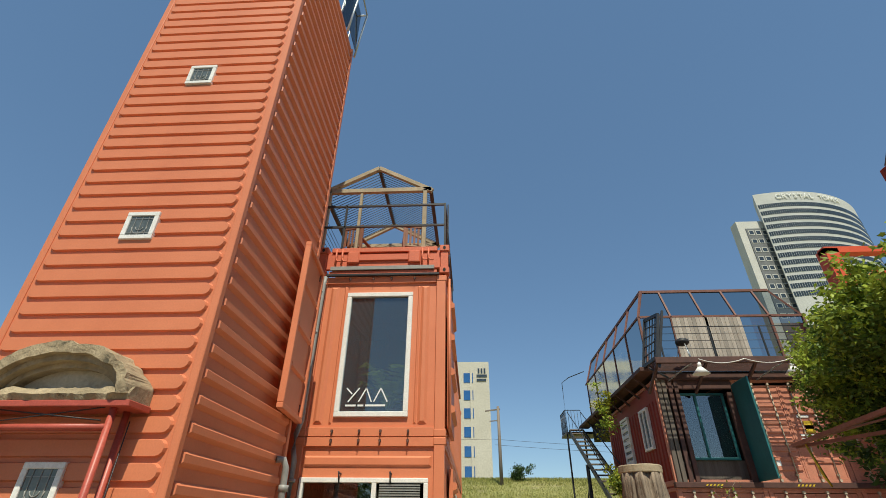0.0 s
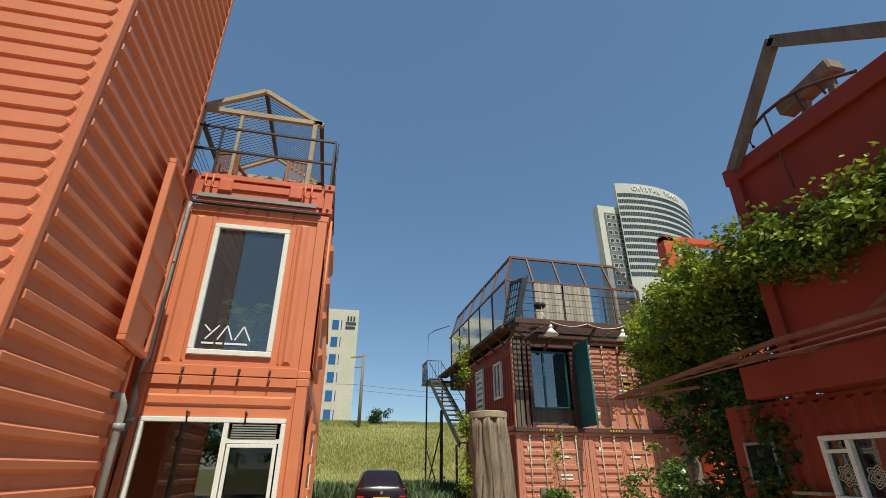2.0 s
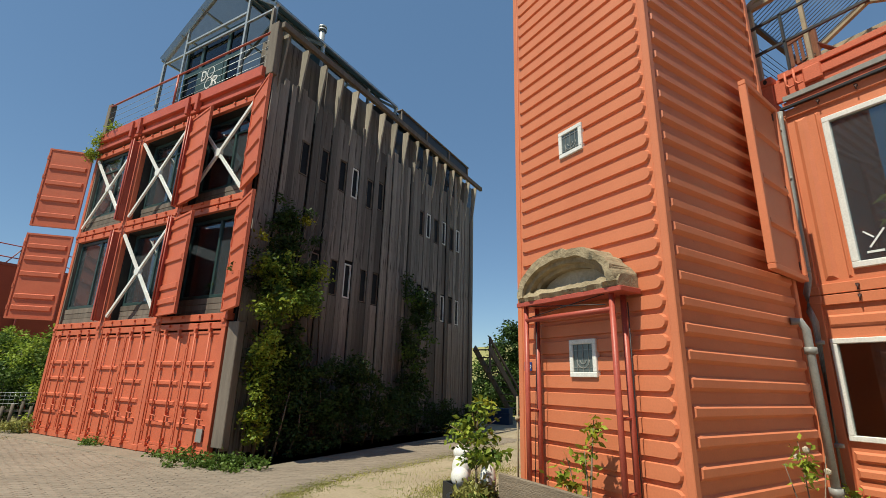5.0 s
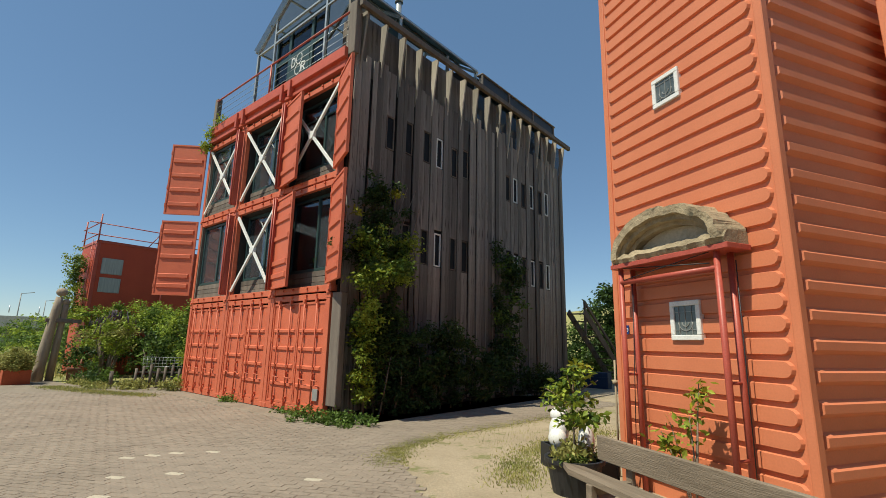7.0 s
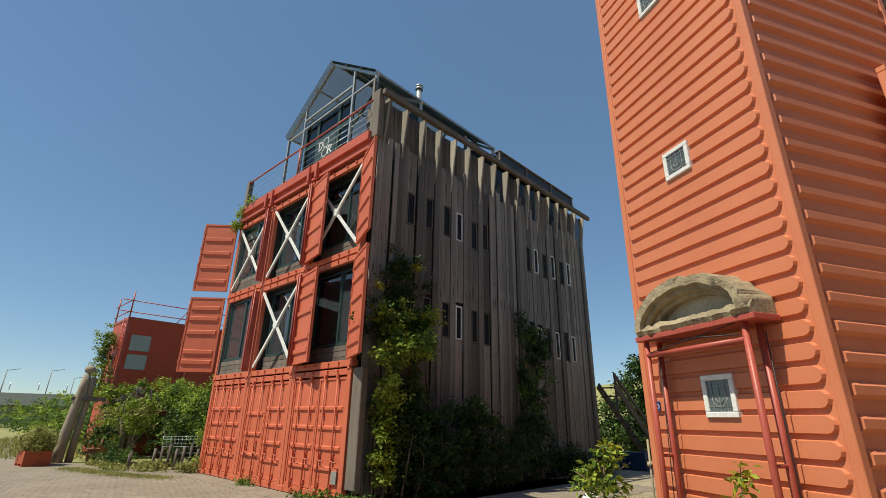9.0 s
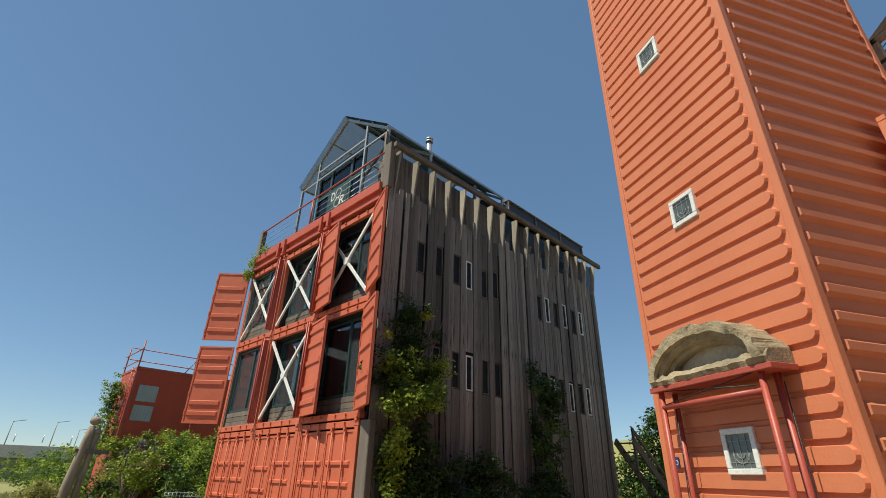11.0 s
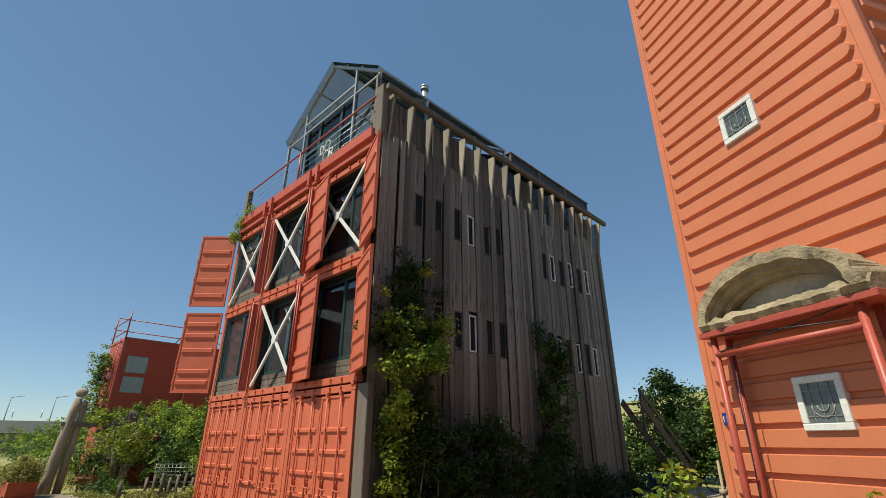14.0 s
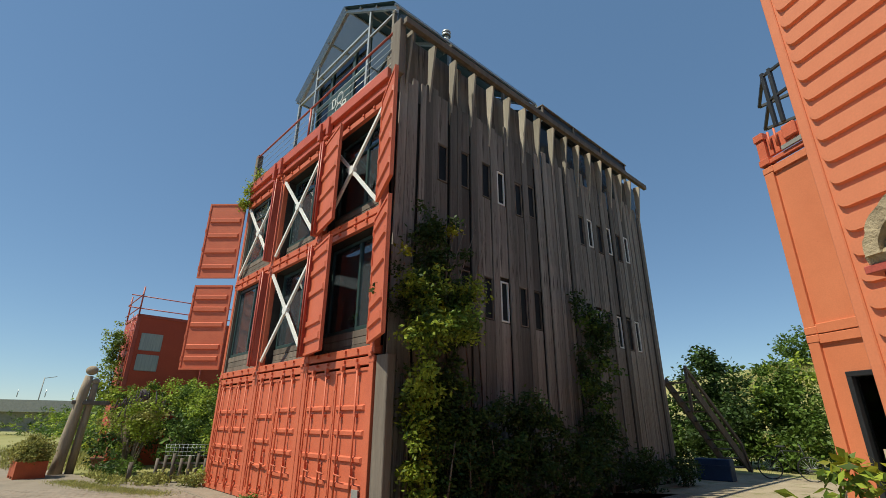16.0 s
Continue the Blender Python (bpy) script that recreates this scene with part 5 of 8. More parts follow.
for i, y in enumerate((0.25, 1.9, 3.6, 5.3, 7.0)):
    bm = B()
    quad(bm, (0.045, y, LZ), (0.045, y + 1.7, LZ), (0.045, y + 1.7, MZ), (0.045, y, MZ))
    part("pane", bm, MIRROR if i else ROOF_GLASS, gf)
    bm = B()
    quad(bm, (0.045, y, MZ), (0.045, y + 1.7, MZ), (0.5, y + 2.0, HZ), (0.5, y + 0.4, HZ))
    part("pane", bm, ROOF_GLASS, gf)
bm = B()
box(bm, 0.1, 0.3, LZ - 0.05, 7.3, 9.0, LZ)
box(bm, 0.06, 5.9, 5.1, 7.3, 9.0, LZ - 0.05)
part("upper_floor", bm, DARK, house)
# enamel lamps under the balcony
for x in (0.92, 3.5):
    lamp = thing("wall_lamp", "white enamel cone lamp on a bent arm under the balcony", "lamp", pose(HX + x, HY - 1.25, 5.5), "lamps under the balcony")
    bm = B()
    rod(bm, (0, 0, 0.0), (0, 0, 0.2), 0.24, 16, 0.06)
    rod(bm, (0, 0, 0.2), (0, 0, 0.34), 0.06, 10)
    part("shade", bm, WHITE, lamp)
    bm = B()
    tube(bm, [(0, 0, 0.3), (-0.02, 0.0, 0.38), (-0.25, 0.3, 0.3), (-0.6, 0.9, 0.05)], 0.018, 6)
    part("arm", bm, PVC, lamp)
# kettle grill on the balcony
grill = thing("kettle_grill", "black kettle grill on thin legs on the balcony", "grill", pose(HX + 0.95, HY - 0.5, 6.02))
bm = B()
bmesh.ops.create_uvsphere(bm, u_segments=16, v_segments=8, radius=0.21, matrix=Matrix.Translation((0, 0, 0.70)) @ Matrix.Diagonal((1, 1, 0.6, 1)))
part("bowl", bm, PLASTIC, grill, smooth=True)
for a in (0.5, 2.6, 4.7):
    bm = B()
    rod(bm, (0.15 * math.cos(a), 0.15 * math.sin(a), 0.6), (0.3 * math.cos(a), 0.3 * math.sin(a), 0), 0.014)
    part("leg", bm, STEEL, grill)
# cable swags
bm = B()
for x0, x1 in ((0.9, 2.2), (2.2, 3.5), (3.5, 4.6)):
    tube(bm, [(HX + x0 + (x1 - x0) * t / 8, HY - 1.33, 5.92 - 0.5 * (t / 8) * (1 - t / 8)) for t in range(9)], 0.012, 5)
tagged(part("cable", bm, WHITE), "pale cable hanging in swags below the balcony", "cable")

# outside stair
stair = thing("outside_stair", "dark steel and timber outside stair beside the house", "stairs", pose(HX, HY, 0.1))
bm = B()
for x in (-1.0, -0.35):
    beam(bm, (x, 3.2, 2.3), (x, 9.2, 5.6), 0.06, 0.2)
part("stringer", bm, BLACK_STEEL, stair)
for i in range(15):
    t = i / 14
    bm = B()
    box(bm, -1.0, 3.2 + 6.0 * t - 0.14, 2.35 + 3.3 * t, -0.35, 3.2 + 6.0 * t + 0.14, 2.39 + 3.3 * t)
    part("tread", bm, GREY_WOOD, stair)
bm = B()
box(bm, -1.15, 9.2, 5.5, 0.4, 10.6, 5.6)
part("landing", bm, BLACK_STEEL, stair)
for x, y in ((-1.1, 9.3), (-0.3, 9.3), (-1.1, 3.3), (-1.1, 6.0)):
    bm = B()
    beam(bm, (x, y, 0), (x, y, 5.5 if y > 9 else (2.3 if y < 4 else 3.8)), 0.07)
    part("post", bm, BLACK_STEEL, stair)
for z0, z1 in ((0.4, 3.0), (2.4, 0.4)):
    bm = B()
    beam(bm, (-1.1, 9.3, z0), (-1.1, 6.0, z1), 0.05)
    part("brace", bm, BLACK_STEEL, stair)
bm = B()
for x in (-1.0, -0.35):
    rod(bm, (x, 3.2, 3.2), (x, 9.2, 6.5), 0.02)
for i in range(12):
    y = 9.2 + i * 0.12
    rod(bm, (-1.12, y, 5.6), (-1.12, y, 6.6), 0.01, 5)
for i in range(6):
    rod(bm, (-1.12 + i * 0.15, 9.2, 5.6), (-1.12 + i * 0.15, 9.2, 6.6), 0.01, 5)
rod(bm, (-1.12, 9.2, 6.6), (-1.12, 10.6, 6.6), 0.018)
rod(bm, (-1.12, 9.2, 6.6), (-0.35, 9.2, 6.6), 0.018)
tube(bm, [(-1.05, 9.4, 5.6), (-1.05, 9.4, 8.0), (-0.8, 8.8, 8.1), (-0.3, 7.6, 8.05)], 0.02, 6)
part("handrail", bm, BLACK_STEEL, stair)
for i in range(5):
    bm = B()
    beam(bm, (-0.9 + i * 0.16, 2.2 + 0.1 * i, 0.0), (-0.75 + i * 0.16, 2.7, 1.3 + 0.25 * (i % 3)), 0.14, 0.03)
    tagged(part("leaning_board", bm, GREY_WOOD), "weathered board leaning against the stair", "board", "boards by the stair").matrix_world = pose(HX, HY, 0.1)

# hollow trunk with a cap
trunk = thing("tree_stump", "tall furrowed grey tree trunk with a flat wooden cap", "stump", pose(4.10, 12.4, 0.05))
bm = B()
rings_ = []
for j in range(13):
    t = j / 12
    z, r = 2.72 * t, 0.50 - 0.07 * t + (0.06 * (1 - t * 5) if t < 0.2 else 0)
    rings_.append([bm.verts.new(((r + 0.035 * math.sin(a * 7 + 2 * t) + 0.03 * abs(math.sin(a * 12 + 1 + 1.5 * t)) + 0.05 * noise.noise(Vector((math.cos(a) * 9, math.sin(a) * 9, z * 0.7))) + 0.10 * noise.noise(Vector((math.cos(a) * 3, math.sin(a) * 3, z * 1.2)))) * math.cos(a) - 0.1 * t, (r + 0.05 * math.sin(a * 9) + 0.03 * abs(math.sin(a * 12 + 1 + 1.5 * t))) * math.sin(a), z)) for a in [i * 2 * math.pi / 96 for i in range(96)]])
for a, b2 in zip(rings_, rings_[1:]):
    for i in range(96):
        bm.faces.new((a[i], a[(i + 1) % 96], b2[(i + 1) % 96], b2[i])).smooth = True
bm.faces.new(rings_[-1])
part("trunk", bm, BARK, trunk)
bm = B()
prism(bm, [(0.50 * math.cos(a) * (1 + 0.05 * math.sin(3 * a)) - 0.1, 0.48 * math.sin(a) * (1 + 0.04 * math.cos(4 * a))) for a in [k * math.pi / 9 for k in range(18)]], Matrix.Translation((0, 0, 2.72)), 0.17)
bmesh.ops.bevel(bm, geom=bm.edges[:], offset=0.02, segments=1, affect="EDGES")
part("cap", bm, PALE_WOOD, trunk, "flat sawn wooden cap")

# planter box in rusted steel, wooden trough, rake
pl = thing("planter_box", "square rusted steel planter with grasses", "planter", pose(5.85, 12.45, 0.06, 0, 0, 8))
bm = B()
ring(bm, Matrix.Translation((0, 0, 0.05)), -0.42, -0.42, 0.42, 0.42, 0.03, 0.72)
box(bm, -0.39, -0.39, 0.05, 0.39, 0.39, 0.66)
bmesh.ops.remove_doubles(bm, verts=bm.verts[:], dist=0.0005)
PLANTER_STEEL = material("rusted_planter_steel", (0.075, 0.05, 0.036), (0.05, 0.034, 0.026), rough=0.6, scale=3, grain=30, bump=0.2)
part("box", bm, PLANTER_STEEL, pl)
for x in (-0.36, 0.3):
    bm = B()
    box(bm, x, -0.4, 0, x + 0.06, 0.4, 0.05)
    part("runner", bm, PLANTER_STEEL, pl)
bm = B()
box(bm, -0.45, 0.2, 0.0, -0.24, 0.26, 1.1, 0.01)
part("back_board", bm, GREY_WOOD, pl)
leaves("grass_tuft", LEAF, pl, [((0, 0, 0.78), (0.38, 0.38, 0.14))], 900, 0.12, 3, droop=-0.6)
bm = B()
tube(bm, [(0, 0.1, 0.6), (0.05, 0.1, 1.3), (-0.05, 0.05, 1.9), (0.1, 0.0, 2.4)], [0.02, 0.016, 0.012, 0.006], 6)
for i in range(7):
    a = i * 1.9
    tube(bm, [(0, 0.08, 1.1 + 0.18 * i), (0.3 * math.cos(a), 0.3 * math.sin(a), 1.35 + 0.2 * i)], 0.006, 5)
part("bare_stems", bm, BARK, pl)
leaves("sparse_leaves", LEAF_LIGHT, pl, [((0.05, 0.05, 1.9), (0.5, 0.4, 0.75))], 260, 0.07, 4, shell=0.8)
tr = thing("wooden_trough", "blue-grey wooden trough on small wheels", "trough", pose(3.45, 13.6, 0.08, 0, 0, 70))
bm = B()
ring(bm, Matrix.Translation((0, 0, 0.12)), -0.85, -0.32, 0.85, 0.32, 0.04, 0.36)
box(bm, -0.81, -0.28, 0.12, 0.81, 0.28, 0.4)
part("box", bm, material("blue_grey_paint", (0.10, 0.20, 0.22), (0.07, 0.13, 0.15), rough=0.7, scale=4, grain=30, bump=0.2), tr)
bm = B()
box(bm, -0.9, -0.36, 0.46, 0.3, 0.0, 0.5, 0.004)
part("lid_board", bm, GREY_WOOD, tr)
for x in (-0.65, 0.65):
    bm = B()
    rod(bm, (x, -0.38, 0.12), (x, -0.33, 0.12), 0.12, 14)
    w = part("wheel", bm, PLASTIC, tr)
    bm = B()
    rod(bm, (x, -0.385, 0.12), (x, -0.378, 0.12), 0.06, 12)
    part("hub", bm, YELLOW, w)
bm = B()
rod(bm, (3.55, 11.75, 0.05), (3.72, 12.05, 1.5), 0.016)
box(bm, 3.4, 11.72, 0.03, 3.75, 11.78, 0.07)
tagged(part("rake", bm, GREY_WOOD), "wooden-handled rake leaning on the trunk", "rake")

# parked car
car = thing("hatchback_car", "dark purple-brown small hatchback parked with its tail to the yard", "car", pose(1.78, 16.7, 0.10, 0, 0, -2))
CAR = material("dark_plum_car_paint", (0.018, 0.009, 0.012), (0.014, 0.007, 0.009), rough=0.2, scale=2, grain=40, bump=0, spec=0.6)


def loft(bm, secs):
    rs = [[bm.verts.new(p) for p in s] for s in secs]
    for a, b2 in zip(rs, rs[1:]):
        for i in range(len(a) - 1):
            bm.faces.new((a[i], a[i + 1], b2[i + 1], b2[i])).smooth = True
    bm.faces.new(rs[0])
    bm.faces.new(rs[-1][::-1])
    return rs


def car_section(y, half, zlow, zbelt, ztop, halftop):
    pr = [(-half * 0.92, zlow), (-half, zlow + 0.18), (-half, zbelt - 0.12), (-half * 0.97, zbelt), (-halftop, ztop - 0.05), (-halftop * 0.8, ztop)]
    return [(x, y, z) for x, z in pr] + [(-x, y, z) for x, z in pr[::-1]]


bm = B()
loft(bm, [car_section(*s) for s in ((0.0, 0.76, 0.32, 0.86, 0.93, 0.66), (0.1, 0.82, 0.24, 0.92, 1.02, 0.70), (0.45, 0.825, 0.2, 0.94, 1.42, 0.56), (0.9, 0.825, 0.2, 0.94, 1.46, 0.57), (1.9, 0.825, 0.2, 0.92, 1.44, 0.57), (2.75, 0.82, 0.2, 0.90, 0.98, 0.68), (3.55, 0.78, 0.22, 0.80, 0.86, 0.62), (3.85, 0.70, 0.3, 0.60, 0.64, 0.55))])
part("body", bm, CAR, car, smooth=True)
bm = B()
prism(bm, [(-0.60, -0.02), (0.60, -0.02), (0.52, 0.46), (-0.52, 0.46)], plane_m((0, 0.085, 0.97), (1, 0, 0), (0, 0.36, 0.40)), 0.012)
part("rear_window", bm, material("car_glass", (0.16, 0.185, 0.19), (0.09, 0.105, 0.11), rough=0.1, scale=3, grain=8, bump=0, spec=0.6), car)
RED_LENS = material("red_tail_lens", (0.5, 0.012, 0.012), (0.4, 0.01, 0.01), rough=0.15, scale=5, grain=40, bump=0)
for s in (-1, 1):
    bm = B()
    prism(bm, [(-0.1, 0), (0.1, 0), (0.09, 0.26), (-0.07, 0.26)], plane_m((s * 0.66, 0.02, 0.68), (1, 0, 0), (0, 0.25, 1)), 0.03)
    part("tail_light", bm, RED_LENS, car)
    bm = B()
    box(bm, s * 0.92 - 0.07, 1.9, 0.9, s * 0.92 + 0.07, 2.0, 1.03, 0.02)
    part("wing_mirror", bm, PLASTIC, car)
    for y in (0.62, 3.05):
        bm = B()
        rod(bm, (s * 0.64, y, 0.30), (s * 0.83, y, 0.30), 0.30, 20)
        t = part("tyre", bm, PLASTIC, car)
        bm = B()
        rod(bm, (s * 0.831, y, 0.30), (s * 0.84, y, 0.30), 0.19, 14)
        part("rim", bm, STEEL, t)
bm = B()
box(bm, -0.78, -0.06, 0.30, 0.78, 0.12, 0.56, 0.04)
part("rear_bumper", bm, CAR, car)
bm = B()
box(bm, -0.26, -0.075, 0.58, 0.26, 0.0, 0.69, 0.004)
np_ = part("number_plate", bm, material("yellow_plate", (0.75, 0.50, 0.02), (0.7, 0.45, 0.02), rough=0.4, scale=5, grain=40, bump=0), car)
bm = B()
for x in (-0.18, -0.02, 0.12):
    box(bm, x, -0.079, 0.61, x + 0.1, -0.075, 0.66)
part("plate_marks", bm, PLASTIC, np_)
bm = B()
rod(bm, (0, 0.03, 0.82), (0, 0.0, 0.82), 0.05, 14)
part("badge", bm, STEEL, car)

# ---- red container building across the yard, with vines ----
RX = 4.22
red = thing("red_container_building", "dark red painted container building with a steel awning", "building", pose(RX, 0, 0))
bm = B()
box(bm, 0.0, -8.1, 2.25, 2.44, 3.75, 4.62)
part("upper_container", bm, RED_SHADE, red)
bm = B()
for y in (3.63, -8.1):
    box(bm, -0.06, y, 2.2, 0.08, y + 0.14, 4.66, 0.01)
box(bm, -0.07, -8.1, 4.52, 0.06, 3.80, 4.72, 0.01)
box(bm, -0.10, -8.1, 2.24, 0.10, 4.25, 2.56, 0.01)
part("container_frame", bm, RED_SHADE, red)
bm = B()
WY0, WY1, WZ0, WZ1 = 2.48, 3.87, 1.34, 1.88
box(bm, 0.25, -8.1, 0.0, 0.29, WY0, 2.24)
box(bm, 0.25, WY0, 0.0, 0.29, WY1, WZ0)
box(bm, 0.25, WY0, WZ1, 0.29, WY1, 2.24)
box(bm, 0.25, WY1, 0.0, 0.29, 4.9, 2.24)
box(bm, 0.25, 4.9, 0.0, 2.6, 4.94, 2.24)
box(bm, 2.4, -8.1, 0.0, 2.44, 4.2, 2.24)
part("lower_wall", bm, RED_SHADE, red)
# near-black floor and back sheet stand for the unlit inside
bm = B()
box(bm, 0.30, -8.0, 0.0, 2.38, 4.2, 0.05)
box(bm, 1.9, -8.0, 0.05, 1.95, 4.2, 2.2)
part("shade_lining", bm, DARK, red)
for i in range(15):
    y = 4.75 - 0.16 * i
    for lo_, hi_ in (((0.1, WZ0 - 0.03), (WZ1 + 0.03, 2.2)) if WY0 - 0.1 < y < WY1 + 0.1 else ((0.1, 2.2),)):
        bm = B()
        rib(bm, plane_m((0.25, y, 0), (0, 0, 1), (0, 1, 0)), lo_, hi_, 0, 0.10, 0.034, 0.03, 0.03)
        part("wall_rib", bm, RED_SHADE, red)
bm = B()
ring(bm, plane_m((0.2, 0, 0), (0, 1, 0), (0, 0, 1)), WY0, WZ0, WY1, WZ1, 0.045, 0.1, 0.006)
w = part("window", bm, WHITE, red, "white-framed window with a stencilled ornament")
bm = B()
box(bm, 0.2, 3.585, WZ0 + 0.045, 0.3, 3.625, WZ1 - 0.045)
part("mullion", bm, WHITE, w)
bm = B()
box(bm, 0.2, 3.625, 1.73, 0.3, WY1 - 0.045, 1.76)
part("transom", bm, WHITE, w)
bm = B()
box(bm, 0.25, WY0 + 0.03, WZ0 + 0.03, 0.258, WY1 - 0.03, WZ1 - 0.03)
part("pane", bm, DIM_GLASS, w).visible_shadow = False
bm = B()
om = plane_m((0.245, 3.72, 1.55), (0, -1, 0), (0, 0, 1))
for r in (0.03, 0.055, 0.08):
    pts = [((r + 0.015 * math.sin(6 * a)) * math.cos(a), (r + 0.015 * math.sin(6 * a)) * math.sin(a)) for a in [i * math.pi / 12 for i in range(25)]]
    strokes(bm, om, list(zip(pts, pts[1:])), 0.008)
    strokes(bm, om @ Matrix.Translation((0.25, -0.01, 0)), list(zip(pts, pts[1:])), 0.008)
part("stencil", bm, PLASTER, w)
bm = B()
box(bm, 0.1, 3.9, 1.385, 0.25, 4.2, 1.41)
part("sill", bm, PALE_WOOD, red)
# narrow window farther along
bm = B()
ring(bm, plane_m((0.19, 0, 0), (0, 1, 0), (0, 0, 1)), 4.36, 1.46, 4.75, 1.86, 0.03, 0.05, 0.006)
nw_ = part("narrow_window", bm, PVC, red)
bm = B()
box(bm, 0.2, 4.38, 1.48, 0.21, 4.73, 1.84)
part("pane", bm, SLOT_GLASS, nw_)
# awning bars
bm = B()
a0, a1, a2 = (-0.25, 6.35, 2.52), (-0.55, 3.3, 2.60), (-0.5, -2.0, 2.62)
beam(bm, a0, a1, 0.05, 0.04)
beam(bm, a1, a2, 0.05, 0.04)
beam(bm, (-0.25, 6.3, 2.5), (0.2, 5.2, 2.52), 0.035)
beam(bm, (-0.45, 4.2, 2.57), (0.0, 3.2, 2.56), 0.035)
rod(bm, (-0.4, 4.6, 2.55), (-0.2, 0.5, 2.66), 0.012, 5)
rod(bm, (-0.3, 5.6, 2.53), (-0.1, 1.5, 2.6), 0.012, 5)
rod(bm, (-0.5, 2.6, 2.62), (0.0, 1.8, 3.3), 0.02, 6)
part("awning_frame", bm, material("rusty_red_steel", (0.27, 0.10, 0.065), (0.17, 0.06, 0.04), rough=0.6, scale=4, grain=40, bump=0.15), red, "rusty steel awning bars")
bm = B()
tube(bm, [(RX - 0.26, 6.1, 2.5), (RX - 0.22, 6.08, 2.3), (RX - 0.2, 6.0, 2.05), (RX - 0.28, 5.95, 2.15), (RX - 0.3, 6.02, 2.45)], 0.012, 6)
tagged(part("yellow_rope", bm, YELLOW), "yellow rope hanging in a loop from the awning", "rope")
# roof frame, arched rail and beam above the parapet
ROOF = (0, -0.05, -0.09)
bm = B()
beam(bm, (-0.1, 3.66, 4.72), (-0.1, 2.77, 5.76), 0.09, 0.11)
beam(bm, (-0.1, 2.79, 5.75), (-0.1, 1.6, 4.62), 0.09, 0.11)
part("roof_frame", bm, GREY_WOOD, red, "grey timber roof frame").location = ROOF
bm = B()
beam(bm, (0.13, 3.09, 5.10), (0.13, 2.49, 5.18), 0.2, 0.15, 0.02)
beam(bm, (0.13, 2.9, 4.88), (0.13, 2.85, 5.04), 0.06)
beam(bm, (0.13, 2.6, 4.88), (0.13, 2.58, 5.08), 0.06)
part("roof_block", bm, GREY_WOOD, red, "weathered grey timber block").location = ROOF
bm = B()
tube(bm, [(-0.02, 3.41, 4.86), (-0.02, 3.44, 4.97), (-0.02, 3.36, 5.08), (-0.02, 3.18, 5.13), (-0.02, 2.96, 5.13), (-0.02, 2.74, 5.08), (-0.02, 2.52, 4.98), (-0.02, 2.3, 4.86)], 0.018, 8)
for y, z in ((2.80, 5.08), (2.58, 5.0)):
    rod(bm, (-0.02, y, 4.86), (-0.02, y + 0.03, z), 0.011, 6)
rod(bm, (-0.02, 3.19, 5.12), (-0.09, 3.1, 4.15), 0.011, 6)
part("arched_rail", bm, DARK_RUST, red).location = ROOF
# post and bright orange frame farther back
bm = B()
box(bm, 10.9 - RX, 12.9, 0.1, 11.3 - RX, 13.3, 9.1)
box(bm, 10.9 - RX, 12.9, 8.95, 13.6 - RX, 13.2, 9.15)
box(bm, 11.3 - RX, 13.0, 0.1, 14.0 - RX, 13.25, 8.4)
gantry = thing("steel_gantry", "bright orange painted steel gantry behind the vines", "gantry", pose(RX, 0, 0))
part("portal", bm, material("bright_orange_steel", (0.62, 0.09, 0.03), (0.52, 0.07, 0.025), rough=0.5, scale=2, grain=40, bump=0.05), gantry)
bm = B()
tube(bm, [(5.9, 7.6, 0), (5.95, 7.5, 1.5), (5.8, 7.3, 3.2), (5.4, 6.8, 4.4)], [0.13, 0.11, 0.1, 0.07], 9)
tube(bm, [(5.85, 7.4, 2.6), (5.3, 6.4, 3.8), (4.6, 5.0, 4.2)], [0.08, 0.06, 0.03], 7)
vine = thing("climbing_vine", "dense green climbing vine over the red building's corner", "vine")
part("stem", bm, BARK, vine)
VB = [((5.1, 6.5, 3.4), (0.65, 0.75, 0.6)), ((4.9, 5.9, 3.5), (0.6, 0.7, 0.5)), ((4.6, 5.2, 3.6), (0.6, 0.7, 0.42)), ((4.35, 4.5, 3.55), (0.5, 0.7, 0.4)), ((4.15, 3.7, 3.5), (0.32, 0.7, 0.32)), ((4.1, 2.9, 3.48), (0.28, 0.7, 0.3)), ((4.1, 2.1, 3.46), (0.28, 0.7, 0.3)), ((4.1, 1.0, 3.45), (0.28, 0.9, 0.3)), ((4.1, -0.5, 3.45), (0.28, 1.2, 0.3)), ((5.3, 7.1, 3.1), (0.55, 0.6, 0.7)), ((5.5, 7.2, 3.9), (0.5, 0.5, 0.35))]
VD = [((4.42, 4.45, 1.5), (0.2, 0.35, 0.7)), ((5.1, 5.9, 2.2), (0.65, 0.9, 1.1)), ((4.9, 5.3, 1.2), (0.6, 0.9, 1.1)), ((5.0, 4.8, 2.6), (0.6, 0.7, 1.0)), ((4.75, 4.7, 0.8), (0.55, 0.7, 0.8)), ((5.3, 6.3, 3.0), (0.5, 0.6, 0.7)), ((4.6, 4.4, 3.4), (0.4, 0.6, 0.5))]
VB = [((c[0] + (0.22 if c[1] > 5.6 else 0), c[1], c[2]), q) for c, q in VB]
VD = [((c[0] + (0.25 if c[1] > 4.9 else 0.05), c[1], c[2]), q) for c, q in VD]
# lighter outer leaves stand for sun, dark inner and lower ones for shade
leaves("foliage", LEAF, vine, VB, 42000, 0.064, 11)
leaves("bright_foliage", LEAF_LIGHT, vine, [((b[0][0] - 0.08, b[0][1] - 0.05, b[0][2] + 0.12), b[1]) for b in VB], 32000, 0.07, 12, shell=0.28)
leaves("shaded_foliage", LEAF_DARK, vine, VD, 24000, 0.09, 13)
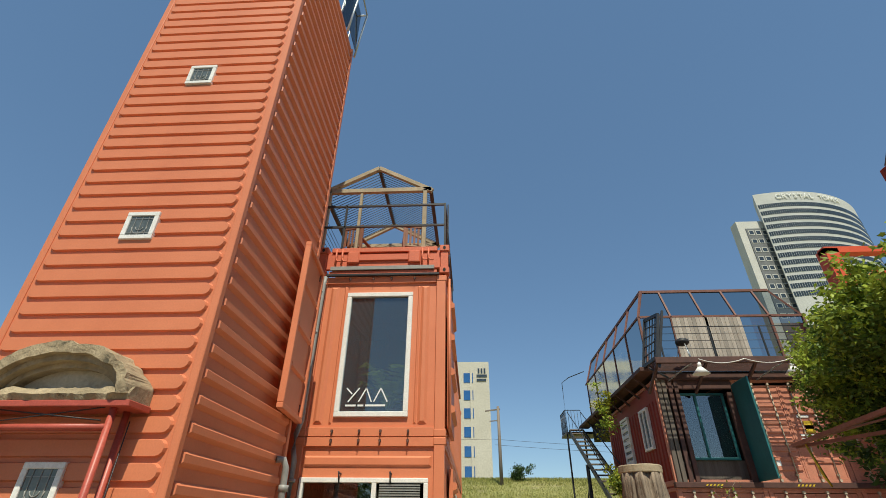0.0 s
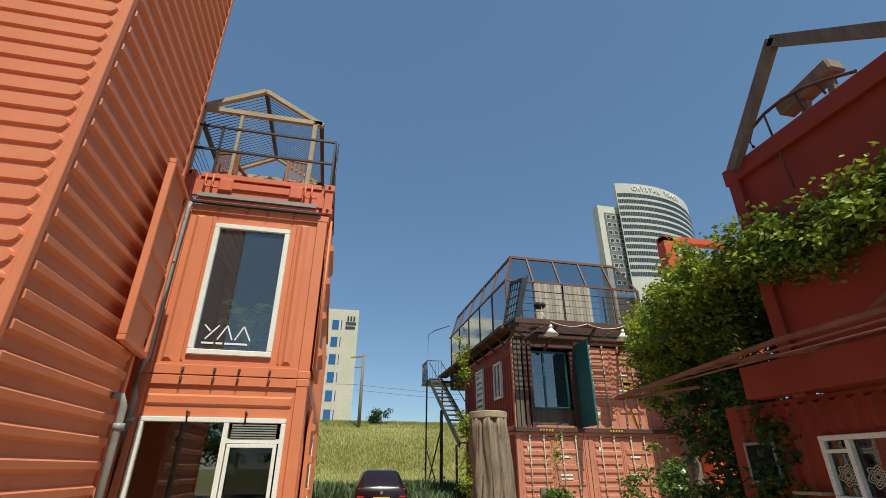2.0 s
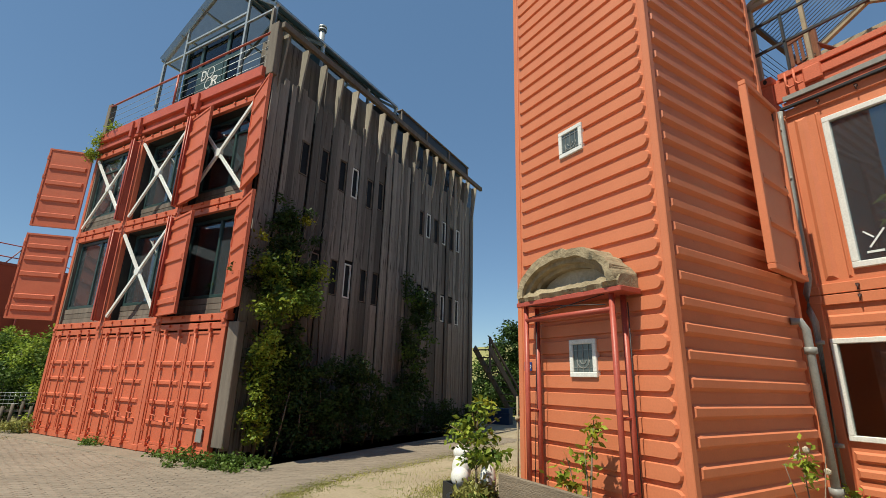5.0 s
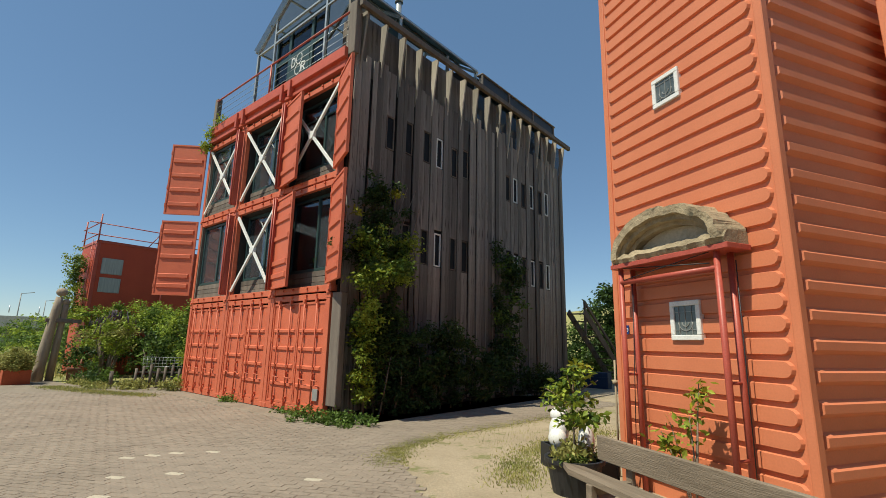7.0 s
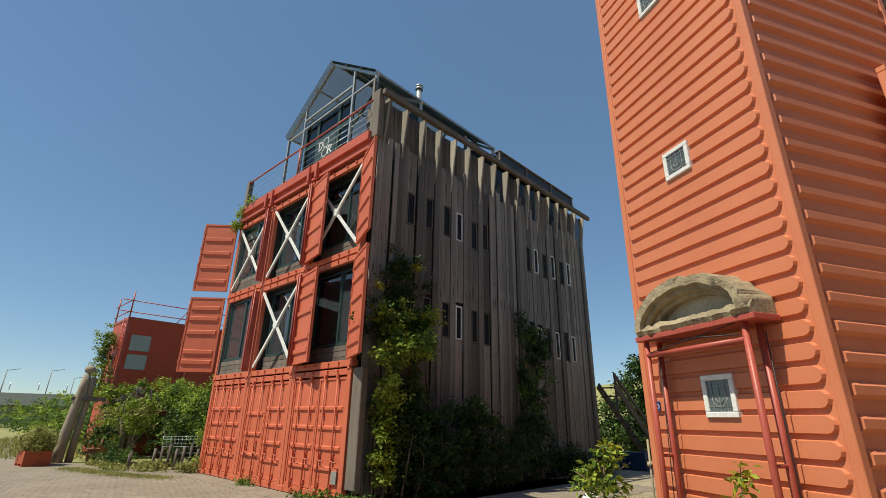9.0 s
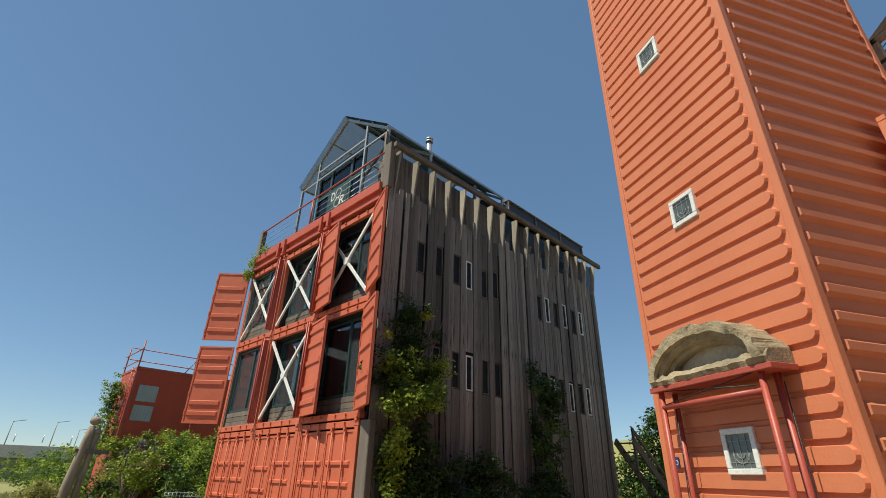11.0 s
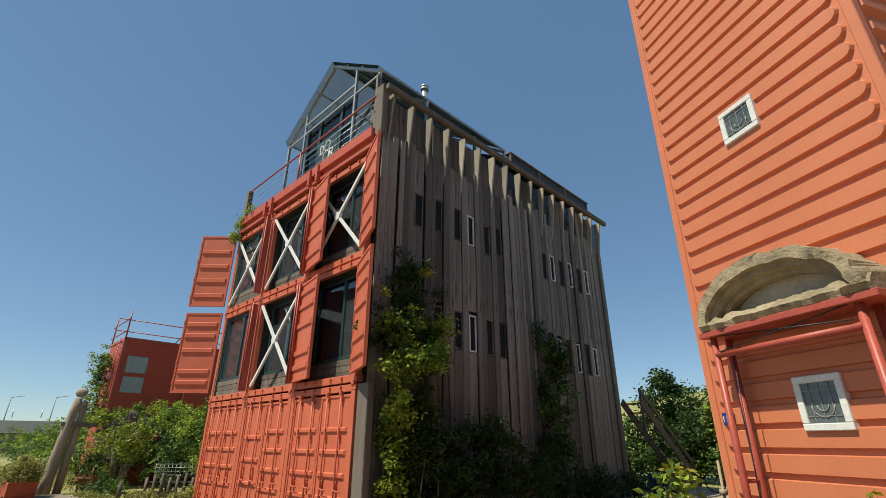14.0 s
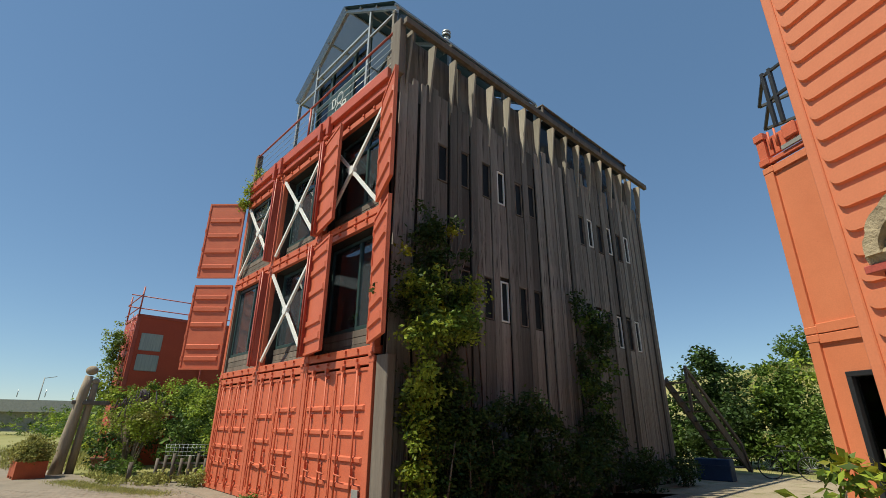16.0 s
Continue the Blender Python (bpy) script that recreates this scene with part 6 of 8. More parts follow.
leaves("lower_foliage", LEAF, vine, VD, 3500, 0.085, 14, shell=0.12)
bush = thing("rose_bush", "rose bush with a few pale flowers at the vine's foot", "shrub", pose(7.5, 10.3, 0.05))
leaves("foliage", LEAF_DARK, bush, [((0, 0, 0.5), (0.9, 0.8, 0.6)), ((0.5, 0.2, 1.2), (0.6, 0.6, 0.5))], 3500, 0.11, 15)
leaves("bright_foliage", LEAF, bush, [((0, 0, 0.8), (1.1, 0.9, 0.8)), ((0.3, 0.4, 1.7), (0.7, 0.6, 0.8))], 1200, 0.11, 16, shell=0.1)
bm = B()
for i in range(6):
    p = (-0.5 + 0.25 * i, -0.7 + 0.1 * (i % 3), 0.9 + 0.3 * (i % 4))
    bmesh.ops.create_icosphere(bm, subdivisions=1, radius=0.05, matrix=Matrix.Translation(p))
part("pale_flowers", bm, SIGN_WHITE, bush)

# ---- far buildings ----
# curved office tower
ct = thing("office_tower", "tall pale curved office tower with rows of windows", "tower", pose(0, 0, 0))
CX, CY, CR = 119.5, 192.0, 46.0


def on_arc(a, r):
    return (CX + r * math.sin(a), CY - r * math.cos(a))


A0, A1, NS = -0.27, 0.93, 26
TOPZ = 106.6
bm = B()
lo = [bm.verts.new((*on_arc(A0 + (A1 - A0) * i / NS, CR), 0)) for i in range(NS + 1)]
hi = [bm.verts.new((v.co.x, v.co.y, TOPZ + 4)) for v in lo]
bk = [bm.verts.new((v.co.x + 4, v.co.y + 7, 0)) for v in lo]
bh = [bm.verts.new((v.co.x + 4, v.co.y + 7, TOPZ + 4)) for v in lo]
for i in range(NS):
    bm.faces.new((lo[i], lo[i + 1], hi[i + 1], hi[i]))
    bm.faces.new((hi[i], hi[i + 1], bh[i + 1], bh[i]))
bm.faces.new((lo[0], hi[0], bh[0], bk[0]))
bm.faces.new((lo[-1], hi[-1], bh[-1], bk[-1]))
part("facade", bm, material("grey_tower_concrete", (0.50, 0.50, 0.485), (0.44, 0.44, 0.43), rough=0.8, scale=0.2, grain=3, bump=0.05), ct)
wm2 = bpy.data.meshes.new("tower_window")
tb = B()
for q in (-0.42, 0.28, 0.98):
    box(tb, q, -0.10, 0, q + 0.54, 0.1, 1.75)
tb.to_mesh(wm2)
tb.free()
wm2.materials.append(FAR_GLASS)
for r in range(13):
    z = TOPZ - 2.6 - r * 2.95
    for i in range(NS):
        a = A0 + (A1 - A0) * (i + 0.35) / NS
        ob = new("window", wm2)
        ob.parent = ct
        ob.matrix_world = pose(*on_arc(a, CR), z, 0, 0, math.degrees(a))
bm = B()
box(bm, 99.0, 150, 0, 114.3, 154, 100.3)
wing = part("wing", bm, CONCRETE, ct)
bm = B()
box(bm, 101.5, 149.7, 0, 109.0, 150.0, 97)
part("grey_band", bm, material("grey_stone_cladding", (0.16, 0.165, 0.175), (0.12, 0.125, 0.13), rough=0.6, scale=0.3, grain=2, bump=0.02), ct)
for r in range(10):
    for c in range(3):
        bm = B()
        x, z = 102.1 + c * 2.4, 94.2 - r * 3.6
        ring(bm, plane_m((0, 149.6, 0), (1, 0, 0), (0, 0, 1)) @ Matrix.Diagonal((1, 1, -1, 1)), x, z, x + 1.9, z + 1.9, 0.22, 0.1)
        w = part("square_window", bm, CONCRETE, ct)
        bm = B()
        box(bm, x + 0.2, 149.62, z + 0.2, x + 1.7, 149.69, z + 1.7)
        part("pane", bm, FAR_GLASS, w)
for i, chh in enumerate("CRYSTAL TOWER"):
    if chh != " ":
        a = -0.10 + 0.043 * i
        x, y = on_arc(a, CR + 0.3)
        lettering("sign_letter", chh, 3.0, pose(x, y, TOPZ + 0.9, 90, 0, math.degrees(a)), SIGN_WHITE, ct, 0.1)

# cream office block beyond the embankment
ob_ = thing("office_block", "cream office block with blue-glazed windows beyond the embankment", "building")
bm = B()
box(bm, -46.0, 110, 0, 4.3, 124, 35.9)
part("wall", bm, CREAM, ob_)
bm = B()
box(bm, -0.15, 109.8, 8.0, 0.35, 110.0, 34.0)
part("blue_strip", bm, CREAM, ob_)
wmesh = bpy.data.meshes.new("block_window")
tb = B()
box(tb, -1.1, -0.1, 0, 1.1, 0.15, 2.2)
tb.to_mesh(wmesh)
tb.free()
wmesh.materials.append(BLUE_GLASS)
for r in range(7):
    for c in range(12):
        ob = new("window", wmesh)
        ob.parent = ob_
        ob.matrix_world = pose(-0.55 - c * 3.6, 110, 31.0 - r * 4.0)
bm = B()
for x, z, w in ((1.4, 32.3, 2.4), (1.4, 31.3, 2.2)):
    box(bm, x, 109.85, z, x + w, 110, z + 0.55)
for k in range(3):
    box(bm, 1.7 + k * 0.7, 109.85, 33.2, 2.1 + k * 0.7, 110, 34.3)
part("sign_marks", bm, FAR_GLASS, ob_)

# utility pole and wires on the embankment
pole = thing("utility_pole", "wooden utility pole with a crossarm on the embankment", "pole", pose(2.1, 38.0, 3.8))
bm = B()
rod(bm, (0, 0, 0), (0, 0, 6.1), 0.14, 10, 0.1)
part("post", bm, GREY_WOOD, pole)
bm = B()
beam(bm, (-1.0, 0, 5.75), (0.15, 0, 5.9), 0.1)
beam(bm, (-0.7, 0, 5.0), (0, 0, 5.05), 0.07)
part("crossarm", bm, GREY_WOOD, pole)
bm = B()
for y0, z0, y1, z1, x0, x1 in ((38, 9.6, 38, 8.2, 1.2, 40), (38, 8.8, 38, 7.4, 1.4, 40)):
    tube(bm, [(x0 + (x1 - x0) * t / 10, y0, z0 + (z1 - z0) * t / 10 - 1.6 * (t / 10) * (1 - t / 10)) for t in range(11)], 0.02, 4)
tube(bm, [(1.2 - 60 * t / 12, 38, 9.6 + 0.6 * t / 12 - 1.6 * (t / 12) * (1 - t / 12)) for t in range(13)], 0.02, 4)
part("wire", bm, BLACK_STEEL, pole)
pole2 = thing("utility_pole", "wooden utility pole with brackets behind the studio", "pole", pose(-23.5, 42.0, 5.5))
bm = B()
rod(bm, (0, 0, 0), (0, 0, 9), 0.14, 10, 0.1)
box(bm, -0.3, -0.2, 8.2, 0.3, 0.2, 8.6)
part("post", bm, GREY_WOOD, pole2)

# railway viaduct and lamp posts far to the west
via = thing("railway_viaduct", "grey concrete railway viaduct in the distance", "bridge")
bm = B()
beam(bm, (-72, -60, 3.4), (-68, -20, 3.0), 1.6, 1.3)
part("deck", bm, PVC, via)
bm = B()
beam(bm, (-73, -60, 1.6), (-69, -20, 1.4), 0.6, 2.2)
part("wall", bm, PVC, via)
bm = B()
for i in range(14):
    rod(bm, (-71.9 + 0.1 * 2.9 * i, -59 + 2.9 * i, 4.1), (-71.9 + 0.1 * 2.9 * i, -59 + 2.9 * i, 4.9), 0.05, 5)
part("parapet_rail", bm, STEEL, via)
for k, (x, y, hgt) in enumerate(((-80, -30.6, 7.2), (-98, -34.0, 7.4), (-79, -35.2, 7.0))):
    lp = thing("street_lamp", "grey street lamp in the distance", "lamp", pose(x, y, 0), "far street lamps")
    bm = B()
    rod(bm, (0, 0, 0), (0, 0, hgt), 0.09, 8, 0.06)
    part("mast", bm, PVC, lp)
    bm = B()
    beam(bm, (0, 0, hgt - 0.1), (0.2, 1.5, hgt + 0.15), 0.07)
    part("arm", bm, PVC, lp)

# ---- doorway canopy and carved stone at the tower ----
canopy = thing("canopy_frame", "red painted steel pipe frame standing before the tower", "canopy")
for x in (-4.37, -3.09):
    for y in (3.99, 4.17):
        bm = B()
        rod(bm, (x, y, 0), (x, y, 2.50), 0.030, 10)
        part("post", bm, RED_POST, canopy)
    for z in (0.62, 1.28):
        bm = B()
        rod(bm, (x, 3.99, z), (x, 4.17, z), 0.016, 7)
        part("rung", bm, RED_POST, canopy)
bm = B()
box(bm, -4.47, 3.92, 2.49, -2.92, 4.24, 2.545, 0.006)
part("top_plate", bm, RED_POST, canopy)
bm = B()
rod(bm, (-4.37, 3.99, 2.33), (-3.09, 3.99, 2.33), 0.03, 9)
part("crossbar", bm, RED_POST, canopy)
bm = B()
rod(bm, (-4.3, 3.96, 2.35), (-3.15, 3.96, 2.49), 0.006, 5)
rod(bm, (-4.3, 3.96, 2.49), (-3.15, 3.96, 2.38), 0.006, 5)
rod(bm, (-4.25, 4.05, 2.4), (-4.3, 4.0, 0.3), 0.005, 5)
rod(bm, (-3.0, 4.12, 2.4), (-3.03, 4.14, 0.3), 0.005, 5)
part("wire", bm, BLACK_STEEL, canopy)
stone = thing("stone_pediment", "weathered carved sandstone pediment resting on the red canopy", "carved stone", pose(-3.69, 4.23, 2.545))


def arch_band(bm, a0, b0, a1, b1, y0, y1, z0, lump, seed):
    """A half ring between two ellipses, from y0 (front) to y1."""
    n = 56
    rows = []
    for i in range(n + 1):
        t = math.pi * i / n
        row = []
        for (a, b, y) in ((a0, b0, y0), (a1, b1, y0), (a1, b1, y1), (a0, b0, y1)):
            q = lump * (noise.noise(Vector((a * math.cos(t) * 6 + seed, y * 5, b * math.sin(t) * 6))) + 0.4 * noise.noise(Vector((a * math.cos(t) * 13 + seed, y * 9, b * math.sin(t) * 17))))
            row.append(bm.verts.new((a * math.cos(t) * (1 + q), y + q * 0.3, z0 + b * math.sin(t) * (1 + q))))
        rows.append(row)
    for a, b2 in zip(rows, rows[1:]):
        for k in range(4):
            bm.faces.new((a[k], a[(k + 1) % 4], b2[(k + 1) % 4], b2[k]))
    bm.faces.new(rows[0])
    bm.faces.new(rows[-1][::-1])


bm = B()
arch_band(bm, 0.64, 0.37, 0.73, 0.47, -0.34, 0.0, 0.05, 0.07, 1)
arch_band(bm, 0.59, 0.32, 0.66, 0.39, -0.27, -0.02, 0.05, 0.03, 4)
arch_band(bm, 0.53, 0.27, 0.61, 0.34, -0.19, -0.02, 0.05, 0.02, 9)
part("arch_moulding", bm, STONE, stone)
bm = B()
arch_band(bm, 0.0, 0.0, 0.60, 0.33, -0.09, -0.03, 0.05, 0.03, 3)
part("inner_field", bm, PLASTER, stone, "pale mortar infill")
bm = B()
g = []
for i in range(73):
    x = -0.75 + 1.5 * i / 72
    q = noise.noise(Vector((x * 5, 3, 0)))
    q2 = noise.noise(Vector((x * 9, 7, 0))) + 0.25 * noise.noise(Vector((x * 23, 2, 0)))
    q += 0.25 * noise.noise(Vector((x * 19, 5, 0)))
    g.append([bm.verts.new(p) for p in ((x, 0, 0), (x, -0.30 + 0.03 * q, 0), (x, -0.33 + 0.04 * q2, 0.05 + 0.02 * q), (x, -0.27 + 0.05 * q, 0.11 + 0.04 * q2), (x, -0.1, 0.13 + 0.05 * q), (x, 0, 0.12))])
for a, b2 in zip(g, g[1:]):
    for k in range(6):
        bm.faces.new((a[k], a[(k + 1) % 6], b2[(k + 1) % 6], b2[k]))
bm.faces.new(g[0])
bm.faces.new(g[-1][::-1])
part("broken_base", bm, STONE, stone)

plate = thing("house_number_plate", "small blue enamel house number plate on the tower", "sign", pose(-4.61, 4.215, 1.735))
bm = B()
box(bm, -0.065, 0, 0, 0.065, 0.012, 0.11, 0.003)
part("plate", bm, material("blue_enamel", (0.02, 0.05, 0.22), (0.015, 0.04, 0.18), rough=0.3, scale=5, grain=40, bump=0), plate)
lettering("digits", "11D", 0.075, pose(0, -0.001, 0.028, 90), SIGN_WHITE, plate, 0.002)

# ---- bench, pots and plants before the tower ----
bench = thing("plank_bench", "weathered grey plank bench with a backboard", "bench", pose(-4.1, 3.32, 0, 0, 0, -1.5))
bm = B()
box(bm, 0, 0, 0.47, 3.6, 0.045, 0.70, 0.006)
part("backboard", bm, BENCH_WOOD, bench)
bm = B()
prism(bm, [(-0.2, -0.27), (0.05, -0.38), (3.5, -0.42), (3.5, -0.12), (0.0, -0.16)], Matrix.Translation((0, 0, 0.36)), 0.05)
part("seat", bm, BENCH_WOOD, bench)
for x in (0.35, 1.9, 3.3):
    bm = B()
    box(bm, x, 0.05, 0, x + 0.08, 0.095, 0.66, 0.005)
    box(bm, x, -0.4, 0, x + 0.08, -0.34, 0.36, 0.005)
    box(bm, x + 0.002, -0.335, 0.28, x + 0.078, 0.048, 0.355)
    part("leg", bm, BENCH_WOOD, bench)

pot = thing("potted_oak", "young oak in a round black plastic pot", "potted plant", pose(-4.62, 3.42, 0.0))
bm = B()
n = 24
rr = [(0.24, 0.0), (0.30, 0.32), (0.33, 0.33), (0.33, 0.37), (0.29, 0.37), (0.285, 0.31)]
vs = [[bm.verts.new((r * math.cos(2 * math.pi * i / n), r * math.sin(2 * math.pi * i / n), z)) for i in range(n)] for r, z in rr]
for a, b2 in zip(vs, vs[1:]):
    for i in range(n):
        bm.faces.new((a[i], a[(i + 1) % n], b2[(i + 1) % n], b2[i]))
bm.faces.new(vs[0][::-1])
bm.faces.new(vs[-1])
part("pot", bm, PLASTIC, pot)
leaves("weeds", GRASS_LEAF, pot, [((0, 0, 0.37), (0.25, 0.25, 0.05))], 700, 0.07, 21, droop=-0.7)
leaves("low_leaves", LEAF, pot, [((0.12, -0.12, 0.38), (0.16, 0.16, 0.07))], 130, 0.08, 22)
bm = B()
tube(bm, [(0, 0, 0.3), (0.01, 0, 0.6), (-0.02, 0.02, 0.95), (0.04, 0, 1.3)], [0.016, 0.014, 0.011, 0.005], 7)
for a, z, l in ((0.3, 0.65, 0.3), (2.6, 0.8, 0.5), (4.2, 0.9, 0.3), (1.2, 1.0, 0.3), (3.2, 0.72, 0.35), (5.5, 1.05, 0.3)):
    tube(bm, [(0, 0, z), (l * 0.5 * math.cos(a), l * 0.5 * math.sin(a), z + 0.12), (l * math.cos(a), l * math.sin(a), z + 0.2)], [0.008, 0.006, 0.003], 5)
part("stem", bm, BARK, pot)
OB = [((0.05, 0, 0.80), (0.16, 0.16, 0.08)), ((-0.45, 0.1, 0.93), (0.22, 0.2, 0.11)), ((0.1, 0, 1.0), (0.20, 0.2, 0.14)), ((0.12, 0, 1.27), (0.17, 0.16, 0.13)), ((-0.12, -0.1, 1.1), (0.16, 0.16, 0.10)), ((0.27, 0.0, 0.84), (0.18, 0.18, 0.11)), ((-0.2, 0.05, 0.72), (0.14, 0.14, 0.07))]
leaves("oak_leaves", LEAF, pot, OB, 380, 0.085, 23, shell=0.6)
leaves("young_leaves", LEAF_LIGHT, pot, OB, 380, 0.085, 24, shell=0.4)
leaves("reddish_tips", LEAF_YELLOW, pot, [((0.12, 0, 1.38), (0.2, 0.15, 0.06)), ((-0.5, 0.1, 1.03), (0.2, 0.15, 0.05))], 40, 0.08, 25)

crate = thing("black_crate", "long black plastic planter crate on the gravel", "planter", pose(-5.18, 3.86, 0.0, 0, 0, -8))
bm = B()
ring(bm, Matrix.Identity(4), -0.62, -0.2, 0.62, 0.2, 0.03, 0.3, 0.004)
box(bm, -0.59, -0.17, 0.01, 0.59, 0.17, 0.25)
part("box", bm, PLASTIC, crate)
for lab, lumps in (("chipped white plaster garden figure on the black crate", ((-0.46, 0, 0.46, 0.14, 0.13, 0.2), (-0.38, -0.06, 0.38, 0.14, 0.12, 0.13), (-0.5, 0.02, 0.66, 0.14, 0.11, 0.1))), ("small rounded white plaster garden ornament on the black crate", ((0.22, 0.02, 0.44, 0.1, 0.1, 0.2),))):
    bm = B()
    for cx, cy, cz, rx, ry, rz in lumps:
        bmesh.ops.create_uvsphere(bm, u_segments=14, v_segments=9, radius=1, matrix=Matrix.Translation((cx, cy, cz)) @ Matrix.Diagonal((rx, ry, rz, 1)))
    ob = part("garden_statue", bm, WHITE, smooth=True)
    ob.matrix_world = pose(-5.18, 3.86, 0, 0, 0, -8)
    tagged(ob, lab, "statue")

rose = thing("rose_shrub", "thin rose shrub with yellow-green leaves at the tower's foot", "shrub", pose(-3.52, 3.95, 0))
bm = B()
for a, l, h in ((0.1, 0.12, 1.1), (1.0, 0.2, 1.25), (2.7, 0.28, 0.85), (3.5, 0.36, 0.75), (5.2, 0.1, 0.95)):
    bm = B()
    tube(bm, [(0, 0, 0), (l * 0.4 * math.cos(a), 0.02, h * 0.5), (l * math.cos(a), 0.05 * math.sin(a), h)], [0.011, 0.008, 0.004], 6)
    part("cane", bm, BARK, rose)
leaves("leaves", LEAF_LIGHT, rose, [((-0.28, 0, 0.68), (0.25, 0.15, 0.2)), ((0.12, 0, 1.12), (0.16, 0.12, 0.16)), ((0.0, 0, 0.85), (0.25, 0.12, 0.2))], 150, 0.08, 31, shell=0.7)
leaves("yellow_leaves", LEAF_YELLOW, rose, [((-0.2, 0, 0.62), (0.25, 0.12, 0.16)), ((0.15, 0, 1.2), (0.14, 0.1, 0.1))], 80, 0.075, 32, shell=0.7)
rose2 = thing("rose_shrub", "small sparse rose shrub beside the tower", "shrub", pose(-2.25, 5.6, 0))
bm = B()
for a, l, h in ((0.3, 0.15, 1.0), (2.2, 0.2, 1.1), (4.0, 0.2, 0.9)):
    bm = B()
    tube(bm, [(0, 0, 0), (l * math.cos(a), l * math.sin(a), h)], [0.01, 0.004], 6)
    part("cane", bm, BARK, rose2)
leaves("leaves", LEAF_LIGHT, rose2, [((0, 0, 0.9), (0.2, 0.25, 0.25))], 110, 0.075, 33, shell=0.8)
bm = B()
for i, p in enumerate(((0.05, -0.1, 1.05), (-0.12, 0.1, 0.95), (0.1, 0.15, 0.85))):
    bmesh.ops.create_icosphere(bm, subdivisions=1, radius=0.035, matrix=Matrix.Translation(p))
part("buds", bm, PLASTER, rose2)
rose3 = thing("flower_bed", "low green weeds and flowers along the studio wall", "plants", pose(-1.6, 7.55, 0.0))
leaves("leaves", LEAF_LIGHT, rose3, [((x, 0.05 * (i % 3), 0.22 + 0.12 * (i % 2)), (0.3, 0.22, 0.3)) for i, x in enumerate((-0.9, -0.5, 0.0, 0.5, 0.9))], 900, 0.09, 34, shell=0.6, droop=-0.4)
bm = B()
rod(bm, (-4.95, 4.32, 0), (-4.92, 4.3, 1.42), 0.013, 7)
rod(bm, (-4.935, 4.31, 1.12), (-4.932, 4.31, 1.17), 0.035, 8)
tagged(part("fence_stake", bm, PALE_WOOD), "thin pale fence stake with an insulator", "stake")
bm = B()
box(bm, -0.28, 8.9, 0.0, 0.12, 9.6, 1.02, 0.01)
box(bm, -0.3, 8.88, 1.02, 0.16, 9.65, 1.06, 0.005)
tagged(part("meter_box", bm, DARK_RUST), "brown rusted meter box beside the studio", "box")
bm = B()
box(bm, -0.34, 8.2, 0.0, 0.1, 8.75, 0.5, 0.03)
tagged(part("stone_block", bm, STONE), "mossy stone block beside the studio", "block")

# ---- climbers and shrubs at the workshop's side ----
WV = DB
ivy = thing("wall_climber", "green climber on the workshop's corner", "climber", DB)
bm = B()
for i in range(7):
    v = 0.5 + 0.3 * i
    bm = B()
    tube(bm, [(7.7, v, 0), (7.62, v + 0.1, 2.0), (7.6, v + 0.25 * math.sin(i), 4.2), (7.6, v + 0.3, 5.5)], [0.03, 0.022, 0.014, 0.006], 6)
    part("stem", bm, BARK, ivy)
# ID clumps take dark leaves for shade, IL clumps light leaves for sun
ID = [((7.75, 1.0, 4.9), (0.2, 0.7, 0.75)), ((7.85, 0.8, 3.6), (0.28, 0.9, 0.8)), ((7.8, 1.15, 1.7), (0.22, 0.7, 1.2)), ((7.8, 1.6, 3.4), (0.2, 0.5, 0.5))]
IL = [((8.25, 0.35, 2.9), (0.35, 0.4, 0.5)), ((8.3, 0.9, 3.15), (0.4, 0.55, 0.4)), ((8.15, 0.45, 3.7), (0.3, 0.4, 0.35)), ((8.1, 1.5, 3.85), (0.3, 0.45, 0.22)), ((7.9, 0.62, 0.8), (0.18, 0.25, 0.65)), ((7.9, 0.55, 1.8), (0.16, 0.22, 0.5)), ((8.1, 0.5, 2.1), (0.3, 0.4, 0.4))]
leaves("shaded_foliage", LEAF_DARK, ivy, ID, 10000, 0.085, 40)
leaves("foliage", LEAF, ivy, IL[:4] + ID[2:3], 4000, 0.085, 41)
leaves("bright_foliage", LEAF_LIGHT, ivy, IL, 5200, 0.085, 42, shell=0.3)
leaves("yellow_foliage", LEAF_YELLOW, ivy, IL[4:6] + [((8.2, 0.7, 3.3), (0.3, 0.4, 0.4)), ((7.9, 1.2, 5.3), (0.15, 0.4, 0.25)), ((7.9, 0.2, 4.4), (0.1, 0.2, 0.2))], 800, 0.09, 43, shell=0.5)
hedge = thing("dark_shrub", "green shrubs coloured dark for the workshop's shade", "shrub", DB)
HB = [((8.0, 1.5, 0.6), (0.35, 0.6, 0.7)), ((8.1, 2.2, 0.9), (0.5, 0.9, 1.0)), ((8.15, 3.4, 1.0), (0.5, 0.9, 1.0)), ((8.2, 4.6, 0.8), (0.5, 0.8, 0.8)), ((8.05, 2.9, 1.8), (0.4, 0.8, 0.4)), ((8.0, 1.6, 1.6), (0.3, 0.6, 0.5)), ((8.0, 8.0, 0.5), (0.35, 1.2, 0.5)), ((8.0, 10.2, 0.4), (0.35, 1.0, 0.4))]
# dark leaf colour adds to the shade along the wall
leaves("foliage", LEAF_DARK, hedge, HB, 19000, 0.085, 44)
bm = B()
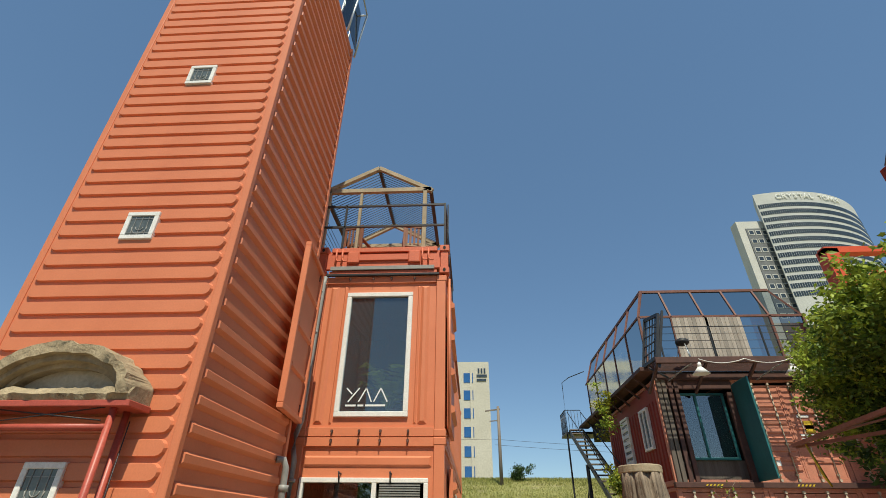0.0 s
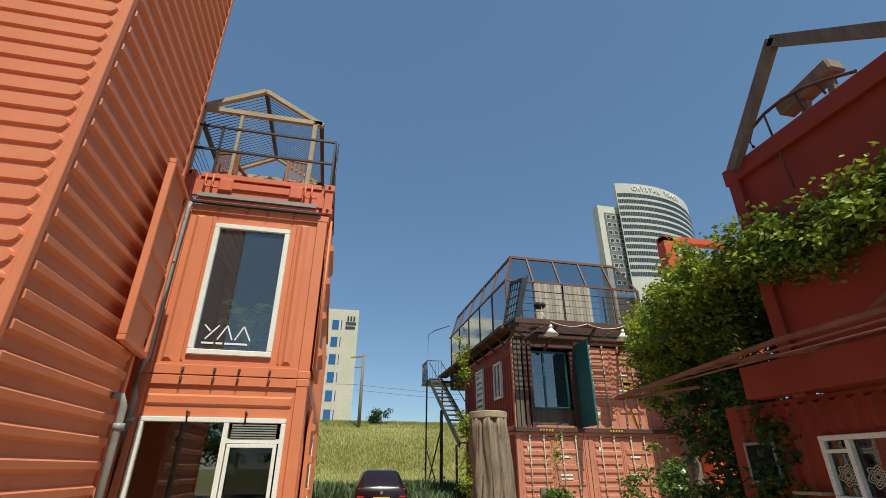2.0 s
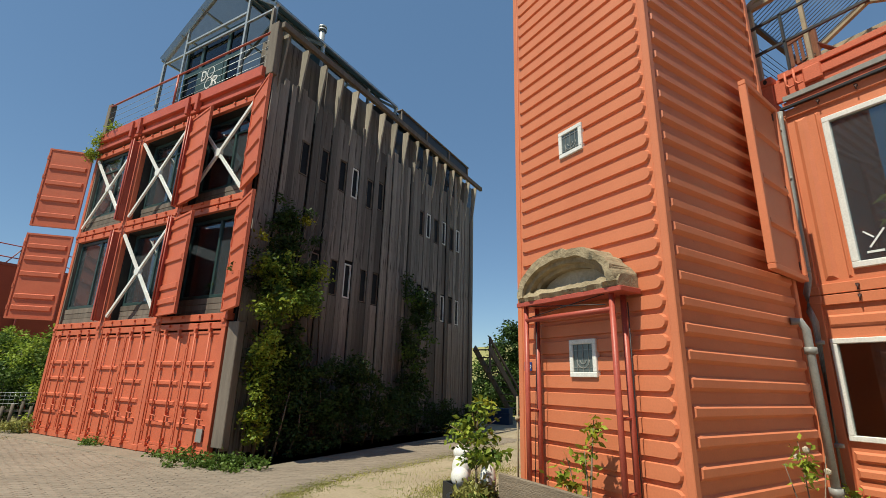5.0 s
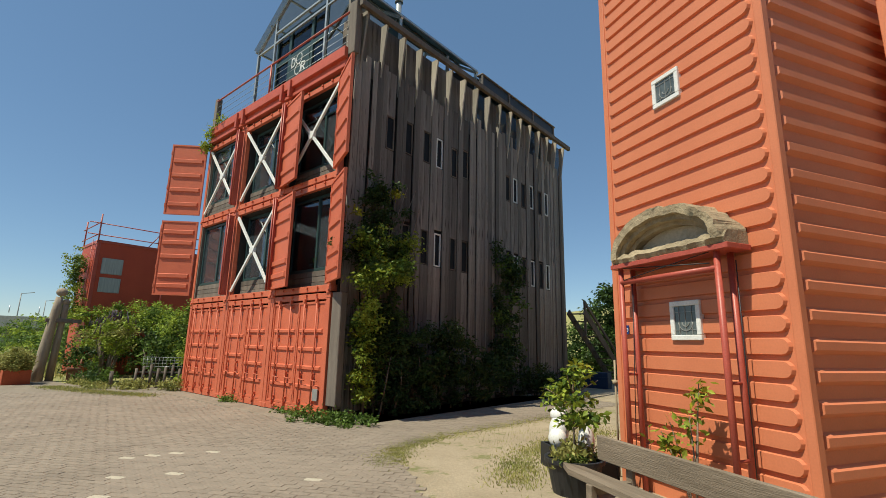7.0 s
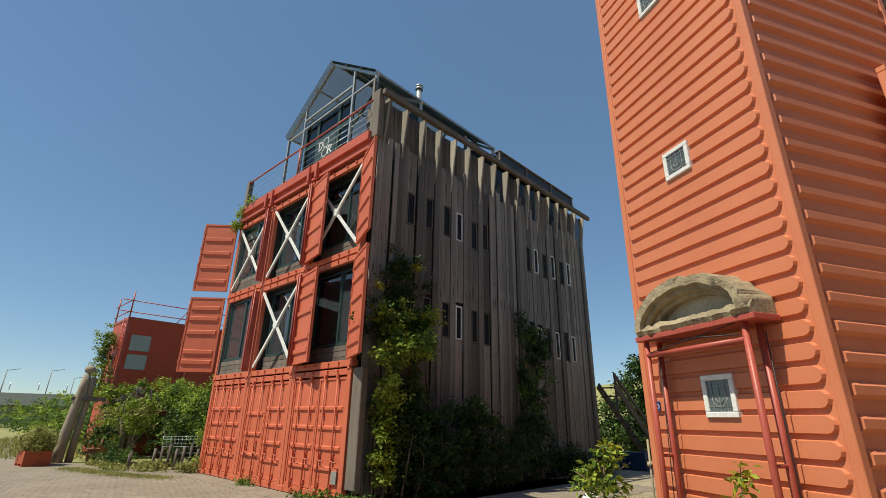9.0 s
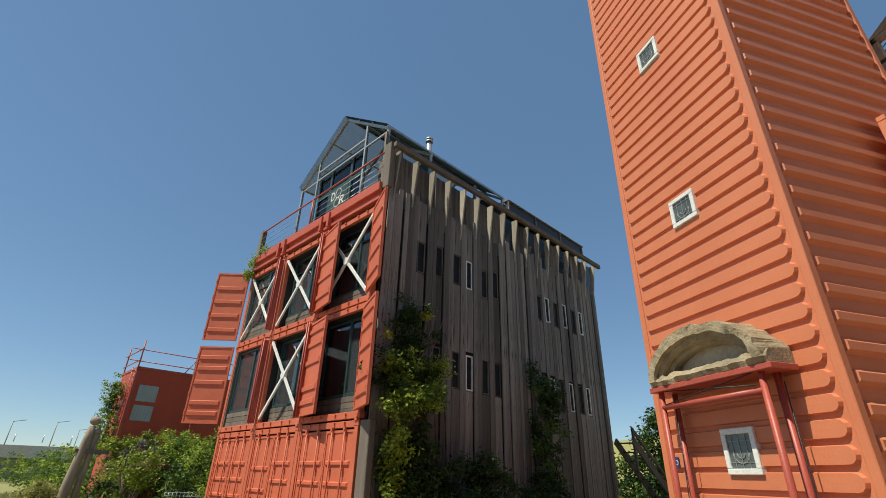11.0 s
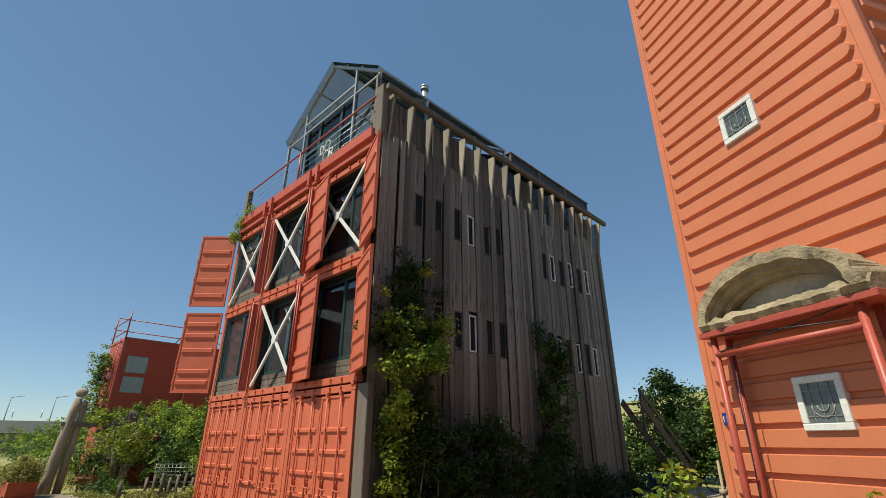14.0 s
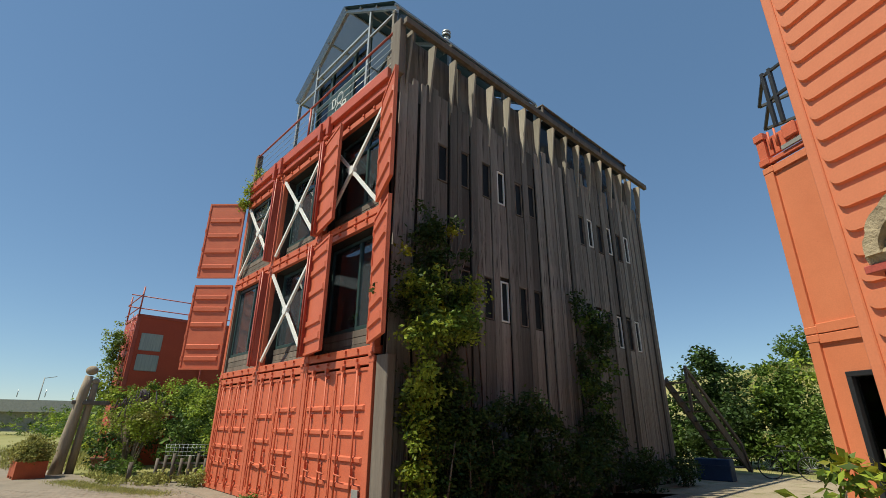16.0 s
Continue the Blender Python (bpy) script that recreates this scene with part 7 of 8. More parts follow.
for i in range(9):
    v = 1.0 + 0.4 * i
    tube(bm, [(8.0, v, 0), (8.05 + 0.1 * math.sin(i * 2), v + 0.1, 0.6), (8.1 + 0.2 * math.sin(i * 3), v + 0.2 * math.cos(i), 1.3)], [0.025, 0.018, 0.008], 6)
part("stems", bm, BARK, hedge)
ivy2 = thing("wall_climber", "dark green climber halfway along the workshop wall", "climber", DB)
# mostly dark leaves here too, for the shaded wall
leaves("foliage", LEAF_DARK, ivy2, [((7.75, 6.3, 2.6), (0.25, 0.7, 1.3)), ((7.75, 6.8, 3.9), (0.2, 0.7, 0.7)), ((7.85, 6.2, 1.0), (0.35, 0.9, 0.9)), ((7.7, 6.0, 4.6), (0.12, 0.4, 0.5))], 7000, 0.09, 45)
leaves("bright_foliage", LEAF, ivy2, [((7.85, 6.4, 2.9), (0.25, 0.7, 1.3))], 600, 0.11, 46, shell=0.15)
low = thing("ground_weeds", "low green weeds at the workshop's corner", "weeds", DB)
leaves("leaves", LEAF, low, [((7.5, -0.35, 0.1), (0.75, 0.3, 0.12)), ((8.3, -0.1, 0.1), (0.6, 0.35, 0.12)), ((6.4, -0.12, 0.04), (0.5, 0.1, 0.06)), ((3.6, -0.15, 0.05), (0.4, 0.1, 0.06))], 2600, 0.07, 47, droop=-0.3)
terr = thing("terrace_plant", "trailing plant over the terrace corner", "plant", DB)
leaves("foliage", LEAF_LIGHT, terr, [((0.25, -0.1, 8.4), (0.25, 0.2, 0.35)), ((0.15, -0.15, 7.95), (0.15, 0.15, 0.35)), ((1.0, 0.0, 8.65), (0.5, 0.15, 0.14))], 700, 0.09, 48, shell=0.6)
for u, v, z in ((6.2, 0.5, 3.55), (6.8, 0.55, 5.95), (1.9, 0.5, 3.3), (4.0, 0.65, 6.0)):
    hp = thing("window_plant", "small house plant behind the container window", "plant", DB @ Matrix.Translation((u, v - 0.1, z - 0.35)))
    leaves("leaves", LEAF_DARK, hp, [((0, 0, 0.3), (0.22, 0.1, 0.28))], 130, 0.09, int(u * 10))

# stair, boards and bike behind the workshop
st2 = thing("timber_stair", "grey timber stair behind the workshop", "stairs", DB)
bm = B()
for u in (7.0, 7.7):
    beam(bm, (u, 12.2, 3.0), (u + 0.4, 15.4, 0.2), 0.06, 0.26)
beam(bm, (7.7, 12.2, 3.4), (8.1, 15.0, 1.0), 0.07, 0.1)
beam(bm, (8.1, 15.0, 1.0), (8.15, 15.4, 0.1), 0.07, 0.1)
beam(bm, (7.7, 12.25, 2.0), (7.7, 12.25, 3.45), 0.08)
part("stringer", bm, GREY_WOOD, st2)
for i in range(10):
    bm = B()
    t = i / 9
    box(bm, 7.0 + 0.4 * t, 12.2 + 3.1 * t, 2.9 - 2.7 * t, 7.7 + 0.4 * t, 12.45 + 3.1 * t, 2.94 - 2.7 * t)
    part("tread", bm, GREY_WOOD, st2)
bm = B()
box(bm, 7.5, 12.3, 0.0, 8.5, 12.7, 0.62, 0.02)
box(bm, 7.46, 12.26, 0.40, 8.54, 12.3, 0.44)
bx = part("blue_tub", bm, material("blue_plastic", (0.02, 0.05, 0.12), (0.015, 0.035, 0.09), rough=0.5, scale=4, grain=40, bump=0.03))
bx.matrix_world = DB
tagged(bx, "dark blue plastic tub by the timber stair", "tub")
bike = thing("bicycle", "black bicycle parked behind the tower", "bicycle", pose(-15.2, 15.0, 0.0, 0, 0, 25))
for x in (-0.55, 0.55):
    bm = B()
    tube(bm, [(x + 0.34 * math.cos(a), 0, 0.35 + 0.34 * math.sin(a)) for a in [i * math.pi / 12 for i in range(25)]], 0.02, 6)
    w = part("wheel", bm, PLASTIC, bike)
    bm = B()
    for i in range(10):
        a = i * math.pi / 10
        rod(bm, (x - 0.32 * math.cos(a), 0, 0.35 - 0.32 * math.sin(a)), (x + 0.32 * math.cos(a), 0, 0.35 + 0.32 * math.sin(a)), 0.003, 4)
    part("spokes", bm, STEEL, w)
bm = B()
tube(bm, [(-0.55, 0, 0.35), (-0.15, 0, 0.85), (0.4, 0, 0.85), (0.0, 0, 0.35), (-0.15, 0, 0.95)], 0.017, 6)
tube(bm, [(0.55, 0, 0.35), (0.38, 0, 1.0), (0.3, 0.2, 1.05)], 0.015, 6)
part("bike_frame", bm, BLACK_STEEL, bike)
bm = B()
box(bm, -0.28, -0.07, 0.95, -0.02, 0.07, 1.0, 0.02)
part("saddle", bm, PLASTIC, bike)

# ---- vegetation and the red cabin to the west ----
CABIN_RED = material("cabin_red_paint", (0.48, 0.078, 0.038), (0.42, 0.065, 0.032), rough=0.55, scale=1.2, grain=40, bump=0.06)
cabin = thing("red_cabin", "red container cabin with a scaffold rail on its roof", "building", DB)
bm = B()
box(bm, -10.4, -0.9, 2.55, -7.97, 5.1, 5.58, 0.02)
box(bm, -10.4, -0.9, 0.0, -7.97, 5.1, 2.5, 0.02)
part("wall", bm, CABIN_RED, cabin)
bm = B()
box(bm, -10.42, -0.93, 5.5, -7.94, 5.1, 5.62, 0.01)
box(bm, -8.05, -0.93, 2.5, -7.94, -0.8, 5.6, 0.01)
rod(bm, (-7.9, 1.75, 0), (-7.9, 1.75, 5.6), 0.04)
part("edge_rail", bm, RED_POST, cabin)
CURT = material("pale_curtain", (0.42, 0.44, 0.42), (0.28, 0.31, 0.30), rough=0.6, scale=3, grain=12, bump=0.2, stretch=(1, 6, 0.4))
for z0, z1 in ((4.2, 4.88), (3.42, 4.05)):
    bm = B()
    box(bm, -7.966, -0.66, z0, -7.94, 0.12, z1, 0.02)
    w = part("window", bm, CURT, cabin, "small window with pale curtains")
bm = B()
for u, v in ((-8.0, -0.9), (-8.0, 1.4), (-10.3, -0.9), (-8.0, 3.6)):
    rod(bm, (u, v, 5.58), (u, v, 6.75), 0.03, 7)
for z in (5.85, 6.35):
    rod(bm, (-8.0, -1.3, z), (-8.0, 4.5, z), 0.022, 7)
    rod(bm, (-10.5, -0.95, z), (-7.7, -0.95, z), 0.022, 7)
rod(bm, (-8.0, 1.0, 5.6), (-8.0, 1.5, 6.4), 0.02, 6)
part("scaffold_rail", bm, RED_POST, cabin)
bm = B()
for q in range(2):
    rod(bm, (-8.0, -0.98 - 0.12 * q, 2.2), (-8.0, -0.96 - 0.12 * q, 5.6), 0.015, 6)
for q in range(14):
    rod(bm, (-8.0, -1.1, 2.3 + q * 0.24), (-8.0, -0.97, 2.3 + q * 0.24), 0.01, 5)
part("ladder", bm, RED_POST, cabin)

climb = thing("cabin_climber", "green climber over the red cabin", "climber", DB)
CB = [((-9.0, -1.2, 4.2), (0.45, 0.35, 1.1)), ((-8.6, -1.2, 2.8), (0.6, 0.4, 0.7)), ((-7.6, -0.8, 2.2), (0.4, 0.7, 0.55)), ((-7.0, 0.2, 2.45), (0.5, 0.9, 0.5)), ((-6.0, 0.8, 2.4), (0.9, 0.8, 0.5)), ((-4.4, 0.8, 2.3), (1.0, 0.7, 0.5)), ((-2.9, 0.8, 2.0), (1.0, 0.6, 0.6)), ((-1.4, 0.6, 1.6), (0.7, 0.5, 0.8)), ((-0.7, 0.5, 1.2), (0.5, 0.4, 1.1)), ((-0.5, 0.4, 2.4), (0.4, 0.35, 0.5))]
leaves("foliage", LEAF, climb, CB, 10000, 0.10, 51)
# lighter leaves pushed up and sunward stand for the lit side
leaves("bright_foliage", LEAF_LIGHT, climb, [((b[0][0], b[0][1] - 0.12, b[0][2] + 0.1), b[1]) for b in CB], 8500, 0.10, 52, shell=0.25)
bm = B()
for u in (-6.6, -4.4, -2.2):
    beam(bm, (u, 1.0, 0), (u, 1.0, 2.3), 0.1)
beam(bm, (-7.6, 1.0, 2.2), (-0.3, 0.7, 2.0), 0.1)
part("trellis", bm, GREY_WOOD, climb)


def shrub(name, label, m, blobs, n, size, mats, seed, stems=7, hgt=1.2):
    s = thing(name, label, "shrub", m)
    bm = B()
    r = random.Random(seed)
    for i in range(stems):
        a = r.uniform(0, 6.28)
        l = r.uniform(0.2, 0.6)
        tube(bm, [(0.1 * math.cos(a), 0.1 * math.sin(a), 0), (l * 0.5 * math.cos(a), l * 0.5 * math.sin(a), hgt * 0.5), (l * math.cos(a), l * math.sin(a), hgt)], [0.03, 0.02, 0.01], 6)
    part("stems", bm, BARK, s)
    for k, (mt, share, shell) in enumerate(mats):
        leaves(("foliage", "bright_foliage", "blossom")[k], mt, s, blobs, int(n * share), size, seed + k, shell=shell)
    return s


def uv(u, v, z=0.0):
    p = DB @ Vector((u, v, z))
    return pose(p.x, p.y, z)


def spikes(parent, blobs, n, seed):
    """Upright blossom spikes over the top of a shrub's clumps."""
    g = random.Random(seed)
    bm = B()
    for k in range(n):
        c, rad = blobs[k % len(blobs)]
        a, q = g.uniform(0, 6.28), g.uniform(0.2, 1.0)
        x, y = c[0] + rad[0] * q * math.cos(a), c[1] + rad[1] * q * math.sin(a)
        z, h = c[2] + rad[2] * math.sqrt(max(1 - q * q, 0)) * 0.95, g.uniform(0.16, 0.30)
        lean = Vector((g.uniform(-0.07, 0.07), g.uniform(-0.07, 0.07), h))
        rod(bm, (x, y, z), Vector((x, y, z)) + lean, 0.026, 5, 0.006)
    part("blossom_spikes", bm, LILAC, parent)["kind"] = "stuff"


LB = [((0, 0, 1.55), (0.95, 0.9, 0.6)), ((0.5, 0.3, 1.85), (0.6, 0.6, 0.45)), ((-0.5, 0, 1.35), (0.6, 0.6, 0.5))]
lilac = shrub("lilac_shrub", "wide shrub with faded purple blossom spikes and bare lower stems", uv(-4.3, -0.9), LB, 5200, 0.10, ((GRASS_LEAF, 0.35, 0.5), (LEAF_LIGHT, 0.65, 0.3)), 61, 16, 1.5)
spikes(lilac, LB, 90, 5)
# dark leaf colours below the trellis stand for its shade
shrub("lilac_shrub", "dark green shrub with faded blossom under the trellis", uv(-2.4, 0.1), [((0, 0, 1.2), (0.9, 0.6, 0.7)), ((-0.8, 0.2, 1.4), (0.7, 0.5, 0.6)), ((0.6, 0.2, 0.9), (0.6, 0.5, 0.7))], 3200, 0.11, ((LEAF_DARK, 0.5, 0.5), (LEAF, 0.5, 0.2)), 64)
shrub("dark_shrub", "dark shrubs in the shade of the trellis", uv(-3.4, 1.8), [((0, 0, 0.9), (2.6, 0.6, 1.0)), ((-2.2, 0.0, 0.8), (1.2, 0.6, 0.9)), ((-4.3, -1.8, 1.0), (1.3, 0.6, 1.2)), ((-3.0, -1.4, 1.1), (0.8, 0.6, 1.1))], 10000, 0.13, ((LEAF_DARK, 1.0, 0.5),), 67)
shrub("dark_shrub", "dense dark shrub before the red cabin", uv(-6.9, -0.5), [((0, 0, 1.2), (0.7, 0.7, 1.1)), ((-0.2, 0.9, 1.3), (0.7, 0.7, 1.1)), ((-0.5, 1.8, 1.3), (0.7, 0.7, 1.1)), ((0.5, -0.6, 0.8), (0.6, 0.6, 0.8))], 7000, 0.11, ((LEAF_DARK, 0.75, 0.5), (LEAF, 0.25, 0.2)), 68)
shrub("low_shrub", "low leafy plants beneath the shrubs", uv(-5.0, -1.2), [((0.2, 0.2, 0.3), (1.4, 0.5, 0.35)), ((1.8, 0.9, 0.25), (1.0, 0.4, 0.3))], 1800, 0.1, ((LEAF, 0.6, 0.5), (LEAF_DARK, 0.4, 0.5)), 69, hgt=0.3)
shrub("field_hedge", "bushy green hedge along the field path", pose(-34, -11, 0), [((0, 0.6, 1.1), (3.0, 2.0, 1.4)), ((5, 3.0, 1.2), (3.0, 1.8, 1.5)), ((-6, -2.2, 1.1), (4.0, 2.3, 1.5)), ((-14, -5, 1.2), (6, 3.0, 1.7)), ((-24, -9, 1.3), (7, 3.5, 1.9)), ((-31, -13, 1.2), (4.5, 6, 1.8)), ((-37, -19, 1.2), (4.5, 6, 1.8)), ((-30, -5, 1.3), (5, 4, 1.9)), ((8, 4.0, 1.6), (2.2, 1.5, 1.6))], 24000, 0.2, ((LEAF, 0.75, 0.4), (LEAF_LIGHT, 0.25, 0.2)), 71)

# totem, crate and fence
tot = thing("carved_post", "tall weathered carved timber post with a crossbar", "post", pose(-20.7, -7.05, 0))
SUN_WOOD = material("sun_bleached_timber", (0.42, 0.34, 0.25), (0.25, 0.20, 0.15), rough=0.85, scale=3, grain=28, bump=0.6, stretch=(3, 3, 0.4))
bm = B()
tube(bm, [(0, 0, 0), (0.0, 0.04, 0.5), (0.01, 0.08, 1.0), (0.03, 0.15, 1.7), (0.05, 0.24, 2.5), (0.06, 0.28, 2.95)], [0.19, 0.16, 0.17, 0.15, 0.14, 0.11], 14)
bmesh.ops.create_uvsphere(bm, u_segments=14, v_segments=10, radius=0.15, matrix=Matrix.Translation((0.06, 0.32, 3.12)) @ Matrix.Diagonal((0.9, 1.2, 1, 1)))
part("shaft", bm, SUN_WOOD, tot, smooth=True)
bm = B()
tube(bm, [(-0.2, 0.30, 0), (-0.16, 0.36, 1.4), (-0.1, 0.44, 2.4), (-0.06, 0.46, 2.7)], [0.12, 0.11, 0.10, 0.09], 12)
bmesh.ops.create_uvsphere(bm, u_segments=12, v_segments=8, radius=0.11, matrix=Matrix.Translation((-0.05, 0.46, 2.78)))
part("rear_post", bm, SUN_WOOD, tot, smooth=True)
bm = B()
beam(bm, (0.12, 0.0, 2.12), (-0.1, 1.0, 2.1), 0.15, 0.13, 0.015)
part("crossbar", bm, GREY_WOOD, tot)
cr = thing("orange_crate_planter", "orange wooden crate planter with pale grasses", "planter", pose(-19.75, -7.35, 0, 0, 0, 34))
bm = B()
ring(bm, Matrix.Translation((0, 0, 0.08)), -0.42, -0.36, 0.42, 0.36, 0.04, 0.38, 0.004)
box(bm, -0.38, -0.32, 0.08, 0.38, 0.32, 0.40)
for x in (-0.42, -0.05, 0.32):
    box(bm, x, -0.36, 0.0, x + 0.1, 0.36, 0.08)
part("crate", bm, material("orange_red_crate", (0.46, 0.10, 0.04), (0.36, 0.08, 0.03), rough=0.7, scale=4, grain=40, bump=0.15), cr)
leaves("grass_tuft", GRASS_LEAF, cr, [((0, 0, 0.72), (0.6, 0.5, 0.36))], 7000, 0.075, 73, shell=0.7, droop=-0.5)
bm = B()
box(bm, -0.5, -0.2, 0.40, 0.5, 0.2, 0.44)
for x in (-0.42, 0.38):
    box(bm, x, -0.15, 0, x + 0.05, 0.15, 0.4)
for i in range(5):
    rod(bm, (-0.2 + i * 0.1, 0.18, 0.44), (-0.2 + i * 0.1, 0.2, 0.75), 0.01, 5)
stool = thing("garden_stool", "small reddish wooden garden stool by the shrubs", "stool", pose(-21.3, -6.2, 0, 0, 0, 20))
part("seat", bm, TEAK, stool)
fence = thing("picket_fence", "low grey picket fence with wire mesh", "fence", DB)
for i in range(8):
    bm = B()
    u, v = -1.55 + 0.12 * i, -0.75 + 0.17 * i
    rod(bm, (u, v, 0), (u + 0.02, v, 0.62 + 0.06 * (i % 3)), 0.045, 8, 0.04)
    part("picket", bm, GREY_WOOD, fence)
bm = B()
beam(bm, (-1.6, -0.75, 0.5), (-0.65, 0.5, 0.5), 0.05)
part("rail", bm, GREY_WOOD, fence)
bm = B()
for i in range(14):
    rod(bm, (-1.5 + 0.07 * i, -0.6 + 0.09 * i, 0.6), (-1.5 + 0.07 * i, -0.6 + 0.09 * i, 0.98), 0.005, 4)
for z in (0.68, 0.78, 0.88, 0.97):
    rod(bm, (-1.5, -0.6, z), (-0.55, 0.6, z), 0.005, 4)
part("wire_mesh", bm, STEEL, fence)
bm = B()
rod(bm, (-2.3, -1.2, 0), (-2.3, -1.2, 0.5), 0.06, 8)
ob = part("bollard", bm, GREY_WOOD)
ob.matrix_world = DB
tagged(ob, "short grey timber bollard on the verge", "bollard")
wd = thing("verge_grass", "uneven grass verge along the paving", "grass", DB, kind="stuff")
leaves("grass", GRASS_LEAF, wd, [((-1.2, -0.8, 0.08), (1.0, 0.5, 0.2)), ((-3.2, -1.6, 0.04), (2.0, 0.3, 0.1)), ((-0.2, -0.2, 0.1), (0.5, 0.3, 0.2))], 6000, 0.07, 75, droop=-0.9, shell=0.7)

# ---- bushes behind, on the embankment and along the track ----
back = thing("hawthorn_bush", "tall dark green bush behind the workshop", "bush", pose(-22.4, 18.0, 0))
leaves("foliage", LEAF_DARK, back, [((0, 0, 1.6), (1.6, 1.4, 1.7)), ((0.9, 0.5, 3.2), (1.4, 1.2, 1.5)), ((1.6, 0, 1.5), (1.2, 1.2, 1.5)), ((1.6, 0, 4.2), (0.7, 0.7, 0.9)), ((-1.0, -1.2, 0.7), (1.8, 0.8, 0.8)), ((2.0, -0.8, 0.8), (1.6, 0.8, 0.9)), ((3.4, -0.4, 1.7), (1.3, 1.0, 1.7))], 15000, 0.2, 81)
leaves("bright_foliage", LEAF, back, [((0.2, -0.2, 1.8), (1.6, 1.4, 1.7)), ((1.0, 0.3, 3.4), (1.4, 1.2, 1.5))], 1800, 0.2, 82, shell=0.12)
back2 = thing("elder_bush", "tall mid-green bush behind the yard", "bush", pose(-18.2, 18.4, 0))
leaves("foliage", LEAF, back2, [((0, 0, 1.6), (1.2, 1.2, 1.7)), ((0.2, 0.3, 3.0), (1.2, 1.1, 1.3)), ((1.2, 0.2, 1.4), (1.0, 1.0, 1.4)), ((0.4, -0.9, 0.6), (1.8, 0.6, 0.7))], 9500, 0.18, 83)
leaves("bright_foliage", LEAF_LIGHT, back2, [((0.1, -0.1, 1.8), (1.2, 1.2, 1.7)), ((0.3, 0.2, 3.1), (1.2, 1.1, 1.3))], 1000, 0.18, 84, shell=0.15)
back3 = thing("elder_bush", "pale green bush on the embankment foot", "bush", pose(-14.4, 20.5, 0.1))
leaves("foliage", LEAF, back3, [((0, 0, 1.4), (1.5, 1.3, 1.5)), ((2.4, 0.4, 1.0), (1.5, 1.2, 1.1)), ((0.4, 1.6, 2.6), (1.4, 1.0, 1.3)), ((-0.5, -1.0, 0.6), (2.2, 0.6, 0.7))], 8500, 0.18, 85)
leaves("bright_foliage", LEAF_LIGHT, back3, [((0, -0.2, 1.5), (1.5, 1.3, 1.5)), ((2.4, 0.2, 1.1), (1.5, 1.2, 1.1))], 900, 0.18, 86, shell=0.15)
far_t = thing("far_tree", "round green tree on top of the embankment", "tree", pose(-34.5, 42, ground_z(-34.5, 42)))
bm = B()
tube(bm, [(0, 0, 0), (0.1, 0, 1.5)], [0.2, 0.12], 7)
part("trunk", bm, BARK, far_t)
leaves("crown", LEAF, far_t, [((0, 0, 1.8), (2.6, 2.0, 1.6)), ((2.2, 0, 1.2), (1.6, 1.4, 1.1)), ((-1.8, 0, 1.2), (1.5, 1.4, 1.1))], 5000, 0.26, 87)
far_s = thing("far_bush", "small round bush on the embankment crest", "bush", pose(3.7, 40, 4.9))
leaves("foliage", LEAF_DARK, far_s, [((0, 0, 0.5), (0.9, 0.7, 0.6)), ((-0.5, 0, 0.3), (0.6, 0.5, 0.4))], 1500, 0.16, 88)
reeds = thing("tall_weeds", "tall grey-green weeds at the foot of the embankment", "weeds", kind="stuff")
WEED = leaf_material("blue_green_weeds", (0.17, 0.23, 0.11), (0.11, 0.165, 0.075))
leaves("weed_leaves", WEED, reeds, [((x, 22.0 + 0.4 * math.sin(x * 2), 0.45), (0.8, 0.8, 0.45)) for x in (-0.2, 0.8, 3.4, 4.3, 5.0, 5.6)], 4500, 0.17, 89, droop=-1.2, shell=0.7)
# grass on the embankment, denser towards the view


def grass(name, n, area, size, mat, seed, label):
    g = np.random.default_rng(seed)
    x, y = g.uniform(area[0], area[1], n), g.uniform(area[2], area[3], n)
    z = np.array([ground_z(a, b) for a, b in zip(x, y)])
    a, s = g.uniform(0, 6.283, n), size * g.uniform(0.5, 1.5, n)
    lean = g.normal(0, 0.35, (n, 2)) * s[:, None]
    p = np.stack([x, y, z - 0.02], 1)
    w = np.stack([np.cos(a), np.sin(a), np.zeros(n)], 1) * (s * 0.09)[:, None]
    tip = p + np.stack([lean[:, 0], lean[:, 1], s], 1)
    verts = np.stack([p - w, p + w, tip], 1).reshape(-1, 3)
    me = bpy.data.meshes.new(name)
    me.from_pydata(verts.tolist(), [], np.arange(n * 3).reshape(-1, 3).tolist())
    me.materials.append(mat)
    return tagged(new(name, me), label, "grass", kind="stuff")


grass("meadow_grass", 130000, (-4, 16, 20.5, 42), 0.15, GRASS_LEAF, 6, "dry meadow grass on the embankment slope")
grass("meadow_grass", 45000, (-42, -8, 24, 46), 0.3, GRASS_LEAF, 7, "dry meadow grass on the embankment slope")
grass("tall_weeds", 5200, (-0.6, 6.3, 21.0, 23.4), 0.75, WEED, 13, "tall grey-green reeds at the foot of the embankment")
grass("tall_weeds", 900, (3.3, 4.4, 17.5, 21.0), 0.55, WEED, 14, "tall grey-green weeds beside the track")
grass("yard_grass", 5000, (-8.2, -4.9, 3.4, 7.0), 0.05, GRASS_LEAF, 8, "sparse short grass on the sandy yard")
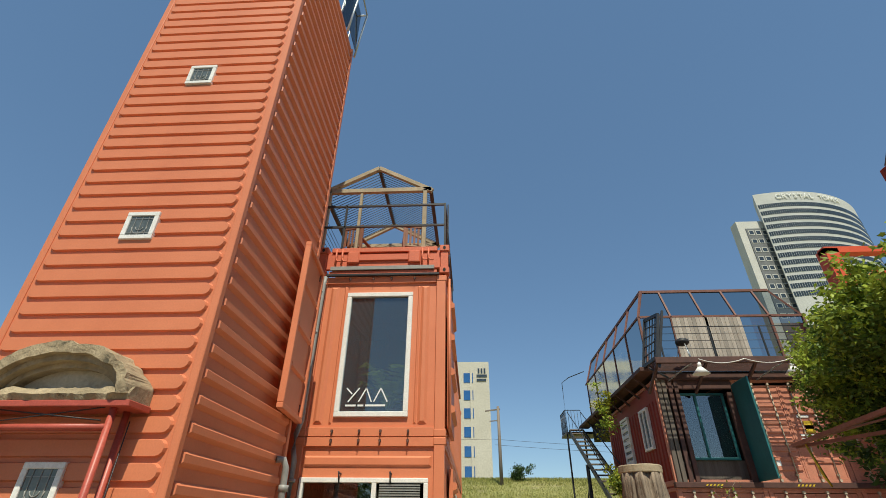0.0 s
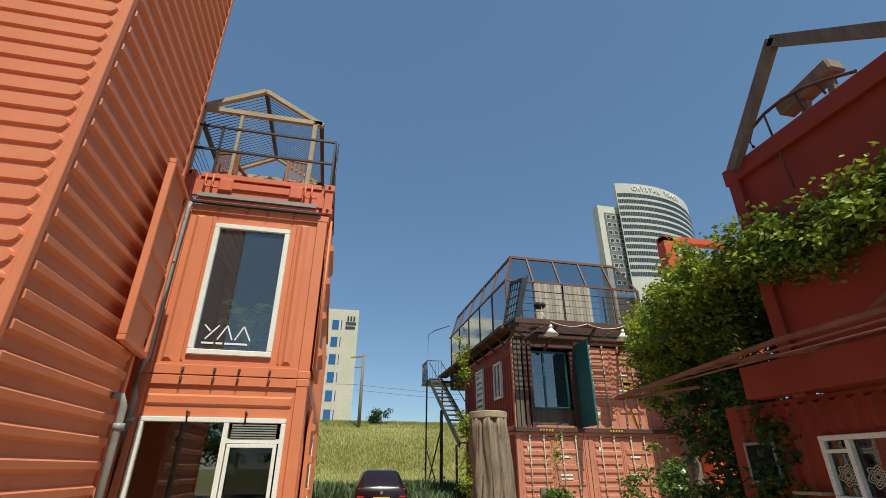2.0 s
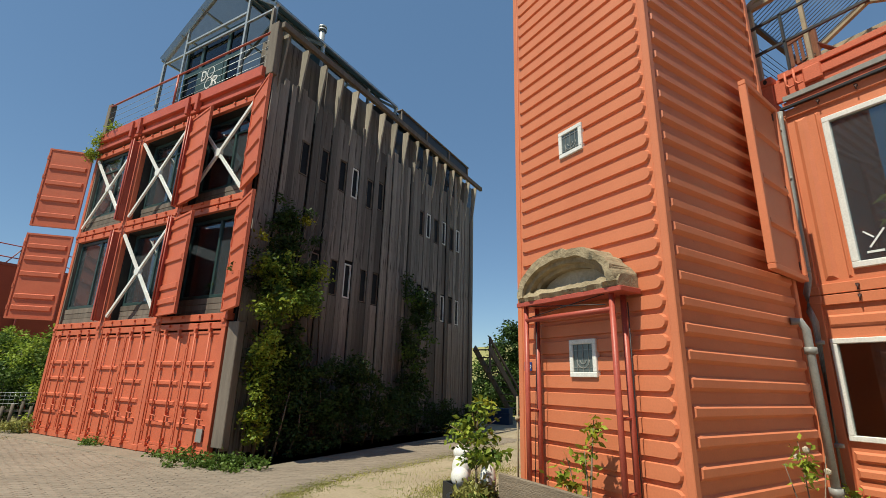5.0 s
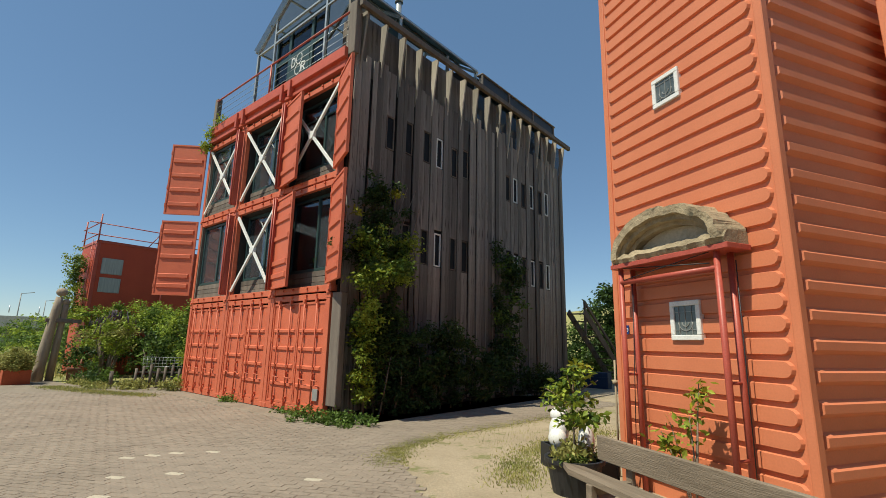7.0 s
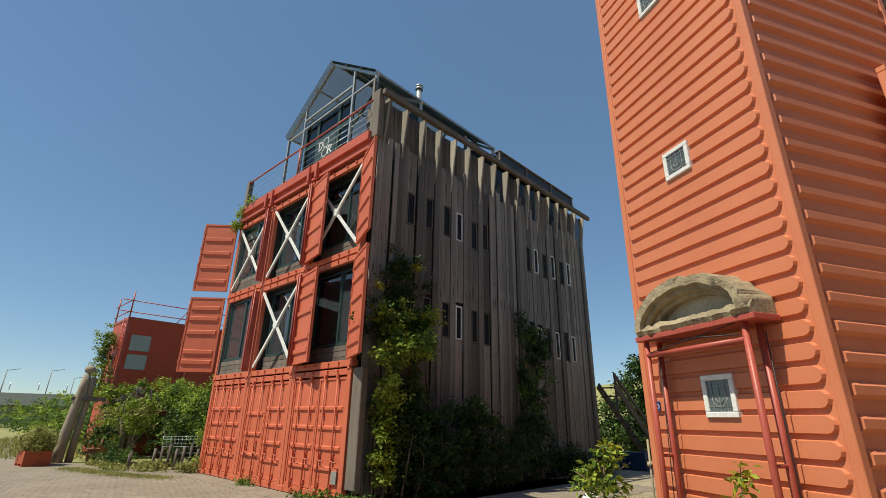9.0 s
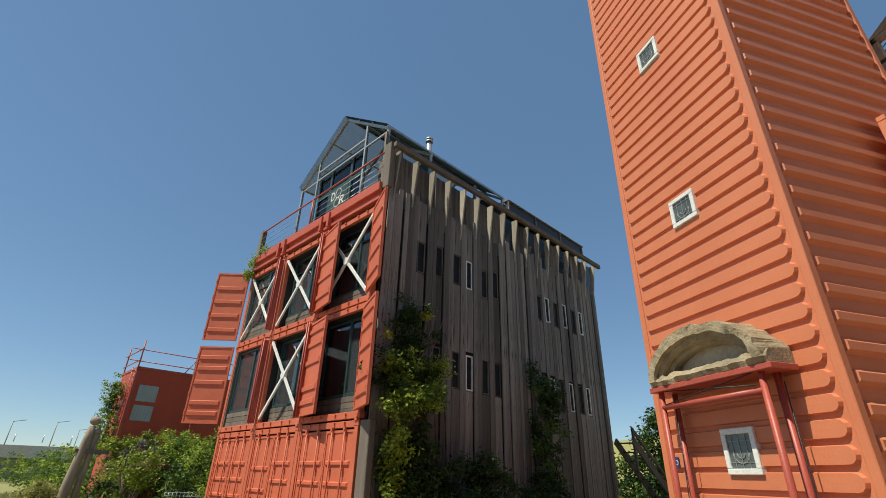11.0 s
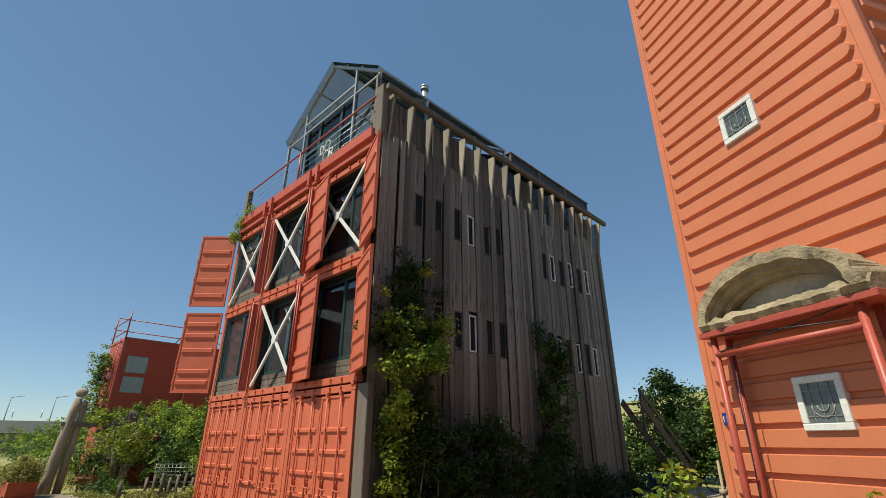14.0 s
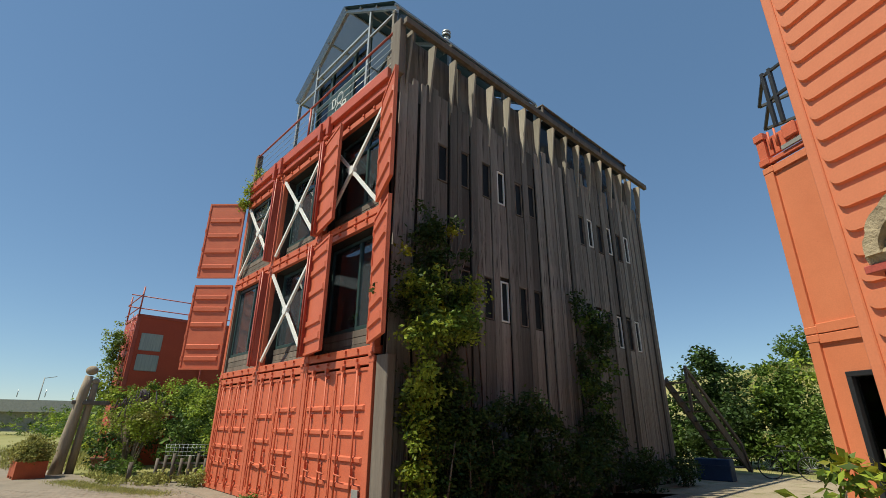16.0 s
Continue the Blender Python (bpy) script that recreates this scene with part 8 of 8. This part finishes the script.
def grass_strip(line, width, n, size, seed, label):
    """Tufts along a line of points, thinning out to both sides."""
    g = np.random.default_rng(seed)
    verts = []
    for k in range(n):
        q = int(g.integers(0, len(line) - 1))
        t, (x0, y0), (x1, y1) = g.uniform(), line[q], line[q + 1]
        x, y = x0 + (x1 - x0) * t + g.normal(0, width), y0 + (y1 - y0) * t + g.normal(0, width)
        a, h = g.uniform(0, 6.283), size * g.uniform(0.4, 1.5)
        dx, dy = 0.007 * math.cos(a), 0.007 * math.sin(a)
        verts += [(x - dx, y - dy, 0.012), (x + dx, y + dy, 0.012), (x + g.normal(0, h * 0.5), y + g.normal(0, h * 0.5), 0.012 + h)]
    me = bpy.data.meshes.new("grass_strip")
    me.from_pydata(verts, [], [(3 * k, 3 * k + 1, 3 * k + 2) for k in range(n)])
    me.materials.append(GRASS_LEAF)
    return tagged(new("grass_strip", me), label, "grass", kind="stuff")


grass_strip([(-6.3, 1.7), (-7.2, 2.1), (-8.05, 3.2), (-9.0, 5.3), (-10.3, 8.0)], 0.15, 9000, 0.020, 41, "thin worn grass strip beside the paving")
grass_strip([(-5.0, 2.9), (-6.0, 3.5), (-6.9, 4.6), (-7.6, 6.4)], 0.18, 5000, 0.028, 42, "tufts of grass on the sandy yard")
grass_strip([(-18.6, -6.0), (-16.6, -4.2), (-15.3, -2.6)], 0.2, 7000, 0.04, 43, "dry grass verge before the shrubs")
grass("yard_grass", 3500, (-0.2, 0.75, 9.7, 20), 0.08, GRASS_LEAF, 9, "short grass beside the track")
grass("yard_grass", 4000, (3.1, 4.6, 14.5, 21), 0.10, GRASS_LEAF, 10, "short grass beside the track")
grass("field_grass", 14000, (-48, -22, -16, -6), 0.22, GRASS_LEAF, 12, "short grass by the field path")
# yellow-green climber on the outside stair
sc = thing("stair_climber", "yellow-green climber on the outside stair", "climber")
leaves("foliage", LEAF_YELLOW, sc, [((4.9, 17.2, 1.2), (0.35, 0.5, 1.1)), ((4.8, 17.6, 2.8), (0.3, 0.5, 0.9)), ((4.9, 18.0, 4.4), (0.3, 0.5, 0.7)), ((5.0, 18.6, 5.8), (0.35, 0.5, 0.5))], 1000, 0.12, 91, shell=0.6)
leaves("green_foliage", LEAF_LIGHT, sc, [((4.9, 17.2, 1.3), (0.35, 0.5, 1.2)), ((4.8, 17.6, 2.9), (0.3, 0.5, 0.9)), ((4.9, 18.2, 5.0), (0.35, 0.5, 0.9)), ((5.0, 18.6, 6.2), (0.4, 0.5, 0.5))], 1200, 0.12, 92, shell=0.6)

# ---- gravel by the house and trees behind the yard ----
sheet("gravel", [(2.9, 11.4), (5.0, 10.6), (12, 11.5), (12, 14.9), (4.9, 14.9), (3.6, 15.6), (2.9, 13.5)], 0.016, material("pale_shell_gravel", (0.50, 0.43, 0.34), (0.38, 0.32, 0.24), rough=0.95, scale=3, grain=60, bump=0.9), "pale shell gravel before the container house", "gravel")
g = np.random.default_rng(17)
n = 9000
gx, gy = g.uniform(2.8, 9.5, n), g.uniform(10.8, 14.9, n)
gs = g.uniform(0.012, 0.035, n)
base = np.array([(1, 0, 0), (-0.5, 0.87, 0), (-0.5, -0.87, 0), (0.1, 0.1, 0.9)])
rot = g.uniform(0, 6.283, n)
pv = []
for x, y, q, a in zip(gx, gy, gs, rot):
    z = ground_z(x, y) + 0.014
    for b in base:
        pv.append((x + q * (b[0] * math.cos(a) - b[1] * math.sin(a)), y + q * (b[0] * math.sin(a) + b[1] * math.cos(a)), z + q * b[2]))
pf = []
for k in range(n):
    o = 4 * k
    pf += [(o, o + 1, o + 3), (o + 1, o + 2, o + 3), (o + 2, o, o + 3)]
me = bpy.data.meshes.new("pebbles")
me.from_pydata(pv, [], pf)
me.materials.append(material("pale_pebbles", (0.55, 0.49, 0.41), (0.36, 0.30, 0.24), rough=0.9, scale=9, grain=40, bump=0, island=0.4))
tagged(new("pebbles", me), "loose pale pebbles before the container house", "gravel", kind="stuff")

for k, (x, y, h) in enumerate(((-16, -24, 8), (-9, -21, 7), (-3, -23, 8.5), (3, -21, 7.5), (9, -23, 8), (15, -20, 7))):
    tree = thing("boundary_tree", "leafy green tree at the far edge of the yard", "tree", pose(x, y, 0), "trees behind the yard")
    bm = B()
    tube(bm, [(0, 0, 0), (0.1, 0.05, h * 0.35), (-0.1, 0, h * 0.7)], [0.22, 0.16, 0.06], 8)
    for a in range(5):
        tube(bm, [(0, 0, h * 0.3), (1.2 * math.cos(a * 1.26), 1.2 * math.sin(a * 1.26), h * 0.6)], [0.08, 0.03], 6)
    part("trunk", bm, BARK, tree)
    leaves("crown", LEAF, tree, [((0, 0, h * 0.62), (2.6, 2.4, h * 0.3)), ((1.6, 0.3, h * 0.45), (1.8, 1.7, h * 0.2)), ((-1.7, -0.2, h * 0.42), (1.8, 1.7, h * 0.22))], 4200, 0.3, 200 + k)

# ---- paving bricks ----
bw_m, bh_m = 0.205, 0.1
bmk = B()
box(bmk, 0, 0, 0, bw_m - 0.004, bh_m - 0.004, 0.009, 0.002)
brick_me = bpy.data.meshes.new("brick")
bmk.to_mesh(brick_me)
bmk.free()
brick_me.materials.append(PAVE)
pale_me = brick_me.copy()
pale_me.materials.clear()
pale_me.materials.append(PLASTER)
pav = bpy.data.objects["pavement"]
POLY = [(-40, -14.2), (-20, -14), (-6, -12), (2, -10), (2, 0.2), (-5.0, 1.7), (-7.15, 1.85), (-8.0, 3.05), (-8.9, 5.1), (-11.1, 9.6), (-12.9, 8.9), (-9.3, 2.2), (-9.6, 1.4), (-10.2, 0.7), (-16.4, -2.9), (-19.5, -6.0), (-24, -9.5), (-34, -13)]


def inside(x, y):
    c = False
    for (x0, y0), (x1, y1) in zip(POLY, POLY[1:] + POLY[:1]):
        if (y0 > y) != (y1 > y) and x < (x1 - x0) * (y - y0) / (y1 - y0) + x0:
            c = not c
    return c


ca, sa = math.cos(radians(58.35)), math.sin(radians(58.35))
verts, faces, singles = [], [], 0
brng = random.Random(3)
for j in range(-120, 150):
    for i in range(-75, 75):
        a, b2 = (i + 0.5 * (j % 2)) * bw_m, j * bh_m
        x, y = -9 + a * ca - b2 * sa, -2.5 + a * sa + b2 * ca
        if not (-16.8 < x < 1.5 and -7.5 < y < 9.5) or not inside(x, y) or math.hypot(x + 0.3, y) < 1.5:
            continue
        z = 0.010 + brng.uniform(0, 0.004)
        if singles < 300 and -8.2 < x < -5.6 and -1.6 < y < 1.5:
            ob = new("brick", pale_me if singles % 37 == 5 else brick_me)
            ob.parent = pav
            ob.location = (x, y, z)
            ob.rotation_euler = (brng.uniform(-0.01, 0.01), brng.uniform(-0.008, 0.008), radians(58.35) + brng.uniform(-0.012, 0.012))
            singles += 1
            continue
        k = len(verts)
        t = 0.002 * brng.uniform(-1, 1)
        for dx, dy, dz in ((0, 0, 0), (bw_m - 0.004, 0, 0), (bw_m - 0.004, bh_m - 0.004, 0), (0, bh_m - 0.004, 0)):
            verts.append((x + dx * ca - dy * sa, y + dx * sa + dy * ca, z))
        for dx, dy in ((0.002, 0.002), (bw_m - 0.012, 0.002), (bw_m - 0.012, bh_m - 0.012), (0.002, bh_m - 0.012)):
            verts.append((x + dx * ca - dy * sa, y + dx * sa + dy * ca, z + 0.008 + (t if dx > 0.1 else -t)))
        faces += [(k + 4, k + 5, k + 6, k + 7), (k, k + 1, k + 5, k + 4), (k + 1, k + 2, k + 6, k + 5), (k + 2, k + 3, k + 7, k + 6), (k + 3, k, k + 4, k + 7)]
me = bpy.data.meshes.new("brick_field")
me.from_pydata(verts, [], faces)
me.materials.append(PAVE)
rest = new("brick_field", me)
rest.parent = pav
rest["kind"] = "stuff"
